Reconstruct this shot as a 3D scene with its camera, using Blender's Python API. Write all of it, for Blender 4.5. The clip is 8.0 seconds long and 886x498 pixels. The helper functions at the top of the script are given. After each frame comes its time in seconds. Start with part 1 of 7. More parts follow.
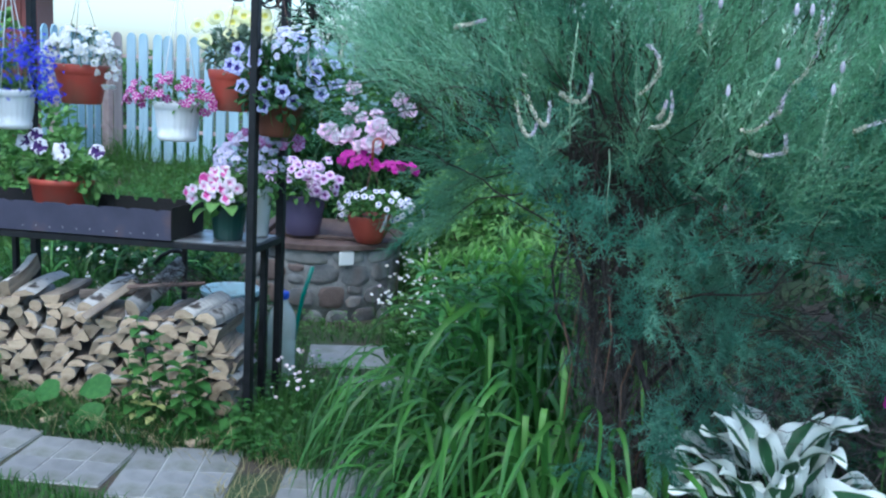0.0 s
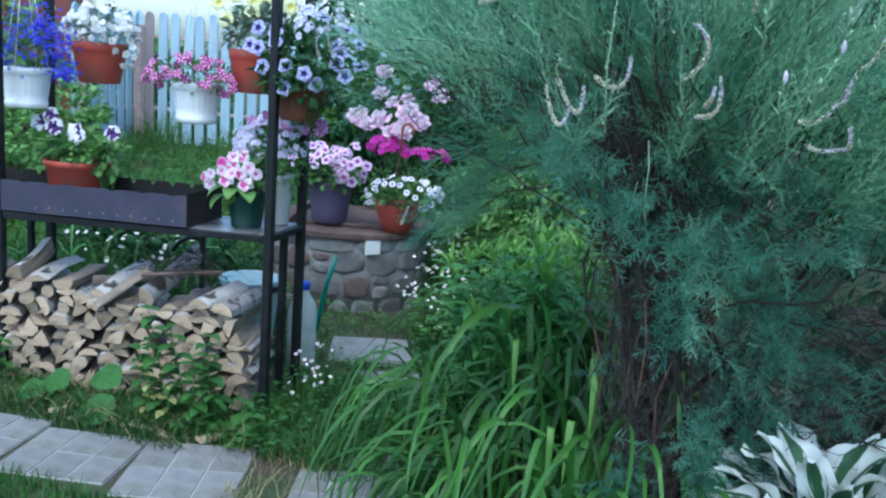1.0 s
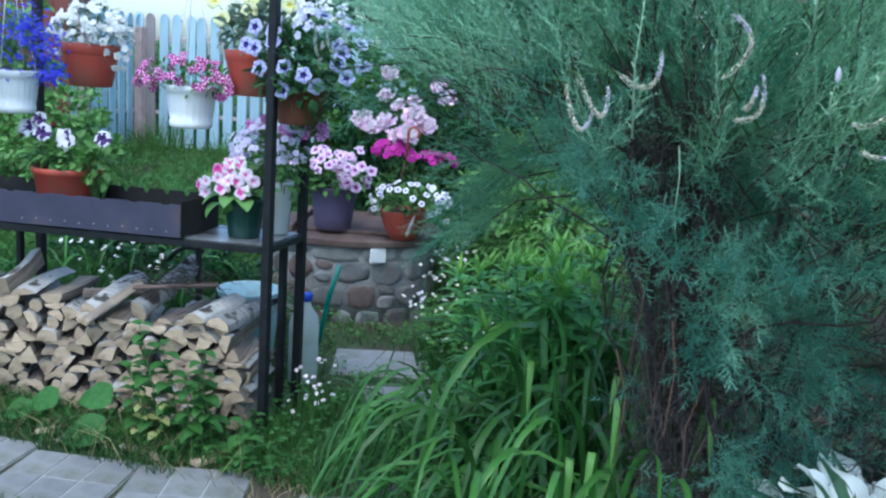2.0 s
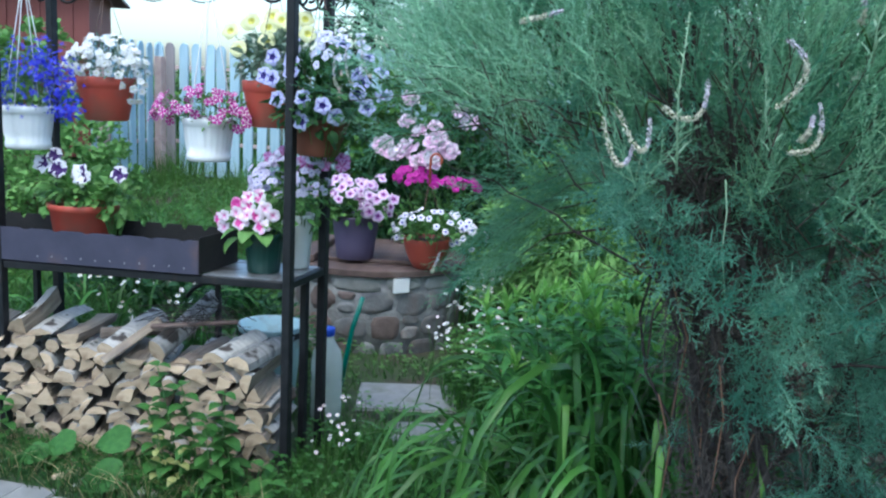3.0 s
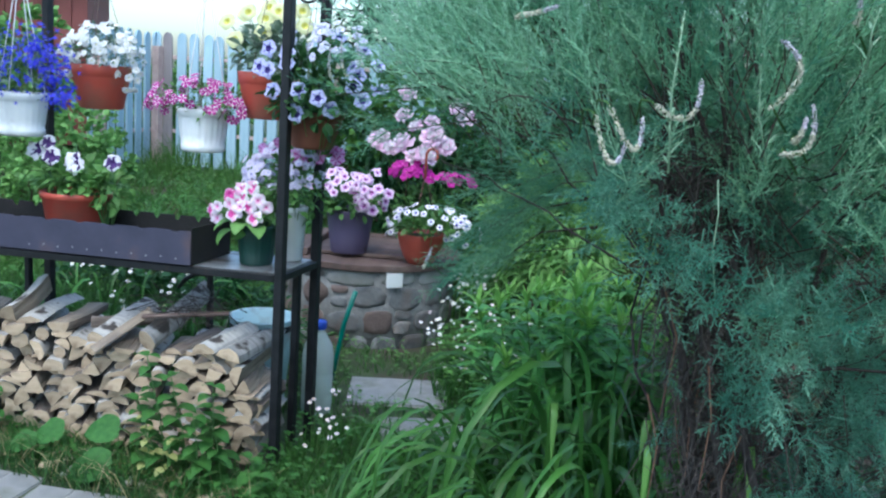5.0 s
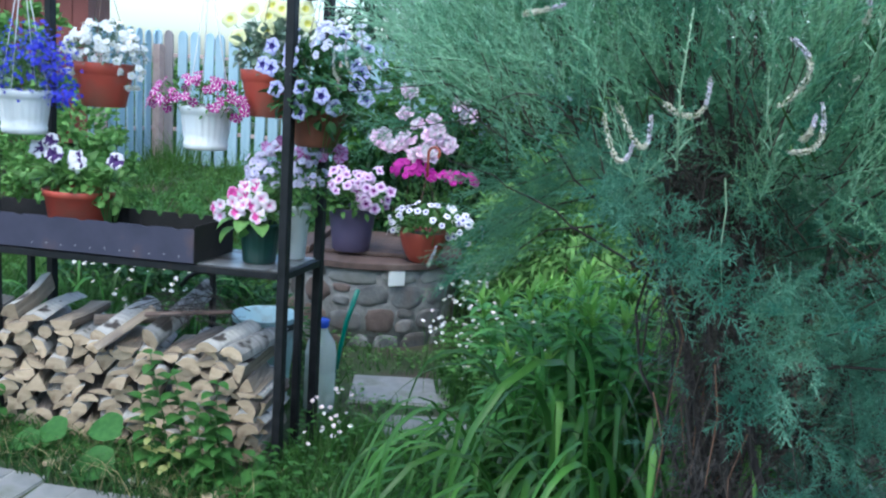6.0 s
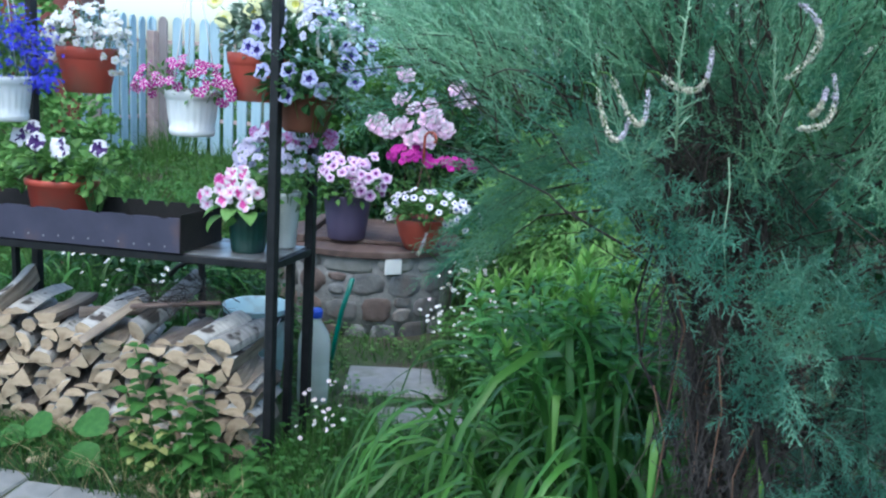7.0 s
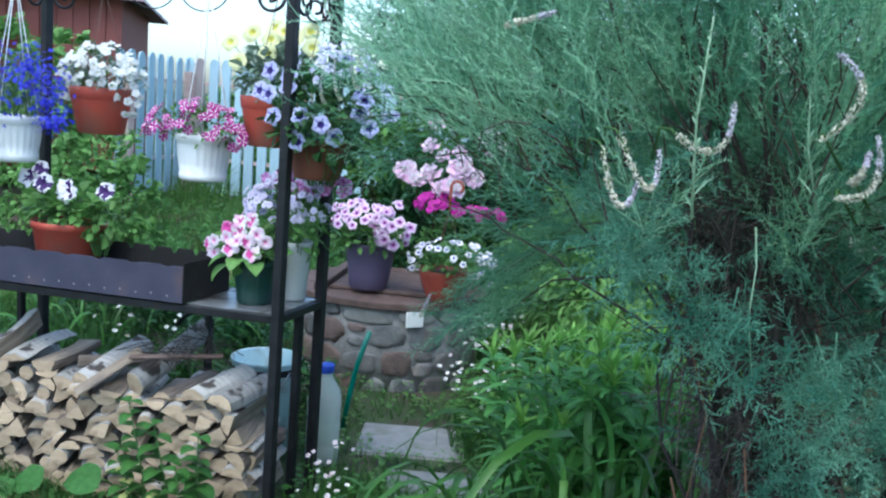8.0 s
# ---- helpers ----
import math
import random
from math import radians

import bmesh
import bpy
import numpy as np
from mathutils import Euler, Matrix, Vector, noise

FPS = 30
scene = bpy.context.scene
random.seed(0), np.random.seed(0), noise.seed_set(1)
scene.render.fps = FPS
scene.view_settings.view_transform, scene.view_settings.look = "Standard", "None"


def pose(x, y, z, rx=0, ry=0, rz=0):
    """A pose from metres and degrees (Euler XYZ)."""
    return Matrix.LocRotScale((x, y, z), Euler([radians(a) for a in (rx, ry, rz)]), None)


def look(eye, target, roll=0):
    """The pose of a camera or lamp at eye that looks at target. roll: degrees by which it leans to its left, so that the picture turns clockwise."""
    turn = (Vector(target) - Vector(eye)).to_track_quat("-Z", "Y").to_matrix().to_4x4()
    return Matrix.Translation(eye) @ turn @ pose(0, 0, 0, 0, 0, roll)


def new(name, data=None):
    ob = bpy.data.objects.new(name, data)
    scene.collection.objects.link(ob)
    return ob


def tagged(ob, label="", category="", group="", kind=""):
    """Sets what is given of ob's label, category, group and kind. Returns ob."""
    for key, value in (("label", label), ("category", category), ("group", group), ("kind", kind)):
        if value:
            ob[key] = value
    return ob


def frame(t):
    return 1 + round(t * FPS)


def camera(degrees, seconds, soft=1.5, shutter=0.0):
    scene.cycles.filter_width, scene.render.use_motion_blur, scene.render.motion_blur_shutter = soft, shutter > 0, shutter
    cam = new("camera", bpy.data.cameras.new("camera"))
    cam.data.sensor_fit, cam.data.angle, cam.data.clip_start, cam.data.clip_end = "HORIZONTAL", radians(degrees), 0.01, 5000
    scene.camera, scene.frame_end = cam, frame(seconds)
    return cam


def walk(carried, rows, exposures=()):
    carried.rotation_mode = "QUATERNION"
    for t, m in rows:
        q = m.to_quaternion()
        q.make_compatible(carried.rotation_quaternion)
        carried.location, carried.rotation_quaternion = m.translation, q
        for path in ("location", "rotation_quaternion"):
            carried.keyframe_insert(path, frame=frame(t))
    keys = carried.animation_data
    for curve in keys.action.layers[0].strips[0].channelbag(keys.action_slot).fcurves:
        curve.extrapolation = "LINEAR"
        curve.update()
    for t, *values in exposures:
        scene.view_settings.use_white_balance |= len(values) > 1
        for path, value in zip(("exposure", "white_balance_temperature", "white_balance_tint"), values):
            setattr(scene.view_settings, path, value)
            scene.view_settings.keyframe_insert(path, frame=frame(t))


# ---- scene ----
cam = camera(51.2, 8.0, soft=2.3)
PATH = [
    (0, (0.257, 0.166, 1.545), (-0.3, 2.054, 1.191), 3.4),
    (0.5, (0.251, 0.286, 1.545), (-0.343, 2.161, 1.186), 4.1),
    (1, (0.232, 0.379, 1.537), (-0.395, 2.238, 1.149), 4.2),
    (1.5, (0.198, 0.477, 1.529), (-0.441, 2.332, 1.139), 4.0),
    (2.8, (0.105, 0.689, 1.548), (-0.563, 2.54, 1.193), 3.3),
    (3, (0.098, 0.7, 1.554), (-0.594, 2.544, 1.209), 2.7),
    (3.5, (0.098, 0.715, 1.553), (-0.604, 2.553, 1.194), 2.8),
    (4, (0.102, 0.717, 1.552), (-0.599, 2.557, 1.204), 3.2),
    (4.5, (0.11, 0.714, 1.552), (-0.576, 2.56, 1.2), 3.8),
    (6, (0.092, 0.709, 1.55), (-0.59, 2.555, 1.193), 3.9),
    (6.5, (0.088, 0.74, 1.544), (-0.593, 2.585, 1.179), 3.6),
    (7, (0.086, 0.828, 1.531), (-0.6, 2.667, 1.147), 3.4),
    (7.5, (0.096, 0.947, 1.541), (-0.613, 2.787, 1.208), 4.4),
    (8, (0.098, 1.05, 1.546), (-0.683, 2.867, 1.25), 4.5),
]
walk(cam, [(t, look(eye, target, roll)) for t, eye, target, roll in PATH], [(0, 1.32, 5320, 0), (1.7, 1.32, 5320, 0), (2.9, 1.43, 5660, 0), (8, 1.45, 5680, 0)])

# ---- world and light ----
world = bpy.data.worlds.new("world")
scene.world = world
world.use_nodes = True
wn = world.node_tree.nodes
sky = wn.new("ShaderNodeTexSky")
sky.sky_type = "NISHITA"
sky.sun_disc = False
SUN_EL, SUN_AZ = radians(62), radians(178)
sky.sun_elevation, sky.sun_rotation = SUN_EL, SUN_AZ
sky.dust_density = 2.5
sky.ozone_density = 1.0
wn["Background"].inputs["Strength"].default_value = 0.15
world.node_tree.links.new(sky.outputs[0], wn["Background"].inputs[0])
sun = new("sun", bpy.data.lights.new("sun", "SUN"))
sun.data.energy, sun.data.angle, sun.data.color = 0.4, radians(60), (1.0, 0.96, 0.9)
sun_way = Vector((math.sin(SUN_AZ) * math.cos(SUN_EL), math.cos(SUN_AZ) * math.cos(SUN_EL), math.sin(SUN_EL)))
sun.matrix_world = look(sun_way * 30, (0, 0, 0))


# ---- mesh tools ----
UP = Vector((0, 0, 1))


def lerp(a, b, k):
    return a + (b - a) * k


def smooth_step(a, b, x):
    k = min(1.0, max(0.0, (x - a) / (b - a)))
    return k * k * (3 - 2 * k)


class Soup:
    """Vertices, faces, material numbers and uv of one mesh."""

    def __init__(self):
        self.v, self.f, self.m, self.uv = [], [], [], []

    def add(self, v, f, mat=0, m=None, uv=None):
        n = len(self.v)
        self.v.extend([tuple(m @ Vector(p)) for p in v] if m else [tuple(p) for p in v])
        self.f.extend([tuple(i + n for i in q) for q in f])
        self.m.extend(mat if isinstance(mat, list) else [mat] * len(f))
        self.uv.extend(uv if uv else [(0.0, 0.0)] * len(v))
        return self

    def mesh(self, name, mats, smooth=True):
        me = bpy.data.meshes.new(name)
        me.from_pydata(self.v, [], self.f)
        for mt in mats:
            me.materials.append(mt)
        me.polygons.foreach_set("material_index", np.array(self.m, dtype=np.int32))
        me.polygons.foreach_set("use_smooth", np.full(len(self.f), smooth, dtype=bool))
        layer = me.uv_layers.new(name="UVMap")
        loops = np.empty(len(me.loops), dtype=np.int32)
        me.loops.foreach_get("vertex_index", loops)
        layer.data.foreach_set("uv", np.array(self.uv, dtype=np.float32)[loops].ravel())
        me.update()
        return me


def mesh_arrays(name, v, tris, mats, mi=None, smooth=True):
    """A large mesh from arrays of vertices and triangles."""
    me = bpy.data.meshes.new(name)
    v, tris = np.asarray(v, dtype=np.float32), np.asarray(tris, dtype=np.int32)
    me.vertices.add(len(v))
    me.vertices.foreach_set("co", v.ravel())
    me.loops.add(tris.size)
    me.loops.foreach_set("vertex_index", tris.ravel())
    me.polygons.add(len(tris))
    me.polygons.foreach_set("loop_start", np.arange(0, tris.size, 3, dtype=np.int32))
    for mt in mats:
        me.materials.append(mt)
    if mi is not None:
        me.polygons.foreach_set("material_index", np.asarray(mi, dtype=np.int32))
    me.polygons.foreach_set("use_smooth", np.full(len(tris), smooth, dtype=bool))
    me.update(calc_edges=True)
    return me


def triangles(faces):
    out = []
    for q in faces:
        for k in range(1, len(q) - 1):
            out.append((q[0], q[k], q[k + 1]))
    return np.array(out, dtype=np.int32)


def spread(tv, tf, poses):
    """Copies of one small shape at many poses, as arrays of vertices and triangles."""
    tv = np.array(tv, dtype=np.float64)
    tt = triangles(tf)
    ms = np.array([[list(r) for r in m] for m in poses])
    v = np.einsum("nij,kj->nki", ms[:, :3, :3], tv) + ms[:, None, :3, 3]
    t = tt[None] + (np.arange(len(ms)) * len(tv))[:, None, None]
    return v.reshape(-1, 3), t.reshape(-1, 3)


def join_arrays(items):
    vs, ts, ms, n = [], [], [], 0
    for k, (v, t) in enumerate(items):
        vs.append(v)
        ts.append(t + n)
        ms.append(np.full(len(t), k))
        n += len(v)
    return np.concatenate(vs), np.concatenate(ts), np.concatenate(ms)


def thing(name, label, category, m=None, group="", kind=""):
    ob = new(name)
    ob.empty_display_size = 0.1
    if m is not None:
        ob.matrix_basis = m
    return tagged(ob, label, category, group, kind)


def part(name, me, parent, label="", m=None, kind=""):
    ob = new(name, me)
    ob.parent = parent
    if m is not None:
        ob.matrix_basis = m
    return tagged(ob, label, "", "", kind)


def solo(name, me, label, category, m=None, group="", kind=""):
    ob = new(name, me)
    if m is not None:
        ob.matrix_basis = m
    return tagged(ob, label, category, group, kind)


def aim(at, fwd, up, s=1.0):
    """A pose whose y axis goes along fwd and whose z axis is as near to up as can be."""
    y = Vector(fwd).normalized()
    x = y.cross(Vector(up))
    if x.length < 1e-5:
        x = y.cross(Vector((0.3, 0.9, 0.2)))
    x.normalize()
    z = x.cross(y)
    s = s if isinstance(s, tuple) else (s, s, s)
    return Matrix(((x.x * s[0], y.x * s[1], z.x * s[2], at[0]), (x.y * s[0], y.y * s[1], z.y * s[2], at[1]), (x.z * s[0], y.z * s[1], z.z * s[2], at[2]), (0, 0, 0, 1)))


def lathe(profile, n=28, flute=None, wob=0.0):
    """A turned shape round z. flute: (count, depth, first ring, last ring)."""
    v, f = [], []
    for k, (r, z) in enumerate(profile):
        for i in range(n):
            a = 2 * math.pi * i / n
            rr = r
            if flute and flute[2] <= k <= flute[3]:
                rr -= flute[1] * (0.5 + 0.5 * math.cos(flute[0] * a)) ** 2
            rr += wob * noise.noise((math.cos(a) * 2, math.sin(a) * 2, z * 9))
            v.append((rr * math.cos(a), rr * math.sin(a), z))
    for k in range(len(profile) - 1):
        for i in range(n):
            j = (i + 1) % n
            f.append((k * n + i, k * n + j, (k + 1) * n + j, (k + 1) * n + i))
    return v, f


def tube(path, radii, n=6, cap=True):
    """A tapered tube along a path."""
    v, f = [], []
    pts = [Vector(p) for p in path]
    radii = radii if isinstance(radii, (list, tuple)) else [radii] * len(pts)
    side = Vector((1, 0, 0))
    for k, p in enumerate(pts):
        d = (pts[min(k + 1, len(pts) - 1)] - pts[max(k - 1, 0)])
        d = d.normalized() if d.length > 1e-9 else Vector((0, 0, 1))
        side = side - d * side.dot(d)
        if side.length < 1e-4:
            side = d.orthogonal()
        side.normalize()
        up = d.cross(side)
        for i in range(n):
            a = 2 * math.pi * i / n
            v.append(tuple(p + (side * math.cos(a) + up * math.sin(a)) * radii[k]))
    for k in range(len(pts) - 1):
        for i in range(n):
            j = (i + 1) % n
            f.append((k * n + i, k * n + j, (k + 1) * n + j, (k + 1) * n + i))
    if cap:
        f.append(tuple(range(n - 1, -1, -1)))
        f.append(tuple(range((len(pts) - 1) * n, len(pts) * n)))
    return v, f


def block(sx, sy, sz, bevel=0.004, seg=2):
    """A box with rounded edges, standing on z = 0."""
    bm = bmesh.new()
    bmesh.ops.create_cube(bm, size=1.0)
    bmesh.ops.scale(bm, vec=(sx, sy, sz), verts=bm.verts)
    bmesh.ops.translate(bm, vec=(0, 0, sz / 2), verts=bm.verts)
    if bevel:
        bmesh.ops.bevel(bm, geom=bm.edges[:], offset=bevel, segments=seg, affect="EDGES", profile=0.5)
    v = [tuple(p.co) for p in bm.verts]
    f = [tuple(p.index for p in q.verts) for q in bm.faces]
    bm.free()
    return v, f


def bar(a, b, w, d=None, bevel=0.003, up=(0, 0, 1)):
    """A square bar from a to b."""
    a, b = Vector(a), Vector(b)
    d = d or w
    v, f = block(w, d, (b - a).length, bevel, 1)
    z = (b - a).normalized()
    ref = Vector(up) if abs(z.dot(Vector(up))) < 0.95 else Vector((0, 1, 0))
    x = ref.cross(z).normalized()
    y = z.cross(x)
    m = Matrix(((x.x, y.x, z.x, a.x), (x.y, y.y, z.y, a.y), (x.z, y.z, z.z, a.z), (0, 0, 0, 1)))
    return [tuple(m @ Vector(p)) for p in v], f


def ribbon(length, width, shape, n=6, fold=0.25, bend=0.6, lean=0.0, twist=0.0, wave=0.0, late=1.0):
    """A leaf that starts at the origin and goes along +y, three points across. shape(k): its width from 0 to 1 along it.
    lean: how steeply it starts (radians above y), bend: how far it turns down along its length, late: above 1 the bend comes towards the tip."""
    v, f, uv = [], [], []
    y = z = 0.0
    for k in range(n + 1):
        t = k / n
        ang = lean - bend * t ** late
        if k:
            am = lean - bend * (t - 0.5 / n) ** late
            y += math.cos(am) * length / n
            z += math.sin(am) * length / n
        w = width * 0.5 * shape(t)
        nx, ny, nz = 0.0, -math.sin(ang), math.cos(ang)
        lift = fold * w
        tw = twist * t
        ripple = wave * w * math.sin(t * 17)
        for s in (-1, 0, 1):
            h = lift * abs(s) + (ripple * s if s else 0.0)
            sx = s * w * math.cos(tw)
            hh = h + s * w * math.sin(tw)
            v.append((sx, y + ny * hh, z + nz * hh))
            uv.append((0.5 + 0.5 * s, t))
    for k in range(n):
        a = k * 3
        f.append((a, a + 1, a + 4, a + 3))
        f.append((a + 1, a + 2, a + 5, a + 4))
    return v, f, uv


def ovate(t):
    return max(0.04, math.sin(math.pi * min(1, t ** 0.75)) ** 0.8) if t < 0.985 else 0.02


def lance(t):
    return max(0.05, math.sin(math.pi * (0.06 + 0.94 * t) ** 0.8))


def strap(t):
    return max(0.03, min(1.0, 0.55 + 2.2 * t) * min(1.0, (1.0 - t) * 3.2) ** 0.7)


def rand_dir(low=-0.2):
    while True:
        d = Vector((random.uniform(-1, 1), random.uniform(-1, 1), random.uniform(low, 1)))
        if 0.1 < d.length < 1:
            return d.normalized()


# ---- materials ----
def material(name, c1, c2, scale=10.0, rough=0.6, bump=0.15, fine=80.0, metal=0.0, trans=0.0, vary=0.0, by="island", stretch=(1, 1, 1), spot=None, spot_scale=3.0, spot_at=(0.52, 0.66), bump_dist=0.01):
    mt = bpy.data.materials.new(name)
    mt.use_nodes = True
    nt = mt.node_tree
    nd, ln = nt.nodes, nt.links.new
    bsdf = nd["Principled BSDF"]
    co = nd.new("ShaderNodeTexCoord")
    mp = nd.new("ShaderNodeMapping")
    mp.inputs["Scale"].default_value = stretch
    ln(co.outputs["Object"], mp.inputs[0])
    n1 = nd.new("ShaderNodeTexNoise")
    n1.inputs["Scale"].default_value, n1.inputs["Detail"].default_value = scale, 5
    ln(mp.outputs[0], n1.inputs[0])
    ramp = nd.new("ShaderNodeValToRGB")
    ramp.color_ramp.elements[0].position, ramp.color_ramp.elements[1].position = 0.32, 0.68
    ramp.color_ramp.elements[0].color, ramp.color_ramp.elements[1].color = (*c1, 1), (*c2, 1)
    ln(n1.outputs[0], ramp.inputs[0])
    colour = ramp.outputs[0]
    if spot:
        n3 = nd.new("ShaderNodeTexNoise")
        n3.inputs["Scale"].default_value, n3.inputs["Detail"].default_value = spot_scale, 6
        ln(co.outputs["Object"], n3.inputs[0])
        mr = nd.new("ShaderNodeMapRange")
        mr.inputs[1].default_value, mr.inputs[2].default_value = spot_at
        ln(n3.outputs[0], mr.inputs[0])
        mx = nd.new("ShaderNodeMix")
        mx.data_type = "RGBA"
        ln(mr.outputs[0], mx.inputs[0])
        ln(colour, mx.inputs[6])
        mx.inputs[7].default_value = (*spot, 1)
        colour = mx.outputs[2]
    if vary:
        hs = nd.new("ShaderNodeHueSaturation")
        mr = nd.new("ShaderNodeMapRange")
        mr.inputs[3].default_value, mr.inputs[4].default_value = 1 - vary, 1 + vary
        if by == "island":
            ln(nd.new("ShaderNodeNewGeometry").outputs["Random Per Island"], mr.inputs[0])
        else:
            ln(nd.new("ShaderNodeObjectInfo").outputs["Random"], mr.inputs[0])
        ln(mr.outputs[0], hs.inputs["Value"])
        ln(colour, hs.inputs["Color"])
        colour = hs.outputs[0]
    ln(colour, bsdf.inputs["Base Color"])
    bsdf.inputs["Roughness"].default_value = rough
    bsdf.inputs["Metallic"].default_value = metal
    if bump:
        n2 = nd.new("ShaderNodeTexNoise")
        n2.inputs["Scale"].default_value, n2.inputs["Detail"].default_value = fine, 4
        ln(mp.outputs[0], n2.inputs[0])
        bp = nd.new("ShaderNodeBump")
        bp.inputs["Strength"].default_value, bp.inputs["Distance"].default_value = bump, bump_dist
        ln(n2.outputs[0], bp.inputs["Height"])
        ln(bp.outputs[0], bsdf.inputs["Normal"])
    if trans:
        tr = nd.new("ShaderNodeBsdfTranslucent")
        ln(colour, tr.inputs[0])
        ms = nd.new("ShaderNodeMixShader")
        ms.inputs[0].default_value = trans
        ln(bsdf.outputs[0], ms.inputs[1])
        ln(tr.outputs[0], ms.inputs[2])
        ln(ms.outputs[0], nd["Material Output"].inputs[0])
    return mt


def leaf_material(name, c1, c2, vary=0.3, rough=0.45, trans=0.3, scale=30.0):
    mt = material(name, c1, c2, scale=scale, rough=rough, bump=0.1, fine=150, trans=trans, vary=vary)
    mt.node_tree.nodes["Principled BSDF"].inputs["Specular IOR Level"].default_value = 0.25
    return mt


def petal(name, c1, c2=None, vary=0.08):
    return material(name, c1, c2 or c1, scale=60, rough=0.6, bump=0.0, trans=0.25, vary=vary, by="object")


M_SOIL = material("soil", (0.035, 0.026, 0.02), (0.085, 0.062, 0.045), scale=14, rough=0.95, bump=0.8, fine=60, spot=(0.05, 0.07, 0.03), spot_scale=2.5)
M_GROUND = material("weedy_ground", (0.026, 0.042, 0.016), (0.055, 0.085, 0.03), scale=9, rough=0.95, bump=0.8, fine=60, spot=(0.06, 0.046, 0.034), spot_scale=2.2, spot_at=(0.5, 0.62))
M_GRASS = leaf_material("grass_blade", (0.038, 0.11, 0.022), (0.078, 0.19, 0.04), vary=0.45)
# grass green darkened: carries the missing shade behind the firewood in its colour
M_WEED_DARK = leaf_material("dark_weed_blade", (0.028, 0.08, 0.02), (0.055, 0.135, 0.03), vary=0.4)
M_LAWN = leaf_material("lawn_blade", (0.06, 0.14, 0.03), (0.11, 0.22, 0.05), vary=0.35)
M_GRASS_DRY = leaf_material("dry_grass", (0.28, 0.24, 0.12), (0.38, 0.33, 0.18), vary=0.3)
M_SLAB = material("paving_concrete", (0.17, 0.172, 0.172), (0.275, 0.275, 0.272), scale=7, rough=0.9, bump=0.35, fine=130, spot=(0.11, 0.115, 0.085), spot_scale=6, spot_at=(0.5, 0.74), vary=0.12, by="object")
M_GROUT = material("pale_sand_joint", (0.3, 0.3, 0.29), (0.42, 0.42, 0.4), scale=30, rough=0.95, bump=0.4)
M_IRON = material("black_iron_paint", (0.006, 0.007, 0.009), (0.016, 0.017, 0.02), scale=20, rough=0.5, bump=0.12, fine=60, spot=(0.03, 0.021, 0.018), spot_scale=11, spot_at=(0.64, 0.74))
M_IRON.node_tree.nodes["Principled BSDF"].inputs["Specular IOR Level"].default_value = 0.3
M_BRAZIER = material("burnt_steel", (0.036, 0.036, 0.064), (0.064, 0.061, 0.1), scale=5, rough=0.5, bump=0.12, fine=40, metal=0.15, spot=(0.12, 0.066, 0.052), spot_scale=5, spot_at=(0.57, 0.82))
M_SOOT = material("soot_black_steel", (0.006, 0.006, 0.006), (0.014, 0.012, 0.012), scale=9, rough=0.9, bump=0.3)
M_STEEL = material("bare_shelf_steel", (0.22, 0.23, 0.24), (0.42, 0.43, 0.45), scale=12, rough=0.4, bump=0.1, metal=0.6, spot=(0.12, 0.1, 0.09), spot_scale=9)
M_WOOD_END = material("cut_birch_end", (0.37, 0.275, 0.18), (0.55, 0.43, 0.305), scale=16, rough=0.85, bump=0.35, fine=120, vary=0.24, by="object", spot=(0.28, 0.2, 0.13), spot_scale=13)
M_WOOD_SPLIT = material("split_birch_side", (0.2, 0.155, 0.115), (0.42, 0.345, 0.265), scale=26, rough=0.85, bump=1.0, bump_dist=0.02, fine=45, vary=0.2, by="object", stretch=(1, 0.08, 1), spot=(0.2, 0.16, 0.13), spot_scale=9)
M_BARK_GREY = material("grey_birch_bark", (0.16, 0.155, 0.15), (0.36, 0.35, 0.34), scale=14, rough=0.9, bump=0.5, fine=50, stretch=(0.4, 2, 0.4), spot=(0.04, 0.034, 0.03), spot_scale=13, spot_at=(0.52, 0.6))
M_BARK_WHITE = material("white_birch_bark", (0.33, 0.315, 0.295), (0.52, 0.5, 0.47), scale=18, rough=0.8, bump=0.3, fine=50, stretch=(0.4, 3, 0.4), spot=(0.05, 0.04, 0.035), spot_scale=15, spot_at=(0.54, 0.62))
M_BARK_DARK = material("grey_brown_bark", (0.1, 0.075, 0.06), (0.24, 0.2, 0.17), scale=25, rough=0.95, bump=0.8, fine=45, stretch=(1, 0.25, 1))
M_TERRA = material("terracotta_plastic", (0.41, 0.064, 0.042), (0.48, 0.086, 0.056), scale=6, rough=0.45, bump=0.05, spot=(0.3, 0.1, 0.07), spot_scale=4)
M_TERRA_RED = material("dark_red_plastic", (0.27, 0.048, 0.032), (0.34, 0.066, 0.044), scale=6, rough=0.45, bump=0.05)
M_TERRA_DARK = material("brown_ribbed_plastic", (0.13, 0.042, 0.024), (0.19, 0.065, 0.038), scale=8, rough=0.5, bump=0.1)
M_WHITE_POT = material("white_plastic", (0.74, 0.76, 0.77), (0.82, 0.83, 0.83), scale=5, rough=0.35, bump=0.03, spot=(0.55, 0.54, 0.5), spot_scale=7, spot_at=(0.62, 0.8))
M_GREY_POT = material("pale_grey_plastic", (0.5, 0.53, 0.53), (0.6, 0.62, 0.62), scale=5, rough=0.4, bump=0.03)
M_GREEN_POT = material("dark_green_plastic", (0.008, 0.035, 0.03), (0.014, 0.05, 0.04), scale=6, rough=0.35, bump=0.03)
M_PURPLE_POT = material("dusky_purple_plastic", (0.075, 0.06, 0.115), (0.095, 0.078, 0.14), scale=6, rough=0.5, bump=0.04)
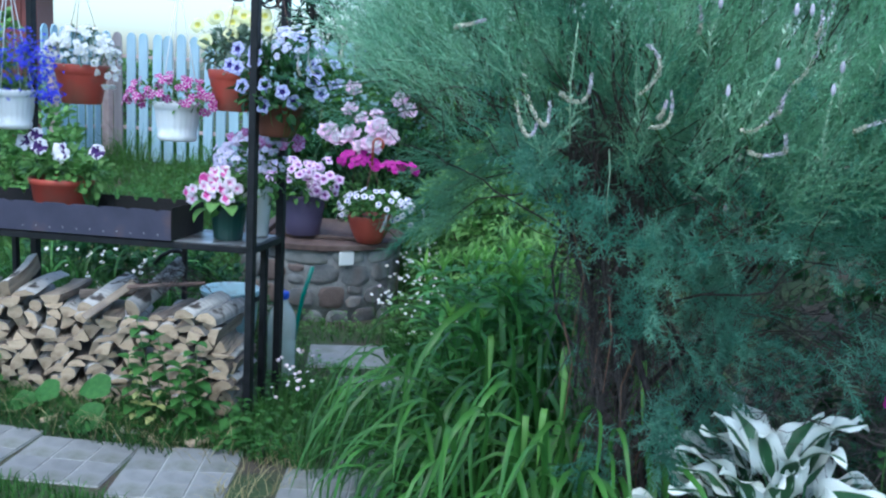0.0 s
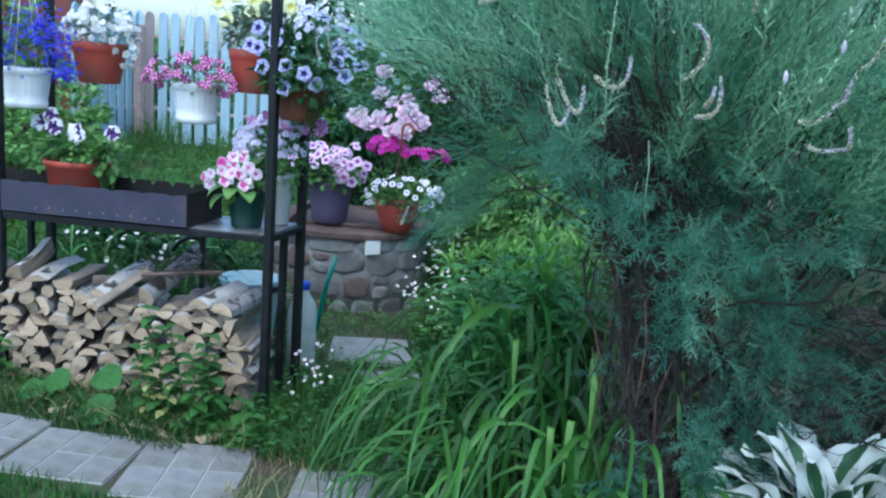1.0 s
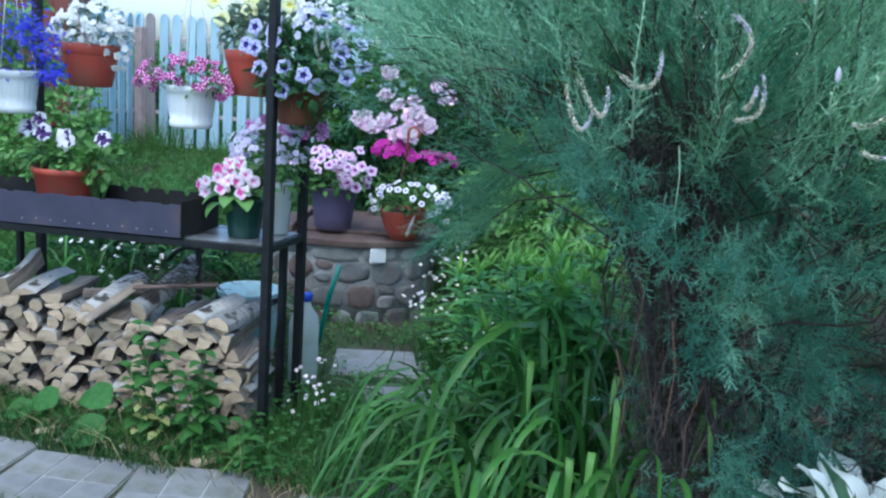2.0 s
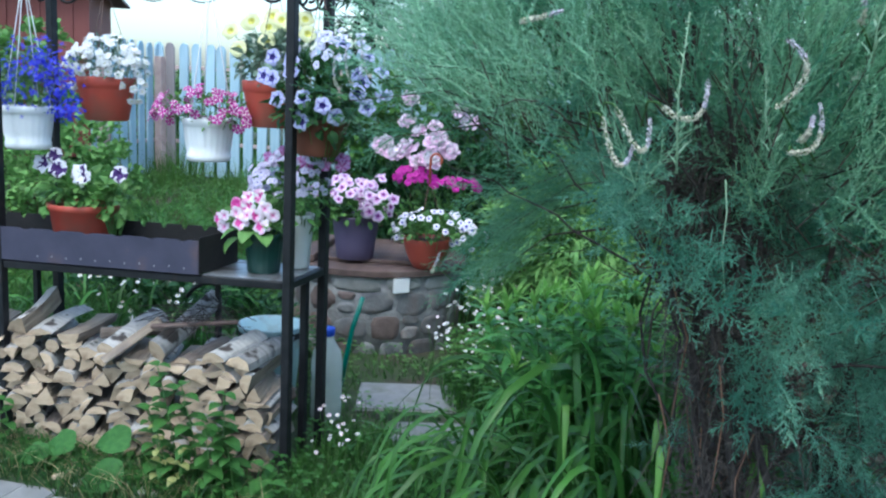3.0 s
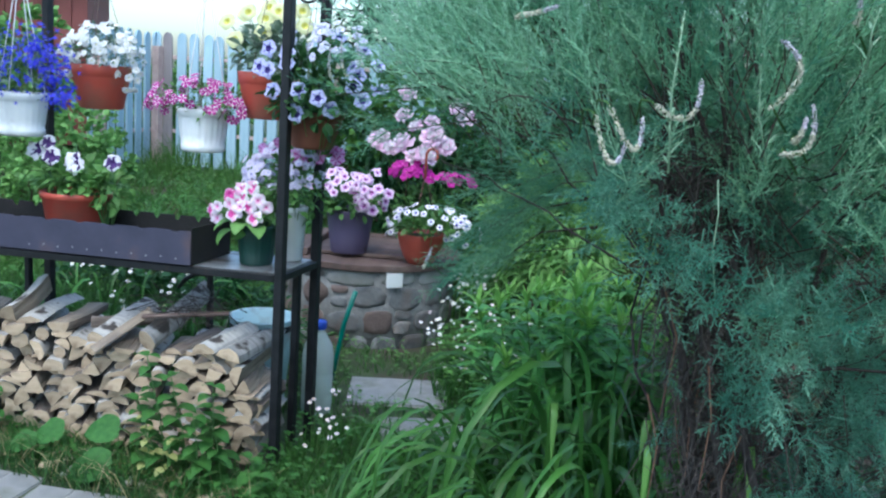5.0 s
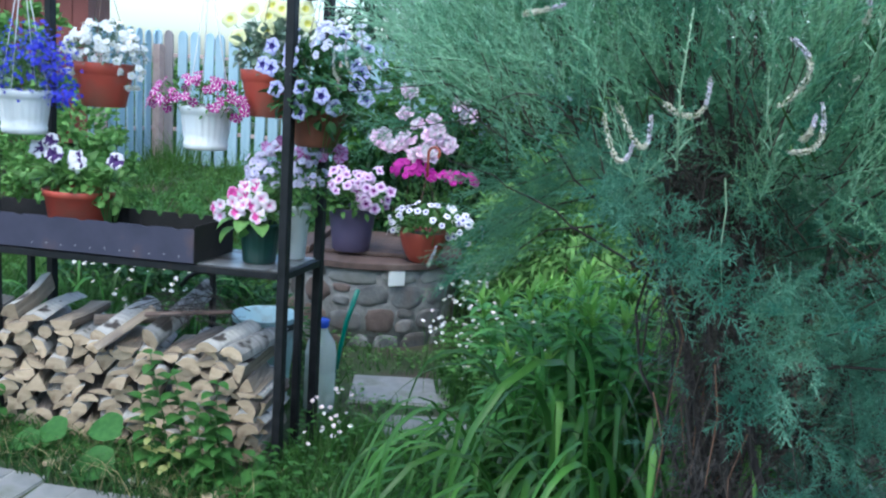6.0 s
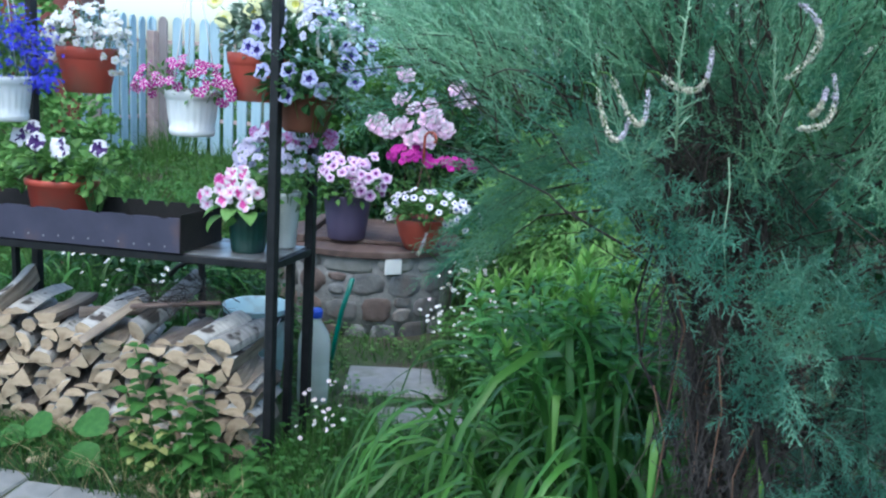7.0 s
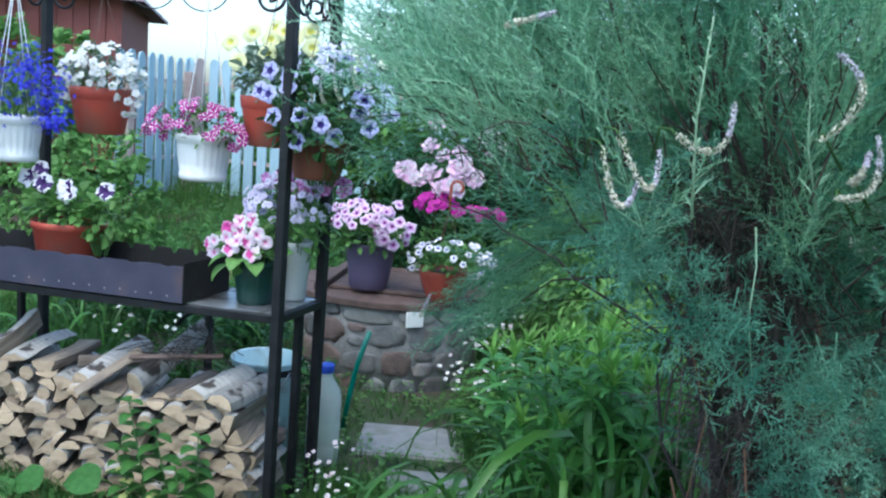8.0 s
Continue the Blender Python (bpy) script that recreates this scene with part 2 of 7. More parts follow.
M_STRING = material("white_hanger", (0.75, 0.76, 0.76), (0.82, 0.82, 0.82), rough=0.5, bump=0)
M_WIRE = material("brown_wire", (0.1, 0.05, 0.035), (0.16, 0.08, 0.05), rough=0.6, bump=0)
M_RED_HOOK = material("red_brown_hook_plastic", (0.3, 0.06, 0.035), (0.36, 0.09, 0.05), rough=0.4, bump=0)
M_LID = material("brown_stained_board", (0.06, 0.038, 0.032), (0.11, 0.07, 0.058), scale=14, rough=0.7, bump=0.3, fine=40, stretch=(1, 0.12, 1), vary=0.15, by="object", spot=(0.15, 0.11, 0.095), spot_scale=5, spot_at=(0.56, 0.76))
M_STONE = material("field_stone", (0.105, 0.108, 0.112), (0.215, 0.215, 0.21), scale=11, rough=0.9, bump=0.6, fine=60, vary=0.35, by="object", spot=(0.155, 0.12, 0.105), spot_scale=3.5, spot_at=(0.55, 0.7))
M_STONE_RED = material("reddish_field_stone", (0.13, 0.094, 0.083), (0.2, 0.15, 0.132), scale=11, rough=0.9, bump=0.6, fine=60, vary=0.25, by="object")
M_STONE_PALE = material("pale_lime_stone", (0.22, 0.215, 0.2), (0.33, 0.32, 0.3), scale=11, rough=0.9, bump=0.5, fine=60, vary=0.12, by="object")
M_MORTAR = material("grey_mortar", (0.17, 0.168, 0.163), (0.26, 0.255, 0.245), scale=25, rough=0.95, bump=0.8, fine=90)
M_FENCE = material("faded_blue_fence_paint", (0.29, 0.43, 0.52), (0.43, 0.57, 0.64), scale=14, rough=0.8, bump=0.3, fine=60, stretch=(1, 1, 0.15), vary=0.12, by="object", spot=(0.34, 0.32, 0.3), spot_scale=6, spot_at=(0.6, 0.72))
M_FENCE_BARE = material("weathered_bare_board", (0.24, 0.21, 0.22), (0.36, 0.32, 0.32), scale=14, rough=0.9, bump=0.4, fine=60, stretch=(1, 1, 0.15), vary=0.15, by="object")
M_RAIL = material("pinkish_fence_rail", (0.42, 0.3, 0.28), (0.52, 0.4, 0.36), scale=14, rough=0.85, bump=0.3)
M_SHED = material("red_brown_shed_paint", (0.19, 0.055, 0.045), (0.26, 0.08, 0.065), scale=6, rough=0.75, bump=0.25, stretch=(1, 1, 0.3))
M_ROOF = material("mauve_metal_roof", (0.3, 0.18, 0.23), (0.38, 0.24, 0.29), scale=3, rough=0.5, bump=0.1)
M_BUCKET = material("pale_blue_enamel", (0.4, 0.58, 0.62), (0.5, 0.66, 0.69), scale=5, rough=0.3, bump=0.03, spot=(0.28, 0.3, 0.3), spot_scale=7)
M_CAP = material("blue_bottle_cap", (0.02, 0.06, 0.45), (0.03, 0.09, 0.55), rough=0.35, bump=0)
M_ROD = material("green_hose_plastic", (0.0, 0.12, 0.085), (0.005, 0.18, 0.13), rough=0.35, bump=0)
M_WHITE_PAINT = material("white_painted_wood", (0.72, 0.73, 0.72), (0.8, 0.8, 0.78), rough=0.6, bump=0.1)

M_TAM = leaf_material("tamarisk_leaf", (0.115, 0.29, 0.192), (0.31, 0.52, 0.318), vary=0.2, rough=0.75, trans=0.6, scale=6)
# tamarisk green lifted far up: daylight on the crown painted into the leaf
M_TAM_LIT = leaf_material("lit_tamarisk_leaf", (0.29, 0.53, 0.345), (0.45, 0.68, 0.47), vary=0.2, rough=0.75, trans=0.6, scale=6)
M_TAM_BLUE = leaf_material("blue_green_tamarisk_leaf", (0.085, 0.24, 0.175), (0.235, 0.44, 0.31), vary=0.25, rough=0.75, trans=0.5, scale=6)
for mt in (M_TAM, M_TAM_LIT, M_TAM_BLUE):
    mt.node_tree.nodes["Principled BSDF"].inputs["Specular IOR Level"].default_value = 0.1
M_TAM_BARK = material("tamarisk_bark", (0.018, 0.014, 0.013), (0.05, 0.04, 0.036), scale=30, rough=0.9, bump=0.5, stretch=(1, 1, 0.3))
M_TWIG_BROWN = material("brown_tamarisk_twig", (0.046, 0.035, 0.029), (0.095, 0.068, 0.055), scale=20, rough=0.9, bump=0, vary=0.3)
M_TWIG_RED = material("red_brown_dry_strand", (0.12, 0.06, 0.035), (0.22, 0.12, 0.075), scale=20, rough=0.9, bump=0, vary=0.3)
M_TWIG_DRY = material("dry_brown_twig", (0.036, 0.03, 0.027), (0.1, 0.082, 0.072), scale=20, rough=0.9, bump=0, vary=0.4)
M_TAM_FLOWER = leaf_material("dusty_pink_blossom", (0.6, 0.55, 0.64), (0.72, 0.67, 0.74), vary=0.2, rough=0.8)
M_TAM_FADED = leaf_material("faded_cream_blossom", (0.62, 0.6, 0.48), (0.74, 0.7, 0.6), vary=0.2, rough=0.8)
M_IRIS = leaf_material("iris_leaf", (0.08, 0.23, 0.055), (0.13, 0.32, 0.08), vary=0.3)
M_LOOSE = leaf_material("loosestrife_leaf", (0.1, 0.27, 0.07), (0.175, 0.4, 0.105), vary=0.35, rough=0.38)
M_LOOSE_TOP = leaf_material("young_loosestrife_leaf", (0.2, 0.42, 0.08), (0.3, 0.52, 0.12), vary=0.25)
M_LEAF = leaf_material("petunia_leaf", (0.075, 0.17, 0.045), (0.13, 0.26, 0.07), vary=0.35)
# petunia green darkened: shade in the violet basket painted into the leaf
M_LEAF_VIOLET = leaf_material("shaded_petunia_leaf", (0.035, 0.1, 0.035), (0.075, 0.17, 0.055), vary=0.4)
M_LEAF_DARK = leaf_material("dark_peony_leaf", (0.018, 0.06, 0.022), (0.04, 0.11, 0.035), vary=0.4)
M_LEAF_MID = leaf_material("shrub_leaf", (0.06, 0.15, 0.035), (0.12, 0.25, 0.05), vary=0.4)
M_LEAF_LIGHT = leaf_material("currant_leaf", (0.12, 0.26, 0.07), (0.21, 0.38, 0.11), vary=0.3)
M_LEAF_GREY = leaf_material("grey_green_leaf", (0.16, 0.24, 0.17), (0.26, 0.34, 0.26), vary=0.3)
M_FEATHER = leaf_material("feathery_weed_leaf", (0.06, 0.16, 0.04), (0.11, 0.25, 0.065), vary=0.35)
M_NETTLE = leaf_material("nettle_leaf", (0.045, 0.13, 0.03), (0.08, 0.2, 0.045), vary=0.25)
M_BURDOCK = leaf_material("burdock_leaf", (0.04, 0.13, 0.03), (0.075, 0.2, 0.046), vary=0.15, rough=0.6, scale=26)
M_YELLOWED = leaf_material("yellowed_leaf", (0.26, 0.3, 0.09), (0.4, 0.4, 0.17), vary=0.3)
M_SPRUCE = leaf_material("spruce_needle", (0.012, 0.04, 0.02), (0.03, 0.08, 0.035), vary=0.4)
M_STEM = leaf_material("green_stem", (0.08, 0.17, 0.05), (0.12, 0.22, 0.07), vary=0.2)
M_SHOOT = leaf_material("pale_shoot", (0.3, 0.46, 0.3), (0.42, 0.58, 0.4), vary=0.15)
M_CANE = material("brown_stem", (0.09, 0.06, 0.04), (0.15, 0.1, 0.06), rough=0.9, bump=0.2)


def hosta_material():
    """Dark green blade with a broad cream margin whose edge runs in streaks along the veins."""
    mt = material("variegated_hosta_leaf", (0.02, 0.075, 0.03), (0.045, 0.13, 0.05), scale=20, rough=0.45, bump=0.0)
    nd, ln = mt.node_tree.nodes, mt.node_tree.links.new
    bsdf = nd["Principled BSDF"]
    green = bsdf.inputs["Base Color"].links[0].from_socket
    uvn = nd.new("ShaderNodeUVMap")
    sep = nd.new("ShaderNodeSeparateXYZ")
    ln(uvn.outputs[0], sep.inputs[0])
    off = nd.new("ShaderNodeMath")
    off.operation = "SUBTRACT"
    ln(sep.outputs[0], off.inputs[0])
    off.inputs[1].default_value = 0.5
    ab = nd.new("ShaderNodeMath")
    ab.operation = "ABSOLUTE"
    ln(off.outputs[0], ab.inputs[0])
    mp = nd.new("ShaderNodeMapping")
    mp.inputs["Scale"].default_value = (9, 1.6, 1)
    ln(uvn.outputs[0], mp.inputs[0])
    rnd = nd.new("ShaderNodeObjectInfo")
    n = nd.new("ShaderNodeTexNoise")
    n.noise_dimensions = "4D"
    n.inputs["Scale"].default_value, n.inputs["Detail"].default_value = 1.2, 2
    ln(mp.outputs[0], n.inputs["Vector"])
    wmul = nd.new("ShaderNodeMath")
    wmul.operation = "MULTIPLY"
    wmul.inputs[1].default_value = 31
    ln(rnd.outputs["Random"], wmul.inputs[0])
    ln(wmul.outputs[0], n.inputs["W"])
    add = nd.new("ShaderNodeMath")
    add.operation = "MULTIPLY_ADD"
    ln(n.outputs[0], add.inputs[0])
    add.inputs[1].default_value = 0.5
    ln(ab.outputs[0], add.inputs[2])
    mr = nd.new("ShaderNodeMapRange")
    mr.inputs[1].default_value, mr.inputs[2].default_value = 0.43, 0.455
    ln(add.outputs[0], mr.inputs[0])
    mx = nd.new("ShaderNodeMix")
    mx.data_type = "RGBA"
    ln(mr.outputs[0], mx.inputs[0])
    ln(green, mx.inputs[6])
    mx.inputs[7].default_value = (0.72, 0.75, 0.7, 1)
    ln(mx.outputs[2], bsdf.inputs["Base Color"])
    wave = nd.new("ShaderNodeTexWave")
    wave.inputs["Scale"].default_value = 5
    ln(uvn.outputs[0], wave.inputs[0])
    bp = nd.new("ShaderNodeBump")
    bp.inputs["Strength"].default_value, bp.inputs["Distance"].default_value = 0.25, 0.006
    ln(wave.outputs[1], bp.inputs["Height"])
    ln(bp.outputs[0], bsdf.inputs["Normal"])
    return mt


def bottle_material():
    mt = bpy.data.materials.new("clear_pet_plastic")
    mt.use_nodes = True
    b = mt.node_tree.nodes["Principled BSDF"]
    b.inputs["Base Color"].default_value = (0.8, 0.87, 0.85, 1)
    b.inputs["Roughness"].default_value = 0.15
    b.inputs["Alpha"].default_value = 0.4
    return mt


M_HOSTA = hosta_material()
M_BOTTLE = bottle_material()
M_BOTTLE_WATER = material("greenish_water", (0.3, 0.42, 0.33), (0.36, 0.48, 0.38), rough=0.1, bump=0)
M_BOTTLE_WATER.node_tree.nodes["Principled BSDF"].inputs["Alpha"].default_value = 0.4


# ---- ground ----
def ground_z(x, y):
    return 0.55 * smooth_step(5.9, 8.3, y) + 0.018 * noise.noise((x * 1.7, y * 1.7, 0.3)) * smooth_step(3.6, 4.4, abs(y - 3.2) + 3.2)


def build_ground():
    fine_x = list(np.arange(-9, 5.01, 0.2))
    fine_y = list(np.arange(-3, 12.01, 0.2))
    far = [3, 8, 20, 60, 160, 400]
    xs = [-9 - d for d in reversed(far)] + fine_x + [5 + d for d in far]
    ys = [-3 - d for d in reversed(far)] + fine_y + [12 + d for d in far]
    v = [(x, y, ground_z(x, y) - 0.012) for y in ys for x in xs]
    n = len(xs)
    f = [(j * n + i, j * n + i + 1, (j + 1) * n + i + 1, (j + 1) * n + i) for j in range(len(ys) - 1) for i in range(n - 1)]
    ob = new("ground", Soup().add(v, f).mesh("ground", [M_GROUND]))
    tagged(ob, "bare dark garden soil under grass and weeds", "ground", kind="structure")


build_ground()


def grass_patch(name, label, n, spots, h, lean=0.5, mat=M_GRASS, width=0.005):
    """Thin blades at random spots. spots(): gives x, y and a factor for the height."""
    v = np.empty((n, 5, 3))
    for k in range(n):
        x, y, s = spots()
        z = ground_z(x, y) - 0.015
        a = random.uniform(0, 2 * math.pi)
        hh = random.uniform(*h) * s
        dx, dy = math.cos(a) * hh * random.uniform(0.1, lean), math.sin(a) * hh * random.uniform(0.1, lean)
        b = random.uniform(0, 2 * math.pi)
        wx, wy = math.cos(b) * width * 0.5, math.sin(b) * width * 0.5
        v[k] = ((x - wx, y - wy, z), (x + wx, y + wy, z), (x - wx * 0.8 + dx * 0.35, y - wy * 0.8 + dy * 0.35, z + hh * 0.62), (x + wx * 0.8 + dx * 0.35, y + wy * 0.8 + dy * 0.35, z + hh * 0.62), (x + dx, y + dy, z + hh * random.uniform(0.75, 1)))
    t = np.array(((0, 1, 3), (0, 3, 2), (2, 3, 4)))[None] + (np.arange(n) * 5)[:, None, None]
    return solo(name, mesh_arrays(name, v.reshape(-1, 3), t.reshape(-1, 3), [mat]), label, "grass", kind="stuff")


def in_rect(x0, x1, y0, y1, s=1.0):
    return lambda: (random.uniform(x0, x1), random.uniform(y0, y1), s)


# ---- paving ----
def paving_slab(x, y, turn, sx=0.42, sy=0.44, cells=(3, 2), z=0.0):
    """A cast slab with a pressed grid of small blocks."""
    th = thing("paving_slab", "worn grey concrete paving slab with pressed block pattern", "paving slab", pose(x, y, z, 0, 0, turn), "paving slabs of the path")
    v, f = block(sx, sy, 0.05, 0.006)
    part("bed", Soup().add([(a, b, c - 0.0525) for a, b, c in v], f).mesh("bed", [M_GROUT], False), th, "pale sandy joints")
    cx, cy = sx / cells[0], sy / cells[1]
    v, f = block(cx - 0.004, cy - 0.004, 0.03, 0.004)
    me = Soup().add([(a, b, c - 0.03) for a, b, c in v], f).mesh("block", [M_SLAB], False)
    for i in range(cells[0]):
        for j in range(cells[1]):
            part("block", me, th, "", pose((i + 0.5) * cx - sx / 2, (j + 0.5) * cy - sy / 2, random.uniform(-0.002, 0.002), random.uniform(-0.4, 0.4), random.uniform(-0.4, 0.4), 0))


paving_slab(-1.635, 3.13, 19, 0.43, 0.46)
paving_slab(-2.08, 3.05, 12, 0.43, 0.40)
paving_slab(-2.54, 3.02, 8, 0.43, 0.42)
paving_slab(-3.0, 2.98, 6, 0.43, 0.42)
paving_slab(-1.03, 3.22, 17, 0.40, 0.40, z=-0.005)
paving_slab(-1.0, 3.66, 20, 0.40, 0.30, z=-0.005)
paving_slab(-1.62, 4.86, 22, 0.5, 0.4, (1, 1), z=0.0)
paving_slab(-1.3, 4.42, 24, 0.42, 0.36, (1, 1), z=-0.005)


# ---- fence ----
def picket_mesh(mat, h=1.28, w=0.1):
    s = Soup()
    out = [(-w / 2, 0), (w / 2, 0), (w / 2, h - 0.05), (w * 0.3, h - 0.012), (0, h), (-w * 0.3, h - 0.012), (-w / 2, h - 0.05)]
    n = len(out)
    v = [(x, -0.01, z) for x, z in out] + [(x, 0.01, z) for x, z in out]
    f = [tuple(range(n)), tuple(range(2 * n - 1, n - 1, -1))] + [(i, i + n, (i + 1) % n + n, (i + 1) % n) for i in range(n)]
    return s.add(v, f).mesh("picket", [mat], False)


def build_fence():
    blue, bare = picket_mesh(M_FENCE), picket_mesh(M_FENCE_BARE)
    for name, (x0, y0), (x1, y1), bares in (("fence_back", (-5.9, 8.42), (-0.4, 8.42), (1,)), ("fence_side", (-5.72, 7.3), (-5.9, 8.4), ())):
        th = thing(name, "low picket fence in faded pale blue paint", "fence", kind="structure")
        d = Vector((x1 - x0, y1 - y0, 0))
        n = int(d.length / 0.147) + 1
        ang = math.degrees(math.atan2(d.y, d.x))
        for k in range(n):
            p = Vector((x0, y0, 0)) + d * (k / (n - 1))
            m = pose(p.x, p.y, 0.575 + random.uniform(-0.012, 0.012), 0, random.uniform(-0.8, 0.8), ang)
            part("picket", bare if k in bares else blue, th, "unpainted grey board" if k in bares else "", m)
        nrm = Vector((-d.y, d.x, 0)).normalized() * 0.03
        for z in (0.9, 1.62):
            a, b = Vector((x0, y0, z)) + nrm, Vector((x1, y1, z)) + nrm
            part("rail", Soup().add(*bar(a, b, 0.05, 0.035)).mesh("rail", [M_RAIL], False), th, "pinkish wooden rail")
        for k in range(0, int(d.length / 1.9) + 1):
            p = Vector((x0, y0, 0)) + d.normalized() * min(d.length, 0.05 + k * 1.9) + nrm * (-1.6 if k == 0 else 3)
            part("post", Soup().add(*bar((p.x, p.y, 0.3), (p.x, p.y, 1.72), 0.08)).mesh("post", [M_RAIL], False), th, "pinkish wooden post")


build_fence()


# ---- shed ----
def build_shed():
    th = thing("garden_shed", "small red-brown wooden shed with a mauve metal roof", "shed", pose(-6.6, 8.25, 0.68, 0, 0, 36))
    w, d, h = 3.2, 2.6, 1.72
    core = block(w - 0.06, d - 0.06, h, 0.0)
    part("wall", Soup().add([(x - w / 2, y + d / 2, z) for x, y, z in core[0]], core[1]).mesh("wall", [M_SHED], False), th)
    bd = Soup().add(*block(0.145, 0.024, h, 0.003)).mesh("board", [M_SHED], False)
    for k in range(21):
        part("board", bd, th, "", pose(-0.075 - k * 0.152, 0.015, 0))
    for k in range(17):
        part("board", bd, th, "", pose(-0.015, 0.09 + k * 0.152, 0, 0, 0, 90))
    o, rise = 0.22, 1.15
    v = [(o, -o, h - 0.02), (o, d + o, h - 0.02), (-w - o, d + o, h - 0.02), (-w - o, -o, h - 0.02), (-1.15, d / 2, h + rise), (-w + 1.15, d / 2, h + rise)]
    f = [(0, 1, 4), (1, 2, 5, 4), (2, 3, 5), (3, 0, 4, 5)]
    s = Soup().add(v, f)
    s.add([(x, y, z - 0.03) for x, y, z in v], [tuple(reversed(q)) for q in f])
    s.add([v[0], v[1], v[2], v[3]] + [(x, y, z - 0.03) for x, y, z in v[:4]], [(0, 4, 5, 1), (1, 5, 6, 2), (2, 6, 7, 3), (3, 7, 4, 0)])
    roof = part("roof", s.mesh("roof", [M_ROOF], False), th, "mauve sheet metal roof")
    for a, b in ((v[0], v[4]), (v[4], v[5]), (v[3], v[5])):
        part("ridge_cap", Soup().add(*tube([Vector(a) + Vector((0, 0, 0.01)), Vector(b) + Vector((0, 0, 0.01))], 0.035, 8)).mesh("ridge_cap", [M_ROOF]), roof)


build_shed()

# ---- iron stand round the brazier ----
P_F, P_B, P_LB, P_LF = Vector((-1.685, 3.765, 0)), Vector((-1.713, 4.10, 0)), Vector((-2.945, 3.90, 0)), Vector((-2.862, 3.505, 0))
TOP = 1.98


def spiral(centre, along, r0, r1, turns, start, n=34):
    along = Vector(along).normalized()
    pts = []
    for k in range(n):
        t = k / (n - 1)
        a = start + turns * 2 * math.pi * t
        r = r0 + (r1 - r0) * t
        pts.append(Vector(centre) + along * (r * math.cos(a)) + UP * (r * math.sin(a)))
    return pts


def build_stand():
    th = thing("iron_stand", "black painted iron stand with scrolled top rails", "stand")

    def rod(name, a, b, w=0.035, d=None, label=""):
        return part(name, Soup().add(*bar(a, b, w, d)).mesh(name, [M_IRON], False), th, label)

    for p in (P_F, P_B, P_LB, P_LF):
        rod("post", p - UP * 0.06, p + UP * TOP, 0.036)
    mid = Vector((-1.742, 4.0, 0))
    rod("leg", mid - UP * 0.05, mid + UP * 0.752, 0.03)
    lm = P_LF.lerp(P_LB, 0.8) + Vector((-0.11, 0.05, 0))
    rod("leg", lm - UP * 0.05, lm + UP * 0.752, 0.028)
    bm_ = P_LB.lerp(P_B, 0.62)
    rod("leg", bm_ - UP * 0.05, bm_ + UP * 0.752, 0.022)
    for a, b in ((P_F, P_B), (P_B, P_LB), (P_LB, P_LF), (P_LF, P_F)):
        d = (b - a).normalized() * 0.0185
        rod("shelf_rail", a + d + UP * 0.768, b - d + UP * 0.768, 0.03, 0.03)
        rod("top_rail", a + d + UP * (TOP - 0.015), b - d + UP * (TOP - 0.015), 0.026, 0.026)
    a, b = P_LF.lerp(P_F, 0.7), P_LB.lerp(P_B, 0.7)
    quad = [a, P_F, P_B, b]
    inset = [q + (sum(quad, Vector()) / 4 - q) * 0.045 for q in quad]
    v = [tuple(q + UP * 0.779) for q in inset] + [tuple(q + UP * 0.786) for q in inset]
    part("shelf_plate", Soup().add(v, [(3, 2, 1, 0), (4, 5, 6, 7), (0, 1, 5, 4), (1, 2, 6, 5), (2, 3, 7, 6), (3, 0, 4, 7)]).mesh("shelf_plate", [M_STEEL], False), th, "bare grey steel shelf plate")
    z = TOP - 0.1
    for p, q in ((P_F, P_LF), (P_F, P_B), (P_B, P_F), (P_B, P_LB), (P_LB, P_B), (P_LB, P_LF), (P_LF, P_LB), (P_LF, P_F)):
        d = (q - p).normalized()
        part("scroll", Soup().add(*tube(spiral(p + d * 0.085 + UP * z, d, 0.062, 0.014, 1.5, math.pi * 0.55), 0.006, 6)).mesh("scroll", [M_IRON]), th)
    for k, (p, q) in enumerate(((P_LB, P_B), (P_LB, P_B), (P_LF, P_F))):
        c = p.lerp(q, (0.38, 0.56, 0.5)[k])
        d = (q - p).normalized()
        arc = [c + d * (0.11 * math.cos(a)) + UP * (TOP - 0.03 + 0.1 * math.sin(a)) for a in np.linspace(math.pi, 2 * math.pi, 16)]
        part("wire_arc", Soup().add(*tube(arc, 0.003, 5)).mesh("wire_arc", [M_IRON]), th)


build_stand()


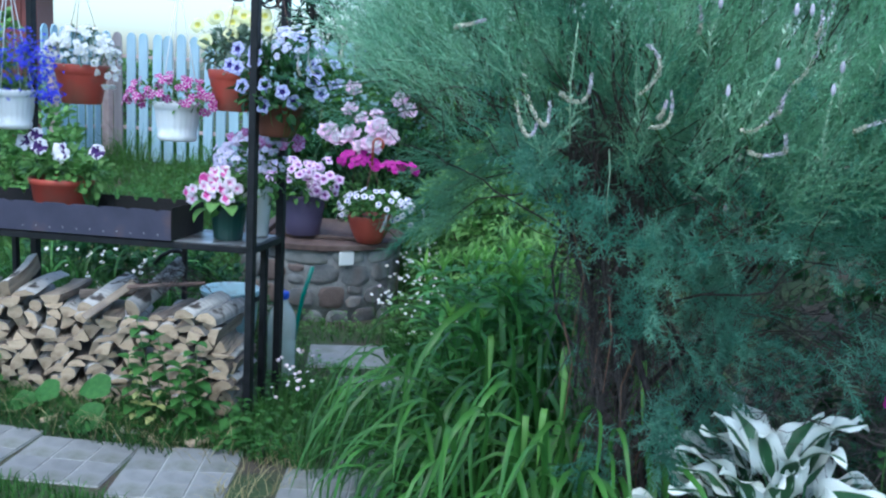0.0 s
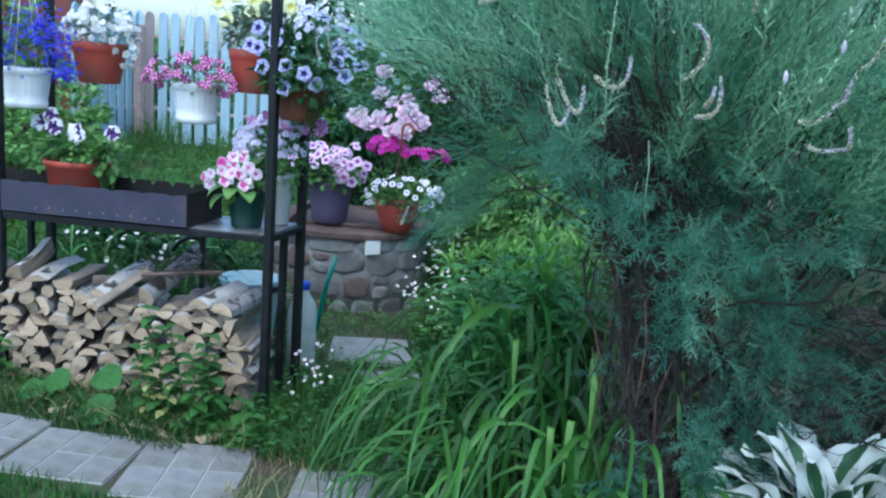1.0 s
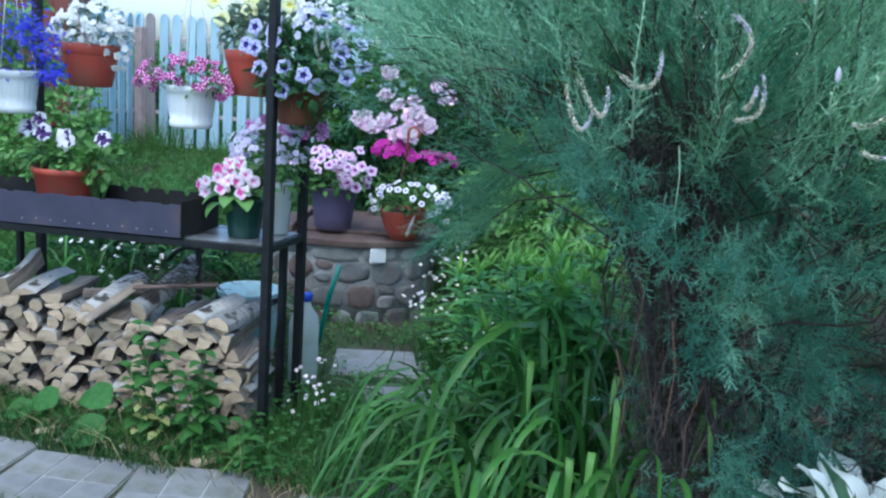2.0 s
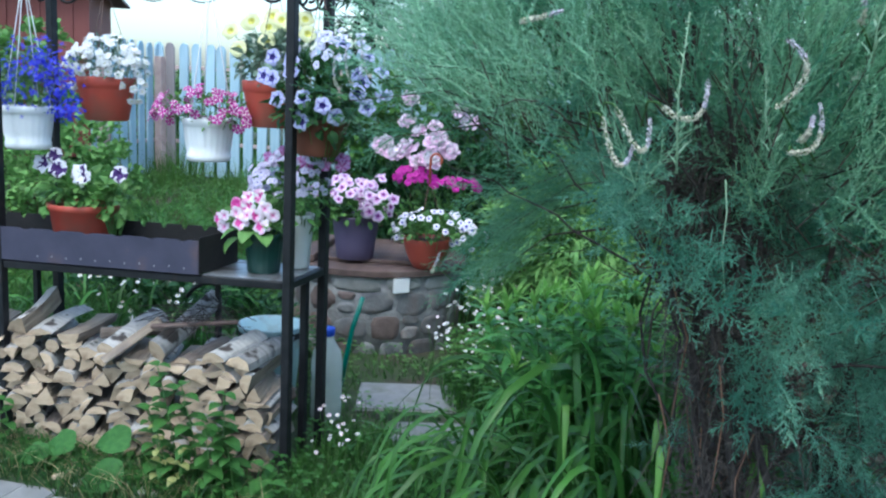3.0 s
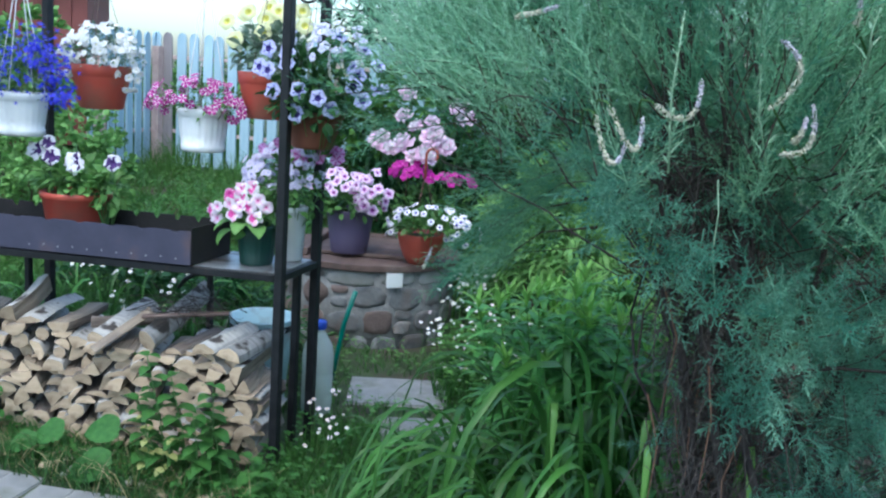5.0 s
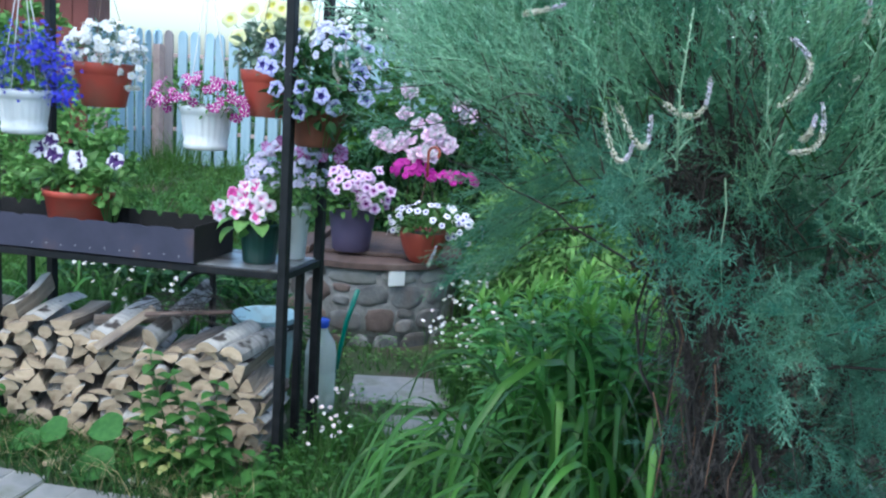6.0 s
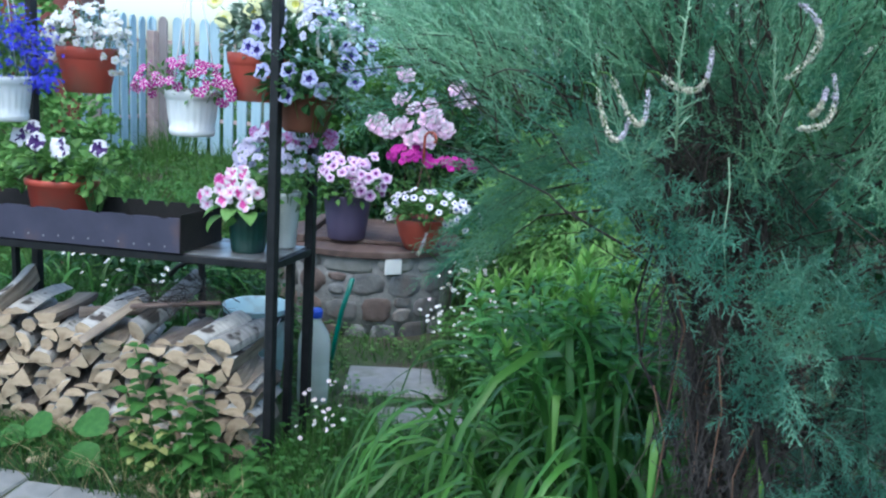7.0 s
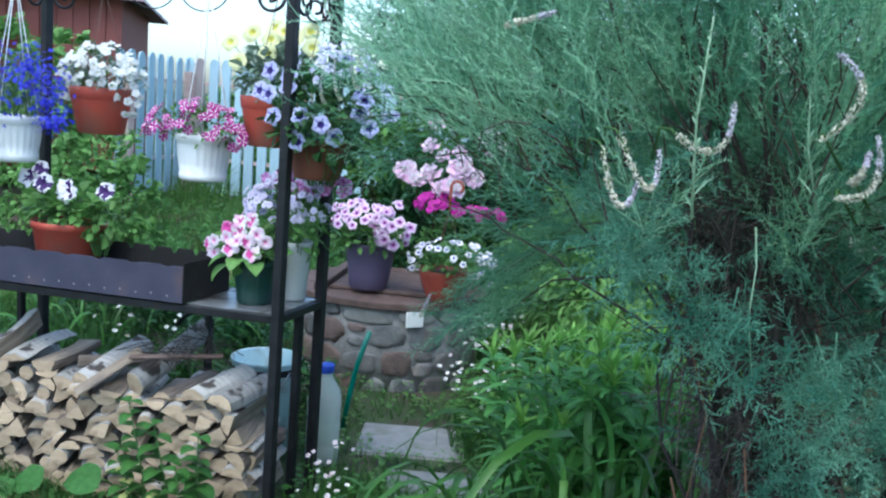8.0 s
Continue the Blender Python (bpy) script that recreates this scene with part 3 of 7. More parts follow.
# ---- brazier ----
def build_brazier():
    u = Vector((0.966, 0.2, 0)).normalized()
    w = Vector((-0.08, 1, 0)).normalized()
    c = Vector((-2.025, 3.665, 0.79))
    length, depth, high, t = 1.2, 0.3, 0.133, 0.004
    th = thing("brazier", "long open steel charcoal brazier, burnt dark and rusty", "brazier")

    def plate(name, a, ex, ey, thick, mat, teeth=0, label="", cut=1.0):
        ex, ey = Vector(ex), Vector(ey)
        nrm = ex.cross(ey).normalized() * thick
        top = []
        if teeth:
            for k in range(teeth):
                for s, dz in ((0.0, 0), (0.34, 0), (0.42, -0.016), (0.5, -0.022), (0.58, -0.016), (0.66, 0)):
                    top.append(a + ex * ((k + s) / teeth) + ey + UP * (dz * cut))
            top.append(a + ex + ey)
        else:
            top = [a + ey, a + ex + ey]
        ring = [a, a + ex] + list(reversed(top))
        n = len(ring)
        v = [tuple(q) for q in ring] + [tuple(q + nrm) for q in ring]
        f = [tuple(range(n - 1, -1, -1)), tuple(range(n, 2 * n))] + [(i, (i + 1) % n, (i + 1) % n + n, i + n) for i in range(n)]
        return part(name, Soup().add(v, f).mesh(name, [mat], False), th, label)

    left = c - u * length
    plate("front_panel", left, u * length, UP * high, t, M_BRAZIER, 9, "bluish burnt steel with rust", 0.3)
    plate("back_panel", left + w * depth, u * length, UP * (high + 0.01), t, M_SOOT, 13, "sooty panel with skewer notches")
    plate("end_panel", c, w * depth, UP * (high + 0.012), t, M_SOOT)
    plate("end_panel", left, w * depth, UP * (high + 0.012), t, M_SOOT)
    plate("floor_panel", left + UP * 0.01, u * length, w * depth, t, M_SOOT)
    rv = Soup().add(*lathe([(0.0, 0.003), (0.004, 0.0025), (0.007, 0)], 8)).mesh("rivet", [M_STEEL])
    for k in range(11):
        p = c - u * (0.06 + k * 0.062) + UP * (0.022 + 0.004 * (k % 2))
        part("air_hole", rv, th, "bright worn rivet", aim(p - w * 0.0015, UP, -w))


build_brazier()


# ---- bent iron rod behind the brazier ----
rod_path = [(-2.4, 4.1, 0.57), (-2.36, 4.1, 0.615), (-2.31, 4.1, 0.643), (-2.26, 4.1, 0.65), (-2.235, 4.1, 0.635), (-2.226, 4.1, 0.6), (-2.225, 4.1, 0.2), (-2.225, 4.1, -0.03)]
solo("iron_rod", Soup().add(*tube(rod_path, 0.011, 8)).mesh("iron_rod", [M_IRON]), "bent black iron rod stuck in the ground", "rod")


# ---- firewood ----
def log_section(kind, r, rng):
    """The cut face of a log as a ring of points, and for each edge whether bark (2) or split wood (1) covers it."""
    pts, skin = [], []
    if kind == "round":
        span, n, inner = 2 * math.pi, 13, []
    elif kind == "half":
        span, n, inner = rng.uniform(2.7, 3.3), 10, []
    elif kind == "slab":
        span, n, inner = rng.uniform(1.7, 2.2), 8, []
    else:
        span, n = rng.uniform(1.0, 1.7), 7
        inner = [(rng.uniform(-0.1, 0.1) * r, rng.uniform(0.0, 0.22) * r)]
    count = n if kind == "round" else n + 1
    for k in range(count):
        a = math.pi / 2 - span / 2 + span * k / n
        rr = r * rng.uniform(0.95, 1.05)
        pts.append((rr * math.cos(a), rr * math.sin(a)))
        skin.append(2)
    if kind != "round":
        skin[-1] = 1
    for q in inner:
        pts.append(q)
        skin.append(1)
    cx, cz = sum(p[0] for p in pts) / len(pts), sum(p[1] for p in pts) / len(pts)
    return [(x - cx, z - cz) for x, z in pts], skin


def turned(pts, deg):
    c, q = math.cos(math.radians(deg)), math.sin(math.radians(deg))
    return [(x * c - z * q, x * q + z * c) for x, z in pts]


def log_mesh(pts, skin, length, bark, rng):
    """A straight split log along y with a rough cut face at y = 0."""
    m, rings = len(pts), 6
    v, f, mi = [], [], []
    bow, lift, key = rng.uniform(-0.012, 0.012), rng.uniform(-0.008, 0.008), rng.uniform(0, 50)
    slant = rng.uniform(-0.25, 0.25)
    for j in range(rings):
        t = j / (rings - 1)
        for i, (x, z) in enumerate(pts):
            k = 1 + 0.1 * noise.noise((i * 0.8, t * 2.2, key)) + 0.05 * noise.noise((i * 2.3, t * 6, key + 9))
            cut = slant * x + 0.004 * noise.noise((x * 60, z * 60, key)) if j in (0, rings - 1) else 0.0
            v.append((x * k + bow * math.sin(t * 3.1), t * length + cut, z * k + lift * math.sin(t * 3.1)))
    for j in range(rings - 1):
        for i in range(m):
            i2 = (i + 1) % m
            f.append((j * m + i, j * m + i2, (j + 1) * m + i2, (j + 1) * m + i))
            mi.append(skin[i])
    f.append(tuple(range(m)))
    f.append(tuple(range(rings * m - 1, (rings - 1) * m - 1, -1)))
    return Soup().add(v, f, mi + [0, 0]).mesh("log", [M_WOOD_END, M_WOOD_SPLIT, bark], False)


def envelope(pts, xs):
    """The lowest and the highest point of a ring of points above each x."""
    low, high = np.full(len(xs), np.nan), np.full(len(xs), np.nan)
    for k, x in enumerate(xs):
        zs = []
        for (x0, z0), (x1, z1) in zip(pts, pts[1:] + pts[:1]):
            if (x0 - x) * (x1 - x) <= 0 and abs(x1 - x0) > 1e-9:
                zs.append(lerp(z0, z1, (x - x0) / (x1 - x0)))
        if zs:
            low[k], high[k] = min(zs), max(zs)
    return low, high


def build_firewood():
    rng = random.Random(17)
    step, left = 0.008, -3.3
    field = np.full(190, 0.02)
    label = "split birch firewood log with pale cut end"

    def settle(x, pts, wide):
        """How high a log comes to lie at x on those below it."""
        half = max(abs(p[0]) for p in pts) * wide
        ids = np.arange(max(0, int((x - half - left) / step)), min(len(field), int((x + half - left) / step) + 1))
        low, high = envelope([(a * wide, b) for a, b in pts], left + ids * step - x)
        ok = ~np.isnan(low)
        return ids[ok], low[ok], high[ok], float(np.max(field[ids[ok]] - low[ok])) if ok.any() else None

    def lay(x, pts, skin, bark, length, yaw, tip=0.0, y=3.56, lb=label, up=0.0):
        ids, low, high, z = settle(x, pts, 1 / math.cos(math.radians(yaw)))
        field[ids] = np.maximum(field[ids], z + high - 0.006)
        solo("firewood_log", log_mesh(pts, skin, length, bark, rng), lb, "firewood", pose(x, y, z - 0.004 + up, tip, 0, yaw), "stacked firewood")

    fails = 0
    while fails < 70:
        kind = rng.choice(("half", "half", "half", "wedge", "wedge", "slab", "slab", "round"))
        r = {"half": 0.046, "wedge": 0.07, "slab": 0.058, "round": 0.029}[kind] * rng.uniform(0.72, 1.12)
        pts, skin = log_section(kind, r, rng)
        pts = turned(pts, rng.choice((0, 0, 0, 0, 180, 180, 20, -25, 160, 200, 60, -50)) + rng.uniform(-14, 14))
        best = None
        for k in range(14):
            x = rng.uniform(-3.18, -1.765)
            got = settle(x, pts, 1.15)
            top = 0.475 + 0.035 * math.sin(x * 4 + 1) - 0.45 * max(0, -2.8 - x) - 0.05 * smooth_step(-1.9, -1.77, x)
            if got[3] is not None and got[3] + max(got[2]) < top and (best is None or got[3] < best[0]):
                best = (got[3], x)
        if best is None:
            fails += 1
            continue
        x = best[1]
        yaw = rng.uniform(26, 40) - 19 * smooth_step(-2.25, -1.9, x)
        lay(x, pts, skin, rng.choice((M_BARK_WHITE, M_BARK_WHITE, M_BARK_DARK)), rng.uniform(0.31, 0.37), yaw, rng.uniform(-2, 2), 3.61 + 0.2 * (x + 2.3) + rng.uniform(-0.045, 0.03))

    def top_log(x, kind, r, turn, bark, length, yaw, tip, lb, y=3.56, up=0.0):
        pts, skin = log_section(kind, r, rng)
        lay(x, turned(pts, turn), skin, bark, length, yaw, tip, y + 0.04 + 0.2 * (x + 2.3), lb, up)

    top_log(-2.8, "wedge", 0.085, 40, M_BARK_WHITE, 0.25, 8, 20, "thick split birch log tilted up on the stack")
    top_log(-2.96, "half", 0.056, 170, M_BARK_WHITE, 0.3, 24, 4, "half-round white birch log on the stack")
    top_log(-2.7, "slab", 0.08, 12, M_BARK_WHITE, 0.33, 12, 4, "broad split birch log on the stack")
    top_log(-2.58, "half", 0.045, 185, M_BARK_DARK, 0.3, 10, 3, "half-round bark-covered log on the stack", 3.58)
    top_log(-2.5, "round", 0.024, 0, M_BARK_DARK, 0.34, -48, 2, "thin grey bark-covered branch log", 3.66, 0.02)
    top_log(-2.39, "half", 0.062, 6, M_BARK_WHITE, 0.36, 4, 11, "half-round white birch log on the stack", 3.54)
    top_log(-2.2, "round", 0.043, 0, M_BARK_GREY, 0.44, 2, 17, "grey round birch log on the stack", 3.57)
    top_log(-2.1, "slab", 0.05, 8, M_BARK_DARK, 0.3, 0, 3, "flat split log with dark bark", 3.58)
    top_log(-1.84, "half", 0.052, -10, M_BARK_GREY, 0.32, 2, 1, "half-round birch log on the stack", 3.53)
    top_log(-1.94, "half", 0.05, 8, M_BARK_WHITE, 0.3, -2, 5, "half-round white birch log on the stack", 3.52)
    v, f = block(0.045, 0.27, 0.012, 0.003, 1)
    solo("wood_lath", Soup().add(v, f).mesh("wood_lath", [M_WOOD_SPLIT], False), "flat pale brown lath leaning on the firewood", "lath", pose(-2.29, 3.6, 0.5, 34, 20, -22))
    v, f = block(0.026, 0.34, 0.012, 0.003, 1)
    solo("wood_lath", Soup().add(v, f).mesh("wood_lath", [M_LID], False), "flat dark brown lath lying on the firewood", "lath", pose(-2.06, 3.69, 0.575, 4, 6, -62))
    twigs = Soup()
    for k in range(46):
        p = Vector((-2.1 + rng.gauss(0, 0.07), 3.74 + rng.gauss(0, 0.05), 0.56 + rng.uniform(0, 0.07)))
        d = Vector((rng.uniform(-0.6, 1.0), rng.uniform(-0.1, 0.6), rng.uniform(-0.1, 0.3))).normalized() * rng.uniform(0.07, 0.15)
        twigs.add(*tube([p - d, p + rand_dir(-1) * 0.015, p + d], [0.0022, 0.0018, 0.0008], 3, False))
    solo("twig_bundle", twigs.mesh("twig_bundle", [M_TAM_BARK]), "bundle of thin black twigs lying on the firewood", "twigs", kind="stuff")


build_firewood()


# ---- stone well ----
WELL, WELL_R, LID_Z = Vector((-2.33, 5.95, 0)), 0.545, 0.495


def build_well():
    th = thing("stone_well", "round well of mortared field stones", "well", Matrix.Translation(WELL))
    core = lathe([(0.0, -0.1), (WELL_R - 0.003, -0.1), (WELL_R - 0.003, 0.44), (WELL_R - 0.05, 0.455), (0.36, 0.455), (0.36, 0.1), (0.0, 0.1)], 48, wob=0.01)
    part("mortar_core", Soup().add(*core).mesh("mortar_core", [M_MORTAR]), th, "rough grey mortar")
    rng = random.Random(11)
    rows = [(-0.08, 0.07), (0.075, 0.22), (0.225, 0.365), (0.37, 0.452)]
    for j, (z0, z1) in enumerate(rows):
        a = rng.uniform(0, 1)
        end = a + 2 * math.pi
        while a < end - 0.12:
            wide = rng.uniform(0.2, 0.42) if j < 3 else rng.uniform(0.3, 0.6)
            if end - a - wide < 0.2:
                wide = end - a
            split = j < 3 and wide < 0.34 and rng.random() < 0.35
            for lo, hi in (((z0, lerp(z0, z1, 0.55)), (lerp(z0, z1, 0.57), z1)) if split else ((z0, z1),)):
                n = 13
                ca, cz = a + wide / 2, (lo + hi) / 2 + rng.uniform(-0.01, 0.01)
                ha, hz = wide / 2 - 0.008, (hi - lo) / 2 + rng.uniform(-0.008, 0.006)
                rim = []
                slant = rng.uniform(-0.25, 0.25)
                for k in range(n):
                    q = 2 * math.pi * k / n + rng.uniform(-0.2, 0.2)
                    e = (abs(math.cos(q)) ** 3.6 + abs(math.sin(q)) ** 3.6) ** (-1 / 3.6) * rng.uniform(0.82, 1.03)
                    zz = hz * e * math.sin(q)
                    rim.append((ca + ha * e * math.cos(q) + slant * zz, cz + zz))
                v = []
                bulge = rng.uniform(0.002, 0.006)
                for scale, out in ((1.0, -0.03), (0.995, -0.003), (0.95, bulge * 0.7), (0.6, bulge)):
                    for aa, zz in rim:
                        r = WELL_R + out + rng.uniform(-0.004, 0.004)
                        aa, zz = ca + (aa - ca) * scale, cz + (zz - cz) * scale
                        v.append((r * math.cos(aa), r * math.sin(aa), zz))
                v.append(((WELL_R + bulge) * math.cos(ca), (WELL_R + bulge) * math.sin(ca), cz))
                f = [(i * n + k, i * n + (k + 1) % n, (i + 1) * n + (k + 1) % n, (i + 1) * n + k) for i in range(3) for k in range(n)]
                f += [(3 * n + k, 3 * n + (k + 1) % n, 4 * n) for k in range(n)]
                mat = M_STONE_PALE if j == 3 and rng.random() < 0.8 else rng.choice((M_STONE, M_STONE, M_STONE, M_STONE, M_STONE_RED, M_STONE_RED))
                part("stone", Soup().add(v, f).mesh("stone", [mat]), th)
            a += wide
    a = math.radians(-49)
    tag = Soup().add(*block(0.1, 0.02, 0.09, 0.006))
    part("socket_box", tag.mesh("socket_box", [M_WHITE_PAINT], False), th, "small white painted box", pose(0.565 * math.cos(a), 0.565 * math.sin(a), 0.365, 0, 0, -49 + 90 + 6))

    lid = thing("well_lid", "round brown wooden plank lid on the well", "lid", Matrix.Translation(WELL) @ pose(0, 0, 0.458, 0, 0, 16))
    r = WELL_R + 0.035
    wide = 0.145
    for k in range(8):
        x0, x1 = -0.58 + k * wide, -0.58 + (k + 1) * wide - 0.003
        x0, x1 = max(x0, -r + 0.004), min(x1, r - 0.004)
        n = 5
        xs = [lerp(x0, x1, i / (n - 1)) for i in range(n)]
        ring = [(-math.sqrt(max(0, r * r - x * x)), x) for x in xs] + [(math.sqrt(max(0, r * r - x * x)), x) for x in reversed(xs)]
        ring.reverse()
        m = len(ring)
        v = [(x, y, 0) for x, y in ring] + [(x, y, 0.03) for x, y in ring] + [(x * 0.994, y * 0.998, 0.034) for x, y in ring]
        f = [tuple(range(m - 1, -1, -1)), tuple(range(2 * m, 3 * m))] + [(j * m + i, j * m + (i + 1) % m, (j + 1) * m + (i + 1) % m, (j + 1) * m + i) for j in range(2) for i in range(m)]
        part("plank", Soup().add(v, f).mesh("plank", [M_LID], False), lid, "", pose(0, 0, random.uniform(0, 0.002)))
    for k in range(5):
        v, f = block(0.62, 0.118, 0.022, 0.004, 1)
        part("hatch_board", Soup().add(v, f).mesh("hatch_board", [M_LID], False), lid, "", pose(0.02, -0.26 + k * 0.122, 0.0365))
    for x in (-0.34,):
        v, f = block(0.06, 0.78, 0.045, 0.005, 1)
        part("batten", Soup().add(v, f).mesh("batten", [M_LID], False), lid, "raised brown batten", pose(x, -0.02, 0.0365, 0, 0, 1))


build_well()


# ---- bucket, bottle, hose by the well ----
def build_bucket():
    th = thing("enamel_bucket", "pale blue enamel bucket standing behind the firewood", "bucket", pose(-2.12, 4.36, ground_z(-2.12, 4.36)))
    h = 0.425
    prof = [(0.0, 0.004), (0.1, 0.004), (0.105, 0.0), (0.11, 0.01), (0.15, h - 0.01), (0.156, h), (0.152, h + 0.004), (0.147, h - 0.004), (0.106, 0.014), (0.0, 0.014)]
    part("body", Soup().add(*lathe(prof, 36)).mesh("body", [M_BUCKET]), th)
    band = lathe([(0.1475, h - 0.055), (0.1505, h - 0.05), (0.152, h - 0.03), (0.1495, h - 0.025)], 36)
    part("rim_band", Soup().add(*band).mesh("rim_band", [M_IRON]), th, "dark rim line")
    arc = [(0.155 * math.cos(a), -0.05 - 0.02 * math.sin(a), h - 0.03 - 0.14 * math.sin(a)) for a in np.linspace(0, math.pi, 18)]
    part("handle", Soup().add(*tube([(x, y - 0.1 * math.sin(k / 17 * math.pi), z) for k, (x, y, z) in enumerate(arc)], 0.003, 6)).mesh("handle", [M_STEEL]), th, "thin wire handle")


def build_bottle():
    z = ground_z(-1.8, 4.36)
    th = thing("water_bottle", "large clear plastic water bottle with a blue cap", "bottle", pose(-1.84, 4.4, z) @ Matrix.Scale(0.92, 4))
    prof = [(0.0, 0.0), (0.07, 0.0), (0.08, 0.012), (0.08, 0.09), (0.077, 0.1), (0.08, 0.11), (0.08, 0.2), (0.077, 0.21), (0.08, 0.22), (0.08, 0.31), (0.07, 0.36), (0.035, 0.415), (0.032, 0.43), (0.032, 0.45)]
    part("body", Soup().add(*lathe(prof, 32)).mesh("body", [M_BOTTLE]), th)
    part("water", Soup().add(*lathe([(0.0, 0.006), (0.067, 0.006), (0.075, 0.014), (0.075, 0.2), (0.0, 0.2)], 32)).mesh("water", [M_BOTTLE_WATER]), th, "greenish water in the lower half")
    part("cap", Soup().add(*lathe([(0.034, 0.438), (0.037, 0.442), (0.037, 0.474), (0.034, 0.478), (0.0, 0.478)], 20)).mesh("cap", [M_CAP]), th, "blue screw cap")


build_bucket()
build_bottle()
solo("green_hose", Soup().add(*tube([(-2.0, 4.86, -0.03), (-1.975, 4.87, 0.15), (-1.95, 4.88, 0.3), (-1.905, 4.9, 0.47)], 0.013, 10)).mesh("green_hose", [M_ROD]), "stiff green plastic hose end stuck upright in soil", "hose")


# ---- tamarisk ----
def tamarisk_plume(length, count, seed, needle=0.0125, wide=0.75, shoot=0.34, thick=0.0015):
    """A feathery spray along +y: fine side shoots set with short needles."""
    rng = random.Random(seed)
    v, f = [], []

    def needle_at(p, d, ln, w):
        d = d.normalized()
        side = d.cross(Vector((rng.uniform(-1, 1), rng.uniform(-1, 1), rng.uniform(-1, 1))))
        if side.length < 1e-4:
            return
        side = side.normalized() * w
        n = len(v)
        v.extend((tuple(p - side), tuple(p + side), tuple(p + d * ln)))
        f.append((n, n + 1, n + 2))

    droop = rng.uniform(0.1, 0.35)
    for k in range(count):
        t = (k + 0.5) / count
        p = Vector((0, length * t, -droop * length * t * t))
        a = k * 2.4 + rng.uniform(-0.4, 0.4)
        spreadv = Vector((math.cos(a), 0, math.sin(a)))
        ln = length * shoot * (1 - 0.75 * t) * rng.uniform(0.7, 1.2) + 0.012
        d = (Vector((0, 0.85, 0)) + spreadv * wide).normalized()
        n = len(v)
        w = Vector((0.0009, 0, 0.0009))
        v.extend((tuple(p - w), tuple(p + w), tuple(p + d * ln)))
        f.append((n, n + 1, n + 2))
        m = max(3, int(ln / 0.0046))
        for j in range(m):
            q = p + d * (ln * (j + 0.4) / m)
            b = rng.uniform(0, 6.283)
            out = (Vector((math.cos(b), rng.uniform(-0.2, 0.4), math.sin(b)))).normalized()
            needle_at(q, d * 0.75 + out * 0.8, needle * rng.uniform(0.6, 1.1) * (1 - 0.4 * j / m), thick)
    n = len(v)
    v.extend(((-0.0012, 0, 0), (0.0012, 0, 0), (0, length, -droop * length)))
    f.append((n, n + 1, n + 2))
    return v, f


def tamarisk_tuft(length, fingers, seed, reach=0.03, needle=0.0056, thick=0.0012):
    """A short star-like spray: stubby shoots round a thin axis, each close set with needles."""
    rng = random.Random(seed)
    v, f = [], []

    def blade(p, d, ln, w):
        side = d.cross(Vector((rng.uniform(-1, 1), rng.uniform(-1, 1), rng.uniform(-1, 1)))).normalized() * w
        n = len(v)
        v.extend((tuple(p - side), tuple(p + side), tuple(p + d * ln)))
        f.append((n, n + 1, n + 2))

    for k in range(fingers):
        t = (k + 0.5) / fingers
        p = Vector((0, length * t, -0.2 * length * t * t))
        a = k * 2.4 + rng.uniform(-0.5, 0.5)
        d = (Vector((math.cos(a), 0, math.sin(a))) * (1.05 - 0.5 * t) + Vector((0, 0.55 + 0.5 * t, 0.1))).normalized()
        ln = reach * (1.05 - 0.45 * t) * rng.uniform(0.7, 1.2)
        blade(p, d, ln, 0.0011)
        for j in range(7):
            q = p + d * (ln * (0.08 + 0.86 * j / 6))
            b = j * 2.4 + rng.uniform(-0.4, 0.4)
            side = (d.orthogonal().normalized() * math.cos(b) + d.cross(d.orthogonal()).normalized() * math.sin(b))
            blade(q, (d * 1.0 + side * 0.6).normalized(), needle * (1.1 - 0.4 * j / 6), thick)
    blade(Vector((0, -0.03, 0)), Vector((0, 1, -0.1)).normalized(), length + 0.03, 0.0012)
    return v, f


TAM_BASE = Vector((0.02, 3.2, 0.0))


def in_crown(p):
    """Whether a place lies in the shrub's crown: a broad dome, open over the stems at the front and hollow below."""
    q = p - Vector((0.17, 3.2, 1.5))
    low = 1.02 if q.x < 0.35 else 1.3
    r = math.sqrt((q.x / (1.08 if q.x > 0 else 1.08 + 0.3 * smooth_step(-0.1, 0.1, q.z))) ** 2 + (q.y / 0.72) ** 2 + (q.z / (1.0 if q.z > 0 else low)) ** 2)
    r += 0.22 * noise.noise(p * 1.9) + 0.1 * noise.noise(p * 5)
    return r


def column(z):
    """The middle of the shaggy dark stems at a height."""
    k = (z - 0.4) / 1.1
    return Vector((0.075 - 0.165 * k, 2.95 - 0.05 * k, z))


def over_stems(p):
    """Whether a place lies before or in the bare stems, between the few tufts that grow on them."""
    return p.y < 3.12 and 0.58 < p.z < 1.52 and abs(p.x - column(p.z).x) < 0.115 + 0.09 * noise.noise(p * 5) - 0.07 * smooth_step(1.25, 1.52, p.z) and noise.noise(p * 6.5 + Vector((4, 0, 2))) < 0.27


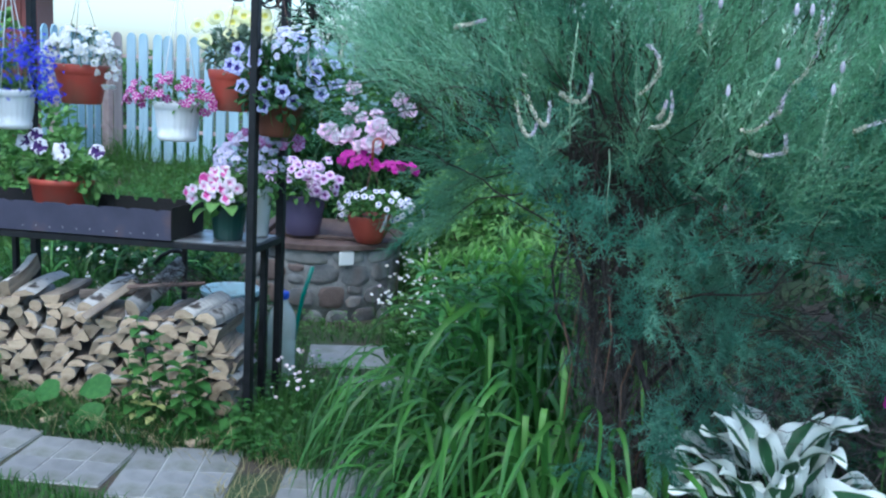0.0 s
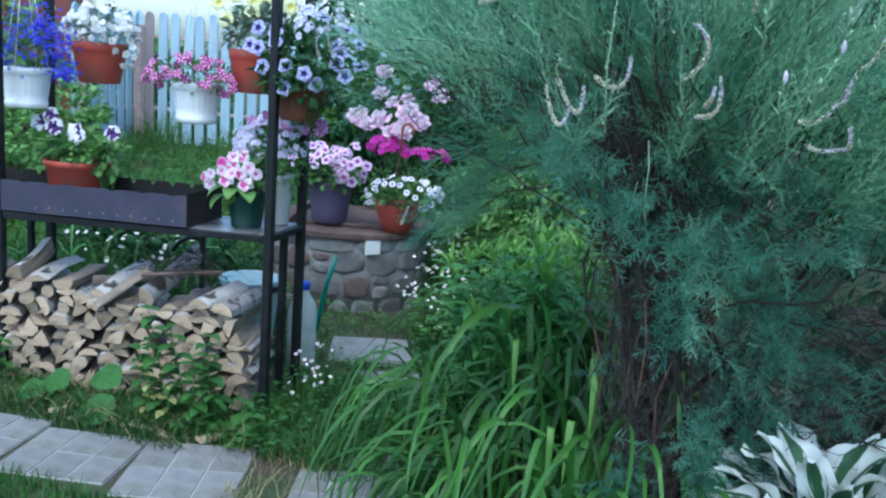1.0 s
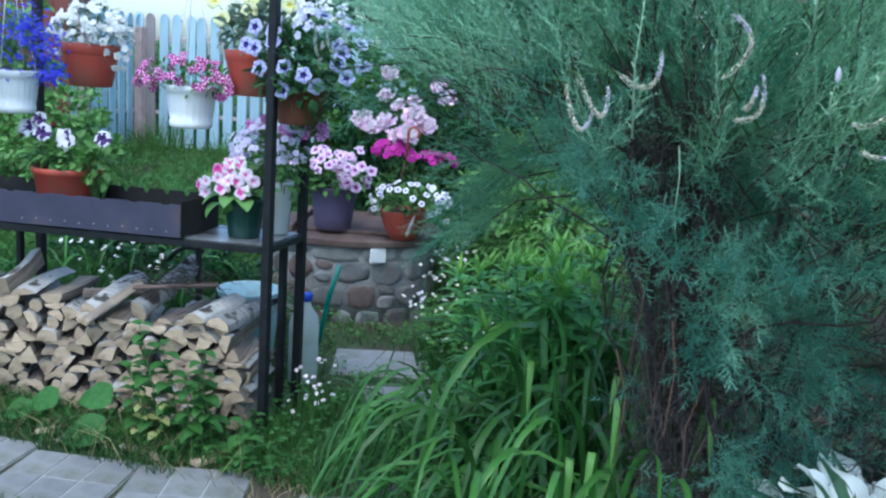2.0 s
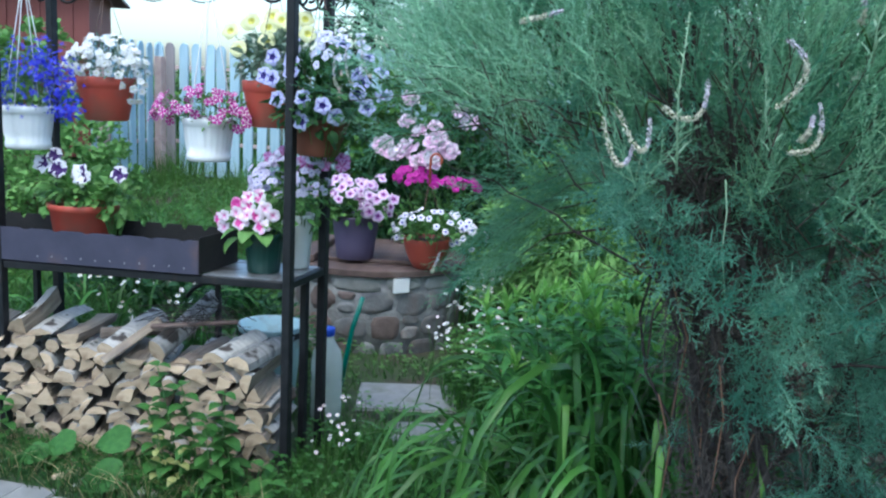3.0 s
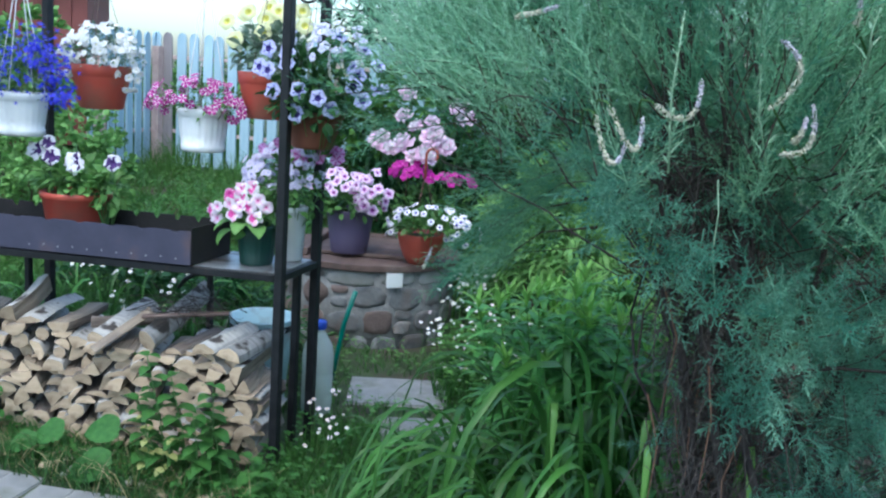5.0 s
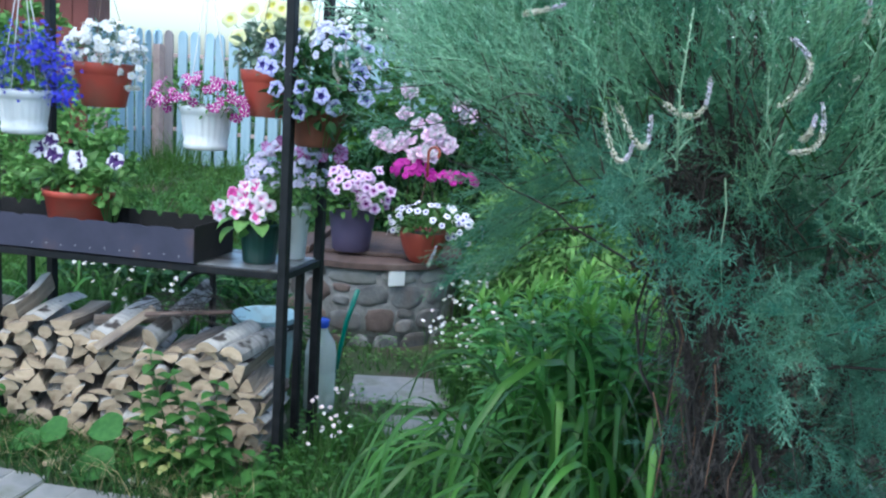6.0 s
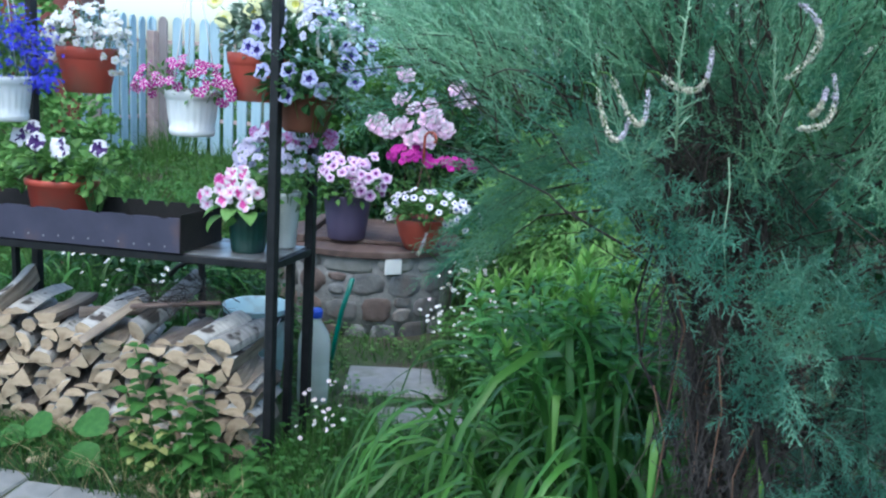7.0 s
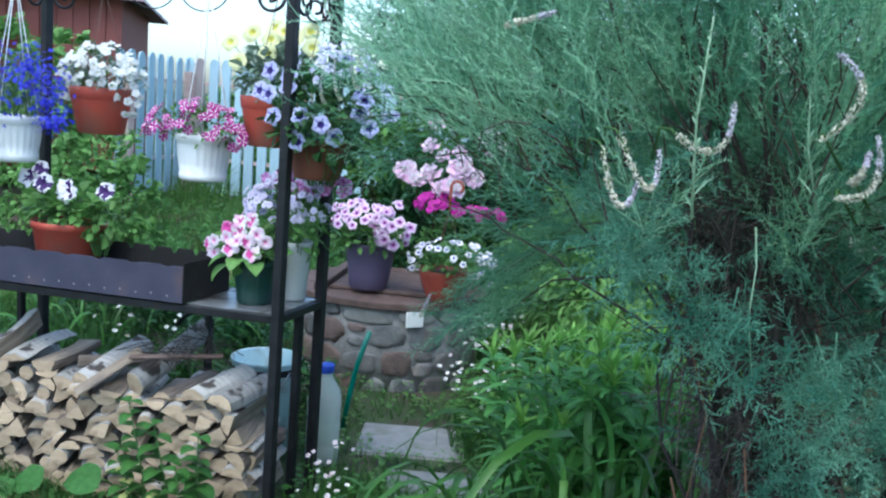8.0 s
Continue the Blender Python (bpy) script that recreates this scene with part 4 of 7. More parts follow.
def spray_here(p, rng):
    """Whether a leafy spray may grow at a place: none over the lilies and the loosestrife, few over the bare stems, and the open side leans out as it rises."""
    k = (3.2 - p.y) * 0.18
    if p.z < 1.2 and p.y < 2.72 and p.x < 0.25:
        return False
    if noise.noise(p * 4.6 + Vector((3, 1, 7))) < (-0.1 if p.z < 1.5 else -0.22) and p.y < 3.1 and p.x < 0.45:
        return False
    if p.y > 3.35 and p.z < 1.55 and rng.random() < 0.45:
        return False
    if over_stems(p):
        return False
    side = 0.1 + (p.x - 0.1) * 2.485 / (p.y - 0.715)
    edge = -0.36 - 0.24 * smooth_step(1.2, 1.36, p.z) - 0.3 * smooth_step(1.4, 1.52, p.z) + 0.12 * smooth_step(1.6, 1.72, p.z) + 0.06 * smooth_step(1.68, 1.8, p.z) - 0.2 * smooth_step(1.9, 2.4, p.z)
    over = edge + 0.16 * noise.noise(p * 3.5) - side
    if over > 0 or (over > -0.28 and rng.random() < 0.35 * (1 + over / 0.28)):
        return False
    if -0.68 < side < -0.4 and 1.2 < p.z < 1.5 and noise.noise(p * 5.5 + Vector((2, 4, 6))) < 0.12:
        return False
    if p.x < -0.2:
        return p.z > 1.16 + k + 0.1 * noise.noise(p * 3)
    if p.x < 0.24 and p.y < 3.35:
        if p.z < (0.5 if p.x < 0.04 else 0.38):
            return False
        return p.z > 1.18 + k or (p.x > -0.12 and rng.random() < (0.4 if p.x < 0.04 else 0.62))
    if p.x > 0.3 and p.y < 2.75 and p.z < 1.0:
        return False
    if p.z < 1.15 and noise.noise(p * 4.1 + Vector((9, 2, 5))) < 0.27:
        return False
    return p.z > 0.3 + 0.12 * noise.noise(p * 3) + (0.45 if p.y < 3.25 else 0)


def blossom_mesh(path, mats, faded, width, count):
    """A curved blossom spike: a thin stalk packed with tiny flowers."""
    rng = random.Random(len(path) + int(abs(path[0][0]) * 1000))
    pts = [Vector(p) for p in path]
    s = Soup().add(*tube(pts, 0.0012, 4), 0)
    total = len(pts) - 1
    for k in range(count):
        t = rng.uniform(0, total * 0.999)
        i = int(t)
        p = pts[i].lerp(pts[i + 1], t - i)
        thick = width * (1 - 0.35 * t / total)
        d = rand_dir(-1)
        c = p + d * thick * rng.uniform(0.3, 1)
        r = rng.uniform(0.0014, 0.0026)
        w = d.orthogonal().normalized()
        h = d.cross(w)
        ring = [c + (w * math.cos(a) + h * math.sin(a)) * r + d * r * 0.4 for a in (0, 1.57, 3.14, 4.71)]
        s.add([c] + ring, [(0, 1, 2), (0, 2, 3), (0, 3, 4), (0, 4, 1)], 1 if t / total > faded else 2)
    return s.mesh("blossom_spike", mats)


def build_tamarisk():
    rng = random.Random(3)
    th = thing("tamarisk_shrub", "large feathery blue-green tamarisk shrub with dusty pink spikes", "shrub", Matrix.Translation(TAM_BASE))
    twigs = Soup()
    # stems
    stems = []
    for k in range(9):
        a = k / 9 * 2 * math.pi + rng.uniform(-0.3, 0.3)
        foot = Vector((math.cos(a), math.sin(a), 0)) * rng.uniform(0.03, 0.12)
        head = Vector((math.cos(a) * rng.uniform(0.18, 0.5) + 0.08, math.sin(a) * rng.uniform(0.15, 0.4), rng.uniform(1.15, 1.5)))
        pts = []
        for j in range(9):
            t = j / 8
            p = foot.lerp(head, t) + Vector((noise.noise((k * 3.7, t * 7, 1)), noise.noise((k * 3.7, t * 7, 7)), 0)) * 0.13
            pts.append(p)
        part("trunk", Soup().add(*tube(pts, [lerp(0.014, 0.006, j / 8) * (0.5 if head.x < -0.02 else 1.0) for j in range(9)], 7)).mesh("trunk", [M_TAM_BARK]), th, "dark brown stem" if k == 0 else "")
        stems.append(pts)
    for k in range(7):
        a = k * 0.9
        pts = []
        for j in range(12):
            z = lerp(-0.02, 1.75, j / 11)
            c = column(z) - TAM_BASE
            pts.append(c + Vector((math.cos(a) * 0.06, math.sin(a) * 0.06, 0)) * (1 + 0.4 * z) + Vector((noise.noise((k * 2.3, z * 4, 3)), noise.noise((k * 2.3, z * 4, 6)), 0)) * 0.07)
        part("trunk", Soup().add(*tube(pts, [lerp(0.013, 0.005, j / 11) for j in range(12)], 7)).mesh("trunk", [M_TAM_BARK]), th)
    # limbs
    poses, light, tufts = [], [], []
    made = 0
    for k in range(400):
        st = rng.choice(stems)
        i = rng.randrange(2, 9)
        p0 = st[i]
        a = rng.uniform(0, 2 * math.pi)
        reach = rng.uniform(0.45, 1.05)
        d = Vector((math.cos(a), math.sin(a) * 0.85, rng.uniform(-0.25, 0.95)))
        tip = p0 + d.normalized() * reach
        if in_crown(tip + TAM_BASE) > 1.04 or made >= 54 or (tip.x < 0.25 and tip.z < 1.12) or (tip.y < -0.3 and tip.z < 1.75 and k % 3):
            continue
        made += 1
        pts = []
        for j in range(8):
            t = j / 7
            pts.append(p0.lerp(tip, t) + Vector((0, 0, 0.12 * math.sin(t * 3.0) - 0.07 * t * t)) + Vector((noise.noise((k, t * 4, 2)), noise.noise((k, t * 4, 5)), noise.noise((k, t * 4, 9)))) * 0.13 * min(1.0, t * 2))
        if made <= 24:
            part("limb", Soup().add(*tube(pts, [lerp(0.0036, 0.001, j / 7) for j in range(8)], 5)).mesh("limb", [M_TWIG_BROWN]), th)
        else:
            twigs.add(*tube(pts, [lerp(0.0024, 0.0009, j / 7) for j in range(8)], 4), 0)
        for j in range(2, 8):
            for m in range(8):
                base = pts[j - 1].lerp(pts[j], rng.random())
                if not spray_here(base + TAM_BASE, rng):
                    continue
                along = (pts[j] - pts[j - 1]).normalized()
                out = (along * rng.uniform(0.3, 1.0) + rand_dir(-0.9) * 0.9 + Vector((0, 0, 0.1))).normalized()
                (poses if base.z > 1.3 else tufts).append(aim(base, out, rand_dir(-1), rng.uniform(0.75, 1.35)))
    for a, b, c, d in (((-0.02, 2.9, 1.0), (-0.3, 2.74, 1.34), (-0.6, 2.8, 1.52), (-0.86, 2.95, 1.6)), ((-0.05, 2.9, 1.05), (-0.3, 2.78, 1.22), (-0.56, 2.85, 1.33), (-0.8, 2.98, 1.38)),
                       ((0.0, 2.85, 1.2), (-0.12, 2.7, 1.42), (-0.28, 2.66, 1.62), (-0.36, 2.68, 1.86)), ((-0.1, 2.95, 1.32), (-0.4, 2.9, 1.52), (-0.66, 2.95, 1.58), (-0.98, 3.0, 1.57)),
                       ((0.2, 2.85, 1.3), (0.3, 2.7, 1.46), (0.42, 2.64, 1.52), (0.56, 2.6, 1.56)), ((0.12, 2.88, 0.9), (0.4, 2.8, 1.08), (0.66, 2.8, 1.16), (0.9, 2.9, 1.2))):
        ends = [Vector(q) - TAM_BASE for q in (a, b, c, d)]
        pts = []
        for j in range(13):
            t = j / 12
            p = ends[0] * (1 - t) ** 3 + ends[1] * 3 * t * (1 - t) ** 2 + ends[2] * 3 * t * t * (1 - t) + ends[3] * t ** 3
            pts.append(p + Vector((noise.noise((a[0] * 9, t * 5, 1)), noise.noise((a[0] * 9, t * 5, 4)), noise.noise((a[2] * 9, t * 5, 8)))) * 0.07)
        part("limb", Soup().add(*tube(pts, [lerp(0.004, 0.0012, j / 12) for j in range(13)], 6)).mesh("limb", [M_TAM_BARK]), th)
    # the outer skin of the crown
    tries = 0
    skin = 0
    while skin < 4950 and tries < 90000:
        tries += 1
        p = Vector((rng.uniform(-1.3, 1.45), rng.uniform(2.2, 4.15), rng.uniform(0.25, 2.75)))
        r = in_crown(p)
        if not 0.62 < r < 1.0:
            continue
        if not spray_here(p, rng):
            continue
        if p.z > 1.75 and rng.random() < (0.2 if p.x < 0.2 else 0.1):
            continue
        q = p - Vector((0.1, 3.2, 1.15))
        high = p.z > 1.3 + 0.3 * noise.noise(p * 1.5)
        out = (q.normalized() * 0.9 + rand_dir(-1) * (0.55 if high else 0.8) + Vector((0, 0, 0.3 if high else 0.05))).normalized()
        # young: sprays in the lifted green that paints light on crown top and sides
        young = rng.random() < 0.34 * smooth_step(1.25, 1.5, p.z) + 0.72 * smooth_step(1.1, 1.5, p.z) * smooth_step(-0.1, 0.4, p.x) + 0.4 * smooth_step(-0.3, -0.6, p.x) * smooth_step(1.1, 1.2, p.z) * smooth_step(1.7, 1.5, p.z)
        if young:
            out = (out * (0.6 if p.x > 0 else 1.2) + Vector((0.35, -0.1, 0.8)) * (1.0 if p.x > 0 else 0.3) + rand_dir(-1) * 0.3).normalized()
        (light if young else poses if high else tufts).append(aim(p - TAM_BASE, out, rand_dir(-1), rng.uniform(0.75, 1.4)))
        skin += 1
        if skin % 4 == 0:
            back = p - TAM_BASE - out * rng.uniform(0.1, 0.25)
            twigs.add(*tube([back, p - TAM_BASE], [0.0022, 0.0012], 3, False), 0)
    # the back of the crown, which closes it against the sky
    for k in range(520):
        p = Vector((rng.uniform(-0.75, 1.1), rng.uniform(3.25, 3.75), rng.uniform(1.35, 2.35)))
        if in_crown(p) < 0.95 and 0.1 + (p.x - 0.1) * 2.485 / (p.y - 0.715) > -0.62:
            poses.append(aim(p - TAM_BASE, rand_dir(-1) + Vector((0.1, -0.2, 0.5)), rand_dir(-1), rng.uniform(1.0, 1.5)))
    # tufts low on the shady side
    tries = 0
    low = 0
    while low < 300 and tries < 20000:
        tries += 1
        p = Vector((rng.uniform(0.0, 1.15), rng.uniform(2.72, 3.35), rng.uniform(0.22, 1.2))) if low > 110 else Vector((rng.uniform(-0.08, 0.32), rng.uniform(2.72, 3.0), rng.uniform(0.52, 1.2)))
        if noise.noise(p * 4.4) < 0.23 or (p.y < 2.95 and p.z < 0.5) or in_crown(p) > 1.04 or over_stems(p):
            continue
        low += 1
        tufts.append(aim(p - TAM_BASE, rand_dir(-1) + Vector((0.2, -0.5, 0.1)), rand_dir(-1), rng.uniform(0.8, 1.35)))
    # sprays that hang before the stems and over the shoulder of the crown
    tries = front = 0
    while front < 300 and tries < 20000:
        tries += 1
        p = Vector((rng.uniform(-0.34, 0.85), rng.uniform(2.52, 2.8), rng.uniform(0.95, 1.62)))
        if noise.noise(p * 4.7 + Vector((1, 8, 3))) < 0.17 or (p.z < 1.05 and p.x < 0.0) or over_stems(p) or (p.z < 1.12 and p.x > 0.2) or (p.z < 1.22 and p.x < -0.1):
            continue
        front += 1
        tufts.append(aim(p - TAM_BASE, Vector((rng.uniform(-0.5, 0.5), -0.7, rng.uniform(-0.5, 0.5))), rand_dir(-1), rng.uniform(0.95, 1.5)))
    # tufts that grow on the bare stems
    tries = front = 0
    while front < 130 and tries < 20000:
        tries += 1
        p = column(rng.uniform(0.25, 0.65) if front < 62 else rng.uniform(0.5, 1.5)) + Vector((rng.uniform(-0.15, 0.15), rng.uniform(-0.22, -0.04), 0))
        if noise.noise(Vector((p.x * 7, 3.0, p.z * 5.5))) < 0.26:
            continue
        front += 1
        tufts.append(aim(p - TAM_BASE, Vector((rng.uniform(-0.7, 0.7), -0.6, rng.uniform(-0.6, 0.4))), rand_dir(-1), rng.uniform(0.75, 1.25)))
    # reaching sprays on the open side
    for tip, root in (((-0.74, 3.18, 1.06), (-0.3, 3.2, 1.3)), ((-1.16, 3.2, 1.5), (-0.45, 3.2, 1.5)), ((-1.12, 3.2, 1.6), (-0.4, 3.2, 1.6)), ((-1.02, 3.2, 1.4), (-0.4, 3.2, 1.42)), ((-1.06, 3.25, 1.72), (-0.4, 3.2, 1.66)), ((-0.7, 3.2, 1.24), (-0.25, 3.2, 1.35)), ((-0.95, 3.25, 1.75), (-0.4, 3.2, 1.7)), ((-0.7, 3.15, 1.13), (-0.4, 3.2, 1.28)), ((-0.66, 3.12, 1.04), (-0.36, 3.15, 1.2)), ((-0.62, 3.1, 1.18), (-0.3, 3.15, 1.34))):
        a, b = Vector(root) - TAM_BASE, Vector(tip) - TAM_BASE
        twigs.add(*tube([a, a.lerp(b, 0.5) + Vector((0, 0, 0.05)), b], [0.004, 0.0025, 0.001], 4), 0)
        for m in range(22):
            t = rng.random() ** 0.8
            p = a.lerp(b, t) + Vector((0, 0, 0.05 * math.sin(t * 3.1))) + rand_dir(-1) * 0.035
            out = ((b - a).normalized() + rand_dir(-1) * 0.6).normalized()
            poses.append(aim(p, out, rand_dir(-1), rng.uniform(0.55, 0.95)))
    rng.shuffle(poses)
    kinds = [tamarisk_plume(0.22, 16, 1, 0.0115, 0.62, 0.33), tamarisk_plume(0.27, 17, 2, 0.0115, 0.5, 0.3), tamarisk_plume(0.19, 15, 3, 0.0115, 0.7, 0.36), tamarisk_plume(0.24, 16, 4, 0.0115, 0.56, 0.32)]
    short = [tamarisk_tuft(0.085, 21, 5), tamarisk_tuft(0.115, 24, 6, 0.028)]
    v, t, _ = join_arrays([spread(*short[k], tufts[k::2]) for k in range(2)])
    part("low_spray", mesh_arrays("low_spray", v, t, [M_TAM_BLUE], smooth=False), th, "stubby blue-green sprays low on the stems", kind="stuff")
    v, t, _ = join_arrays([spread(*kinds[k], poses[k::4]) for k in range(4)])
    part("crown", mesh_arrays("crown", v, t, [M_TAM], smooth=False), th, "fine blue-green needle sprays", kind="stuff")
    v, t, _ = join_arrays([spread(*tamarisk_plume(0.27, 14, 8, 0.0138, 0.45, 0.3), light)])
    part("young_growth", mesh_arrays("young_growth", v, t, [M_TAM_LIT], smooth=False), th, "pale green sprays with daylight painted into their colour", kind="stuff")
    part("twig_tangle", twigs.mesh("twig_tangle", [M_TWIG_BROWN]), th, "thin dark twigs", kind="stuff")
    # dry dead twigs over the stems
    dry = Soup()
    for k in range(2600):
        z = rng.uniform(0.12, 1.5)
        p = column(z) - TAM_BASE + Vector((rng.gauss(0, 0.062), rng.uniform(-0.1, 0.12), 0))
        d = (rand_dir(-0.6) + Vector((0, 0, -0.35))).normalized() * rng.uniform(0.03, 0.15)
        dry.add(*tube([p, p + d * 0.5 + rand_dir(-1) * 0.015, p + d], [0.0013, 0.001, 0.0005], 3, False), 0)
    for k in range(620):
        p = Vector((rng.uniform(0.12, 1.1), rng.uniform(-0.32, 0.3), rng.uniform(0.25, 0.95)))
        d = (rand_dir(-0.5) + Vector((0.4, 0, -0.1))).normalized() * rng.uniform(0.08, 0.32)
        dry.add(*tube([p, p + d * 0.35 + rand_dir(-1) * 0.02, p + d * 0.7 + rand_dir(-1) * 0.02, p + d], [0.0022, 0.0018, 0.0013, 0.0006], 3, False), 0)
    for k in range(140):
        z = rng.uniform(0.5, 1.45)
        p = column(z) - TAM_BASE + Vector((rng.gauss(0, 0.075), rng.uniform(-0.12, 0.2), 0))
        ln = rng.uniform(0.12, 0.38)
        sway = rand_dir(-1) * 0.05
        dry.add(*tube([p, p + Vector((sway.x, sway.y, -ln * 0.5)), p + Vector((sway.x * 2, sway.y * 2, -min(ln, p.z - 0.02)))], [0.0022, 0.0018, 0.0008], 3, False), 0)
    strands = Soup()
    for k in range(18):
        p = column(rng.uniform(0.45, 1.2)) - TAM_BASE + Vector((rng.gauss(0, 0.08), rng.uniform(-0.14, 0.05), 0))
        ln = rng.uniform(0.15, 0.4)
        sway = rand_dir(-1) * 0.07
        strands.add(*tube([p, p + Vector((sway.x, sway.y * 0.4, -ln * 0.4)), p + Vector((sway.x * 0.6, sway.y * 0.6, -min(ln, p.z - 0.02)))], [0.0022, 0.0019, 0.0009], 4, False), 0)
    part("dead_strand_tangle", strands.mesh("dead_strand_tangle", [M_TWIG_RED]), th, "red-brown dry strands hanging on the stems", kind="stuff")
    withered = [aim(column(rng.uniform(0.12, 1.45)) - TAM_BASE + Vector((rng.gauss(0, 0.06), rng.uniform(-0.08, 0.15), 0)), rand_dir(-1) + Vector((0, 0, -0.6)), rand_dir(-1), rng.uniform(0.8, 1.5)) for k in range(420)]
    withered += [aim(Vector((rng.uniform(0.2, 1.1), rng.uniform(-0.15, 0.35), rng.uniform(0.15, 0.85))), rand_dir(-1) + Vector((0, 0, -0.4)), rand_dir(-1), rng.uniform(0.9, 1.6)) for k in range(380)]
    v, t, _ = join_arrays([spread(*tamarisk_plume(0.12, 8, 9, 0.01, 0.7, 0.4), withered)])
    part("withered_foliage", mesh_arrays("withered_foliage", v, t, [M_TWIG_DRY], smooth=False), th, "withered brown needle tufts", kind="stuff")
    part("dead_twig_tangle", dry.mesh("dead_twig_tangle", [M_TWIG_DRY]), th, "dry brown twigs low on the stems", kind="stuff")
    # blossom spikes
    def spike(x0, z0, xm, zm, x1, z1, y, at=0.6):
        """A curve from root to tip that turns at a middle point, passed at the share at of its way."""
        a, b, c = Vector((x0, y + 0.02, z0)), Vector((x1, y, z1)), Vector((xm, y - 0.005, zm))
        ctrl = (c - a * (1 - at) ** 2 - b * at * at) / (2 * at * (1 - at))
        return [a * (1 - t) ** 2 + ctrl * 2 * t * (1 - t) + b * t * t for t in (j / 12 for j in range(13))]

    main = ((-0.238, 1.512, -0.193, 1.43, -0.175, 1.468, 2.37, 0.62), (-0.214, 1.531, -0.158, 1.458, -0.15, 1.516, 2.37, 0.55), (-0.135, 1.537, -0.072, 1.522, -0.059, 1.588, 2.38, 0.5), (0.057, 1.545, 0.099, 1.605, 0.065, 1.657, 2.36, 0.5), (0.085, 1.47, 0.127, 1.488, 0.126, 1.556, 2.4, 0.5), (0.1, 1.492, 0.112, 1.505, 0.118, 1.536, 2.4, 0.5), (-0.4, 1.68, -0.36, 1.685, -0.318, 1.698, 2.36, 0.5))
    small = ((0.288, 1.478, 0.35, 1.508, 0.385, 1.586, 2.4), (0.35, 1.515, 0.37, 1.53, 0.372, 1.56, 2.4), (0.39, 1.59, 0.43, 1.66, 0.452, 1.768, 2.4), (0.425, 1.69, 0.432, 1.72, 0.431, 1.75, 2.4), (0.312, 1.429, 0.35, 1.424, 0.385, 1.432, 2.4), (0.39, 1.432, 0.39, 1.45, 0.386, 1.475, 2.4), (0.53, 1.49, 0.56, 1.508, 0.6, 1.524, 2.4), (0.173, 1.69, 0.176, 1.72, 0.17, 1.75, 2.4),
             (-0.86, 1.02, -0.84, 1.05, -0.83, 1.085, 3.15), (-1.15, 1.55, -1.16, 1.6, -1.165, 1.66, 3.18), (-1.1, 1.58, -1.11, 1.63, -1.115, 1.69, 3.18), (-1.2, 1.54, -1.2, 1.58, -1.2, 1.63, 3.18))
    for k, path in enumerate([spike(*q) for q in main + small]):
        fine = [p - TAM_BASE for p in path]
        big = k < len(main)
        part("blossom_spike", blossom_mesh(fine, [M_STEM, M_TAM_FLOWER, M_TAM_FADED], 0.7 if big else 0.5, 0.0068 if big else 0.0062, 430 if big else 230), th, "faded cream and dusty pink blossom spike")
        root = fine[0]
        back = Vector((-0.05 if k < 3 else 0.03, 0.1, -0.04))
        part("limb", Soup().add(*tube([root + back, root + back * 0.4 + Vector((-0.012, 0, 0.025)), root + back * 0.12 + Vector((-0.004, 0, 0.012)), root], [0.0022, 0.002, 0.0017, 0.0014], 5)).mesh("limb", [M_STEM]), th, "pale green flower stalk")

    def young_shoot(x0, z0, x1, z1, y=2.4, bud=True):
        """A pale upright shoot with short side leaves and a small flower bud."""
        a, b = Vector((x0, y + 0.03, z0)) - TAM_BASE, Vector((x1, y, z1)) - TAM_BASE
        mid = a.lerp(b, 0.5) + Vector((-0.008, 0, 0.0))
        sh = Soup().add(*tube([a, mid, b], [0.0022, 0.0018, 0.0012], 5), 0)
        n = int((b - a).length / 0.009)
        for j in range(n):
            t = (j + 0.5) / n
            p = a.lerp(mid, t * 2) if t < 0.5 else mid.lerp(b, t * 2 - 1)
            ang = j * 2.4
            d = Vector((math.cos(ang), math.sin(ang), 0.9)).normalized()
            ln = 0.045 * (1.1 - t) * rng.uniform(0.6, 1.3)
            lv, lf, _ = ribbon(ln, 0.0052, lance, 3, 0.2, 0.5, 0.2)
            sh.add(lv, lf, 0, aim(p, d, UP))
        if bud:
            sh.add(*[[(x + b.x, y2 + b.y, z + b.z) for x, y2, z in q] if i == 0 else q for i, q in enumerate(lathe([(0.0, -0.006), (0.0045, 0.0), (0.0055, 0.01), (0.003, 0.02), (0.0, 0.024)], 8))], 1)
        part("shoot", sh.mesh("shoot", [M_SHOOT, M_TAM_FLOWER]), th, "pale green upright shoot with a flower bud")

    for q in ((0.476, 1.4, 0.474, 1.57), (0.308, 1.5, 0.352, 1.62), (0.254, 1.47, 0.252, 1.555), (0.35, 1.64, 0.378, 1.74), (0.5, 1.52, 0.487, 1.62), (0.42, 1.6, 0.41, 1.74), (0.2, 1.62, 0.215, 1.75), (0.56, 1.6, 0.6, 1.78)):
        young_shoot(*q)
    young_shoot(-0.1, 1.42, -0.098, 1.7, 2.37, False)
    young_shoot(0.06, 1.44, 0.03, 1.62, 2.5, False)
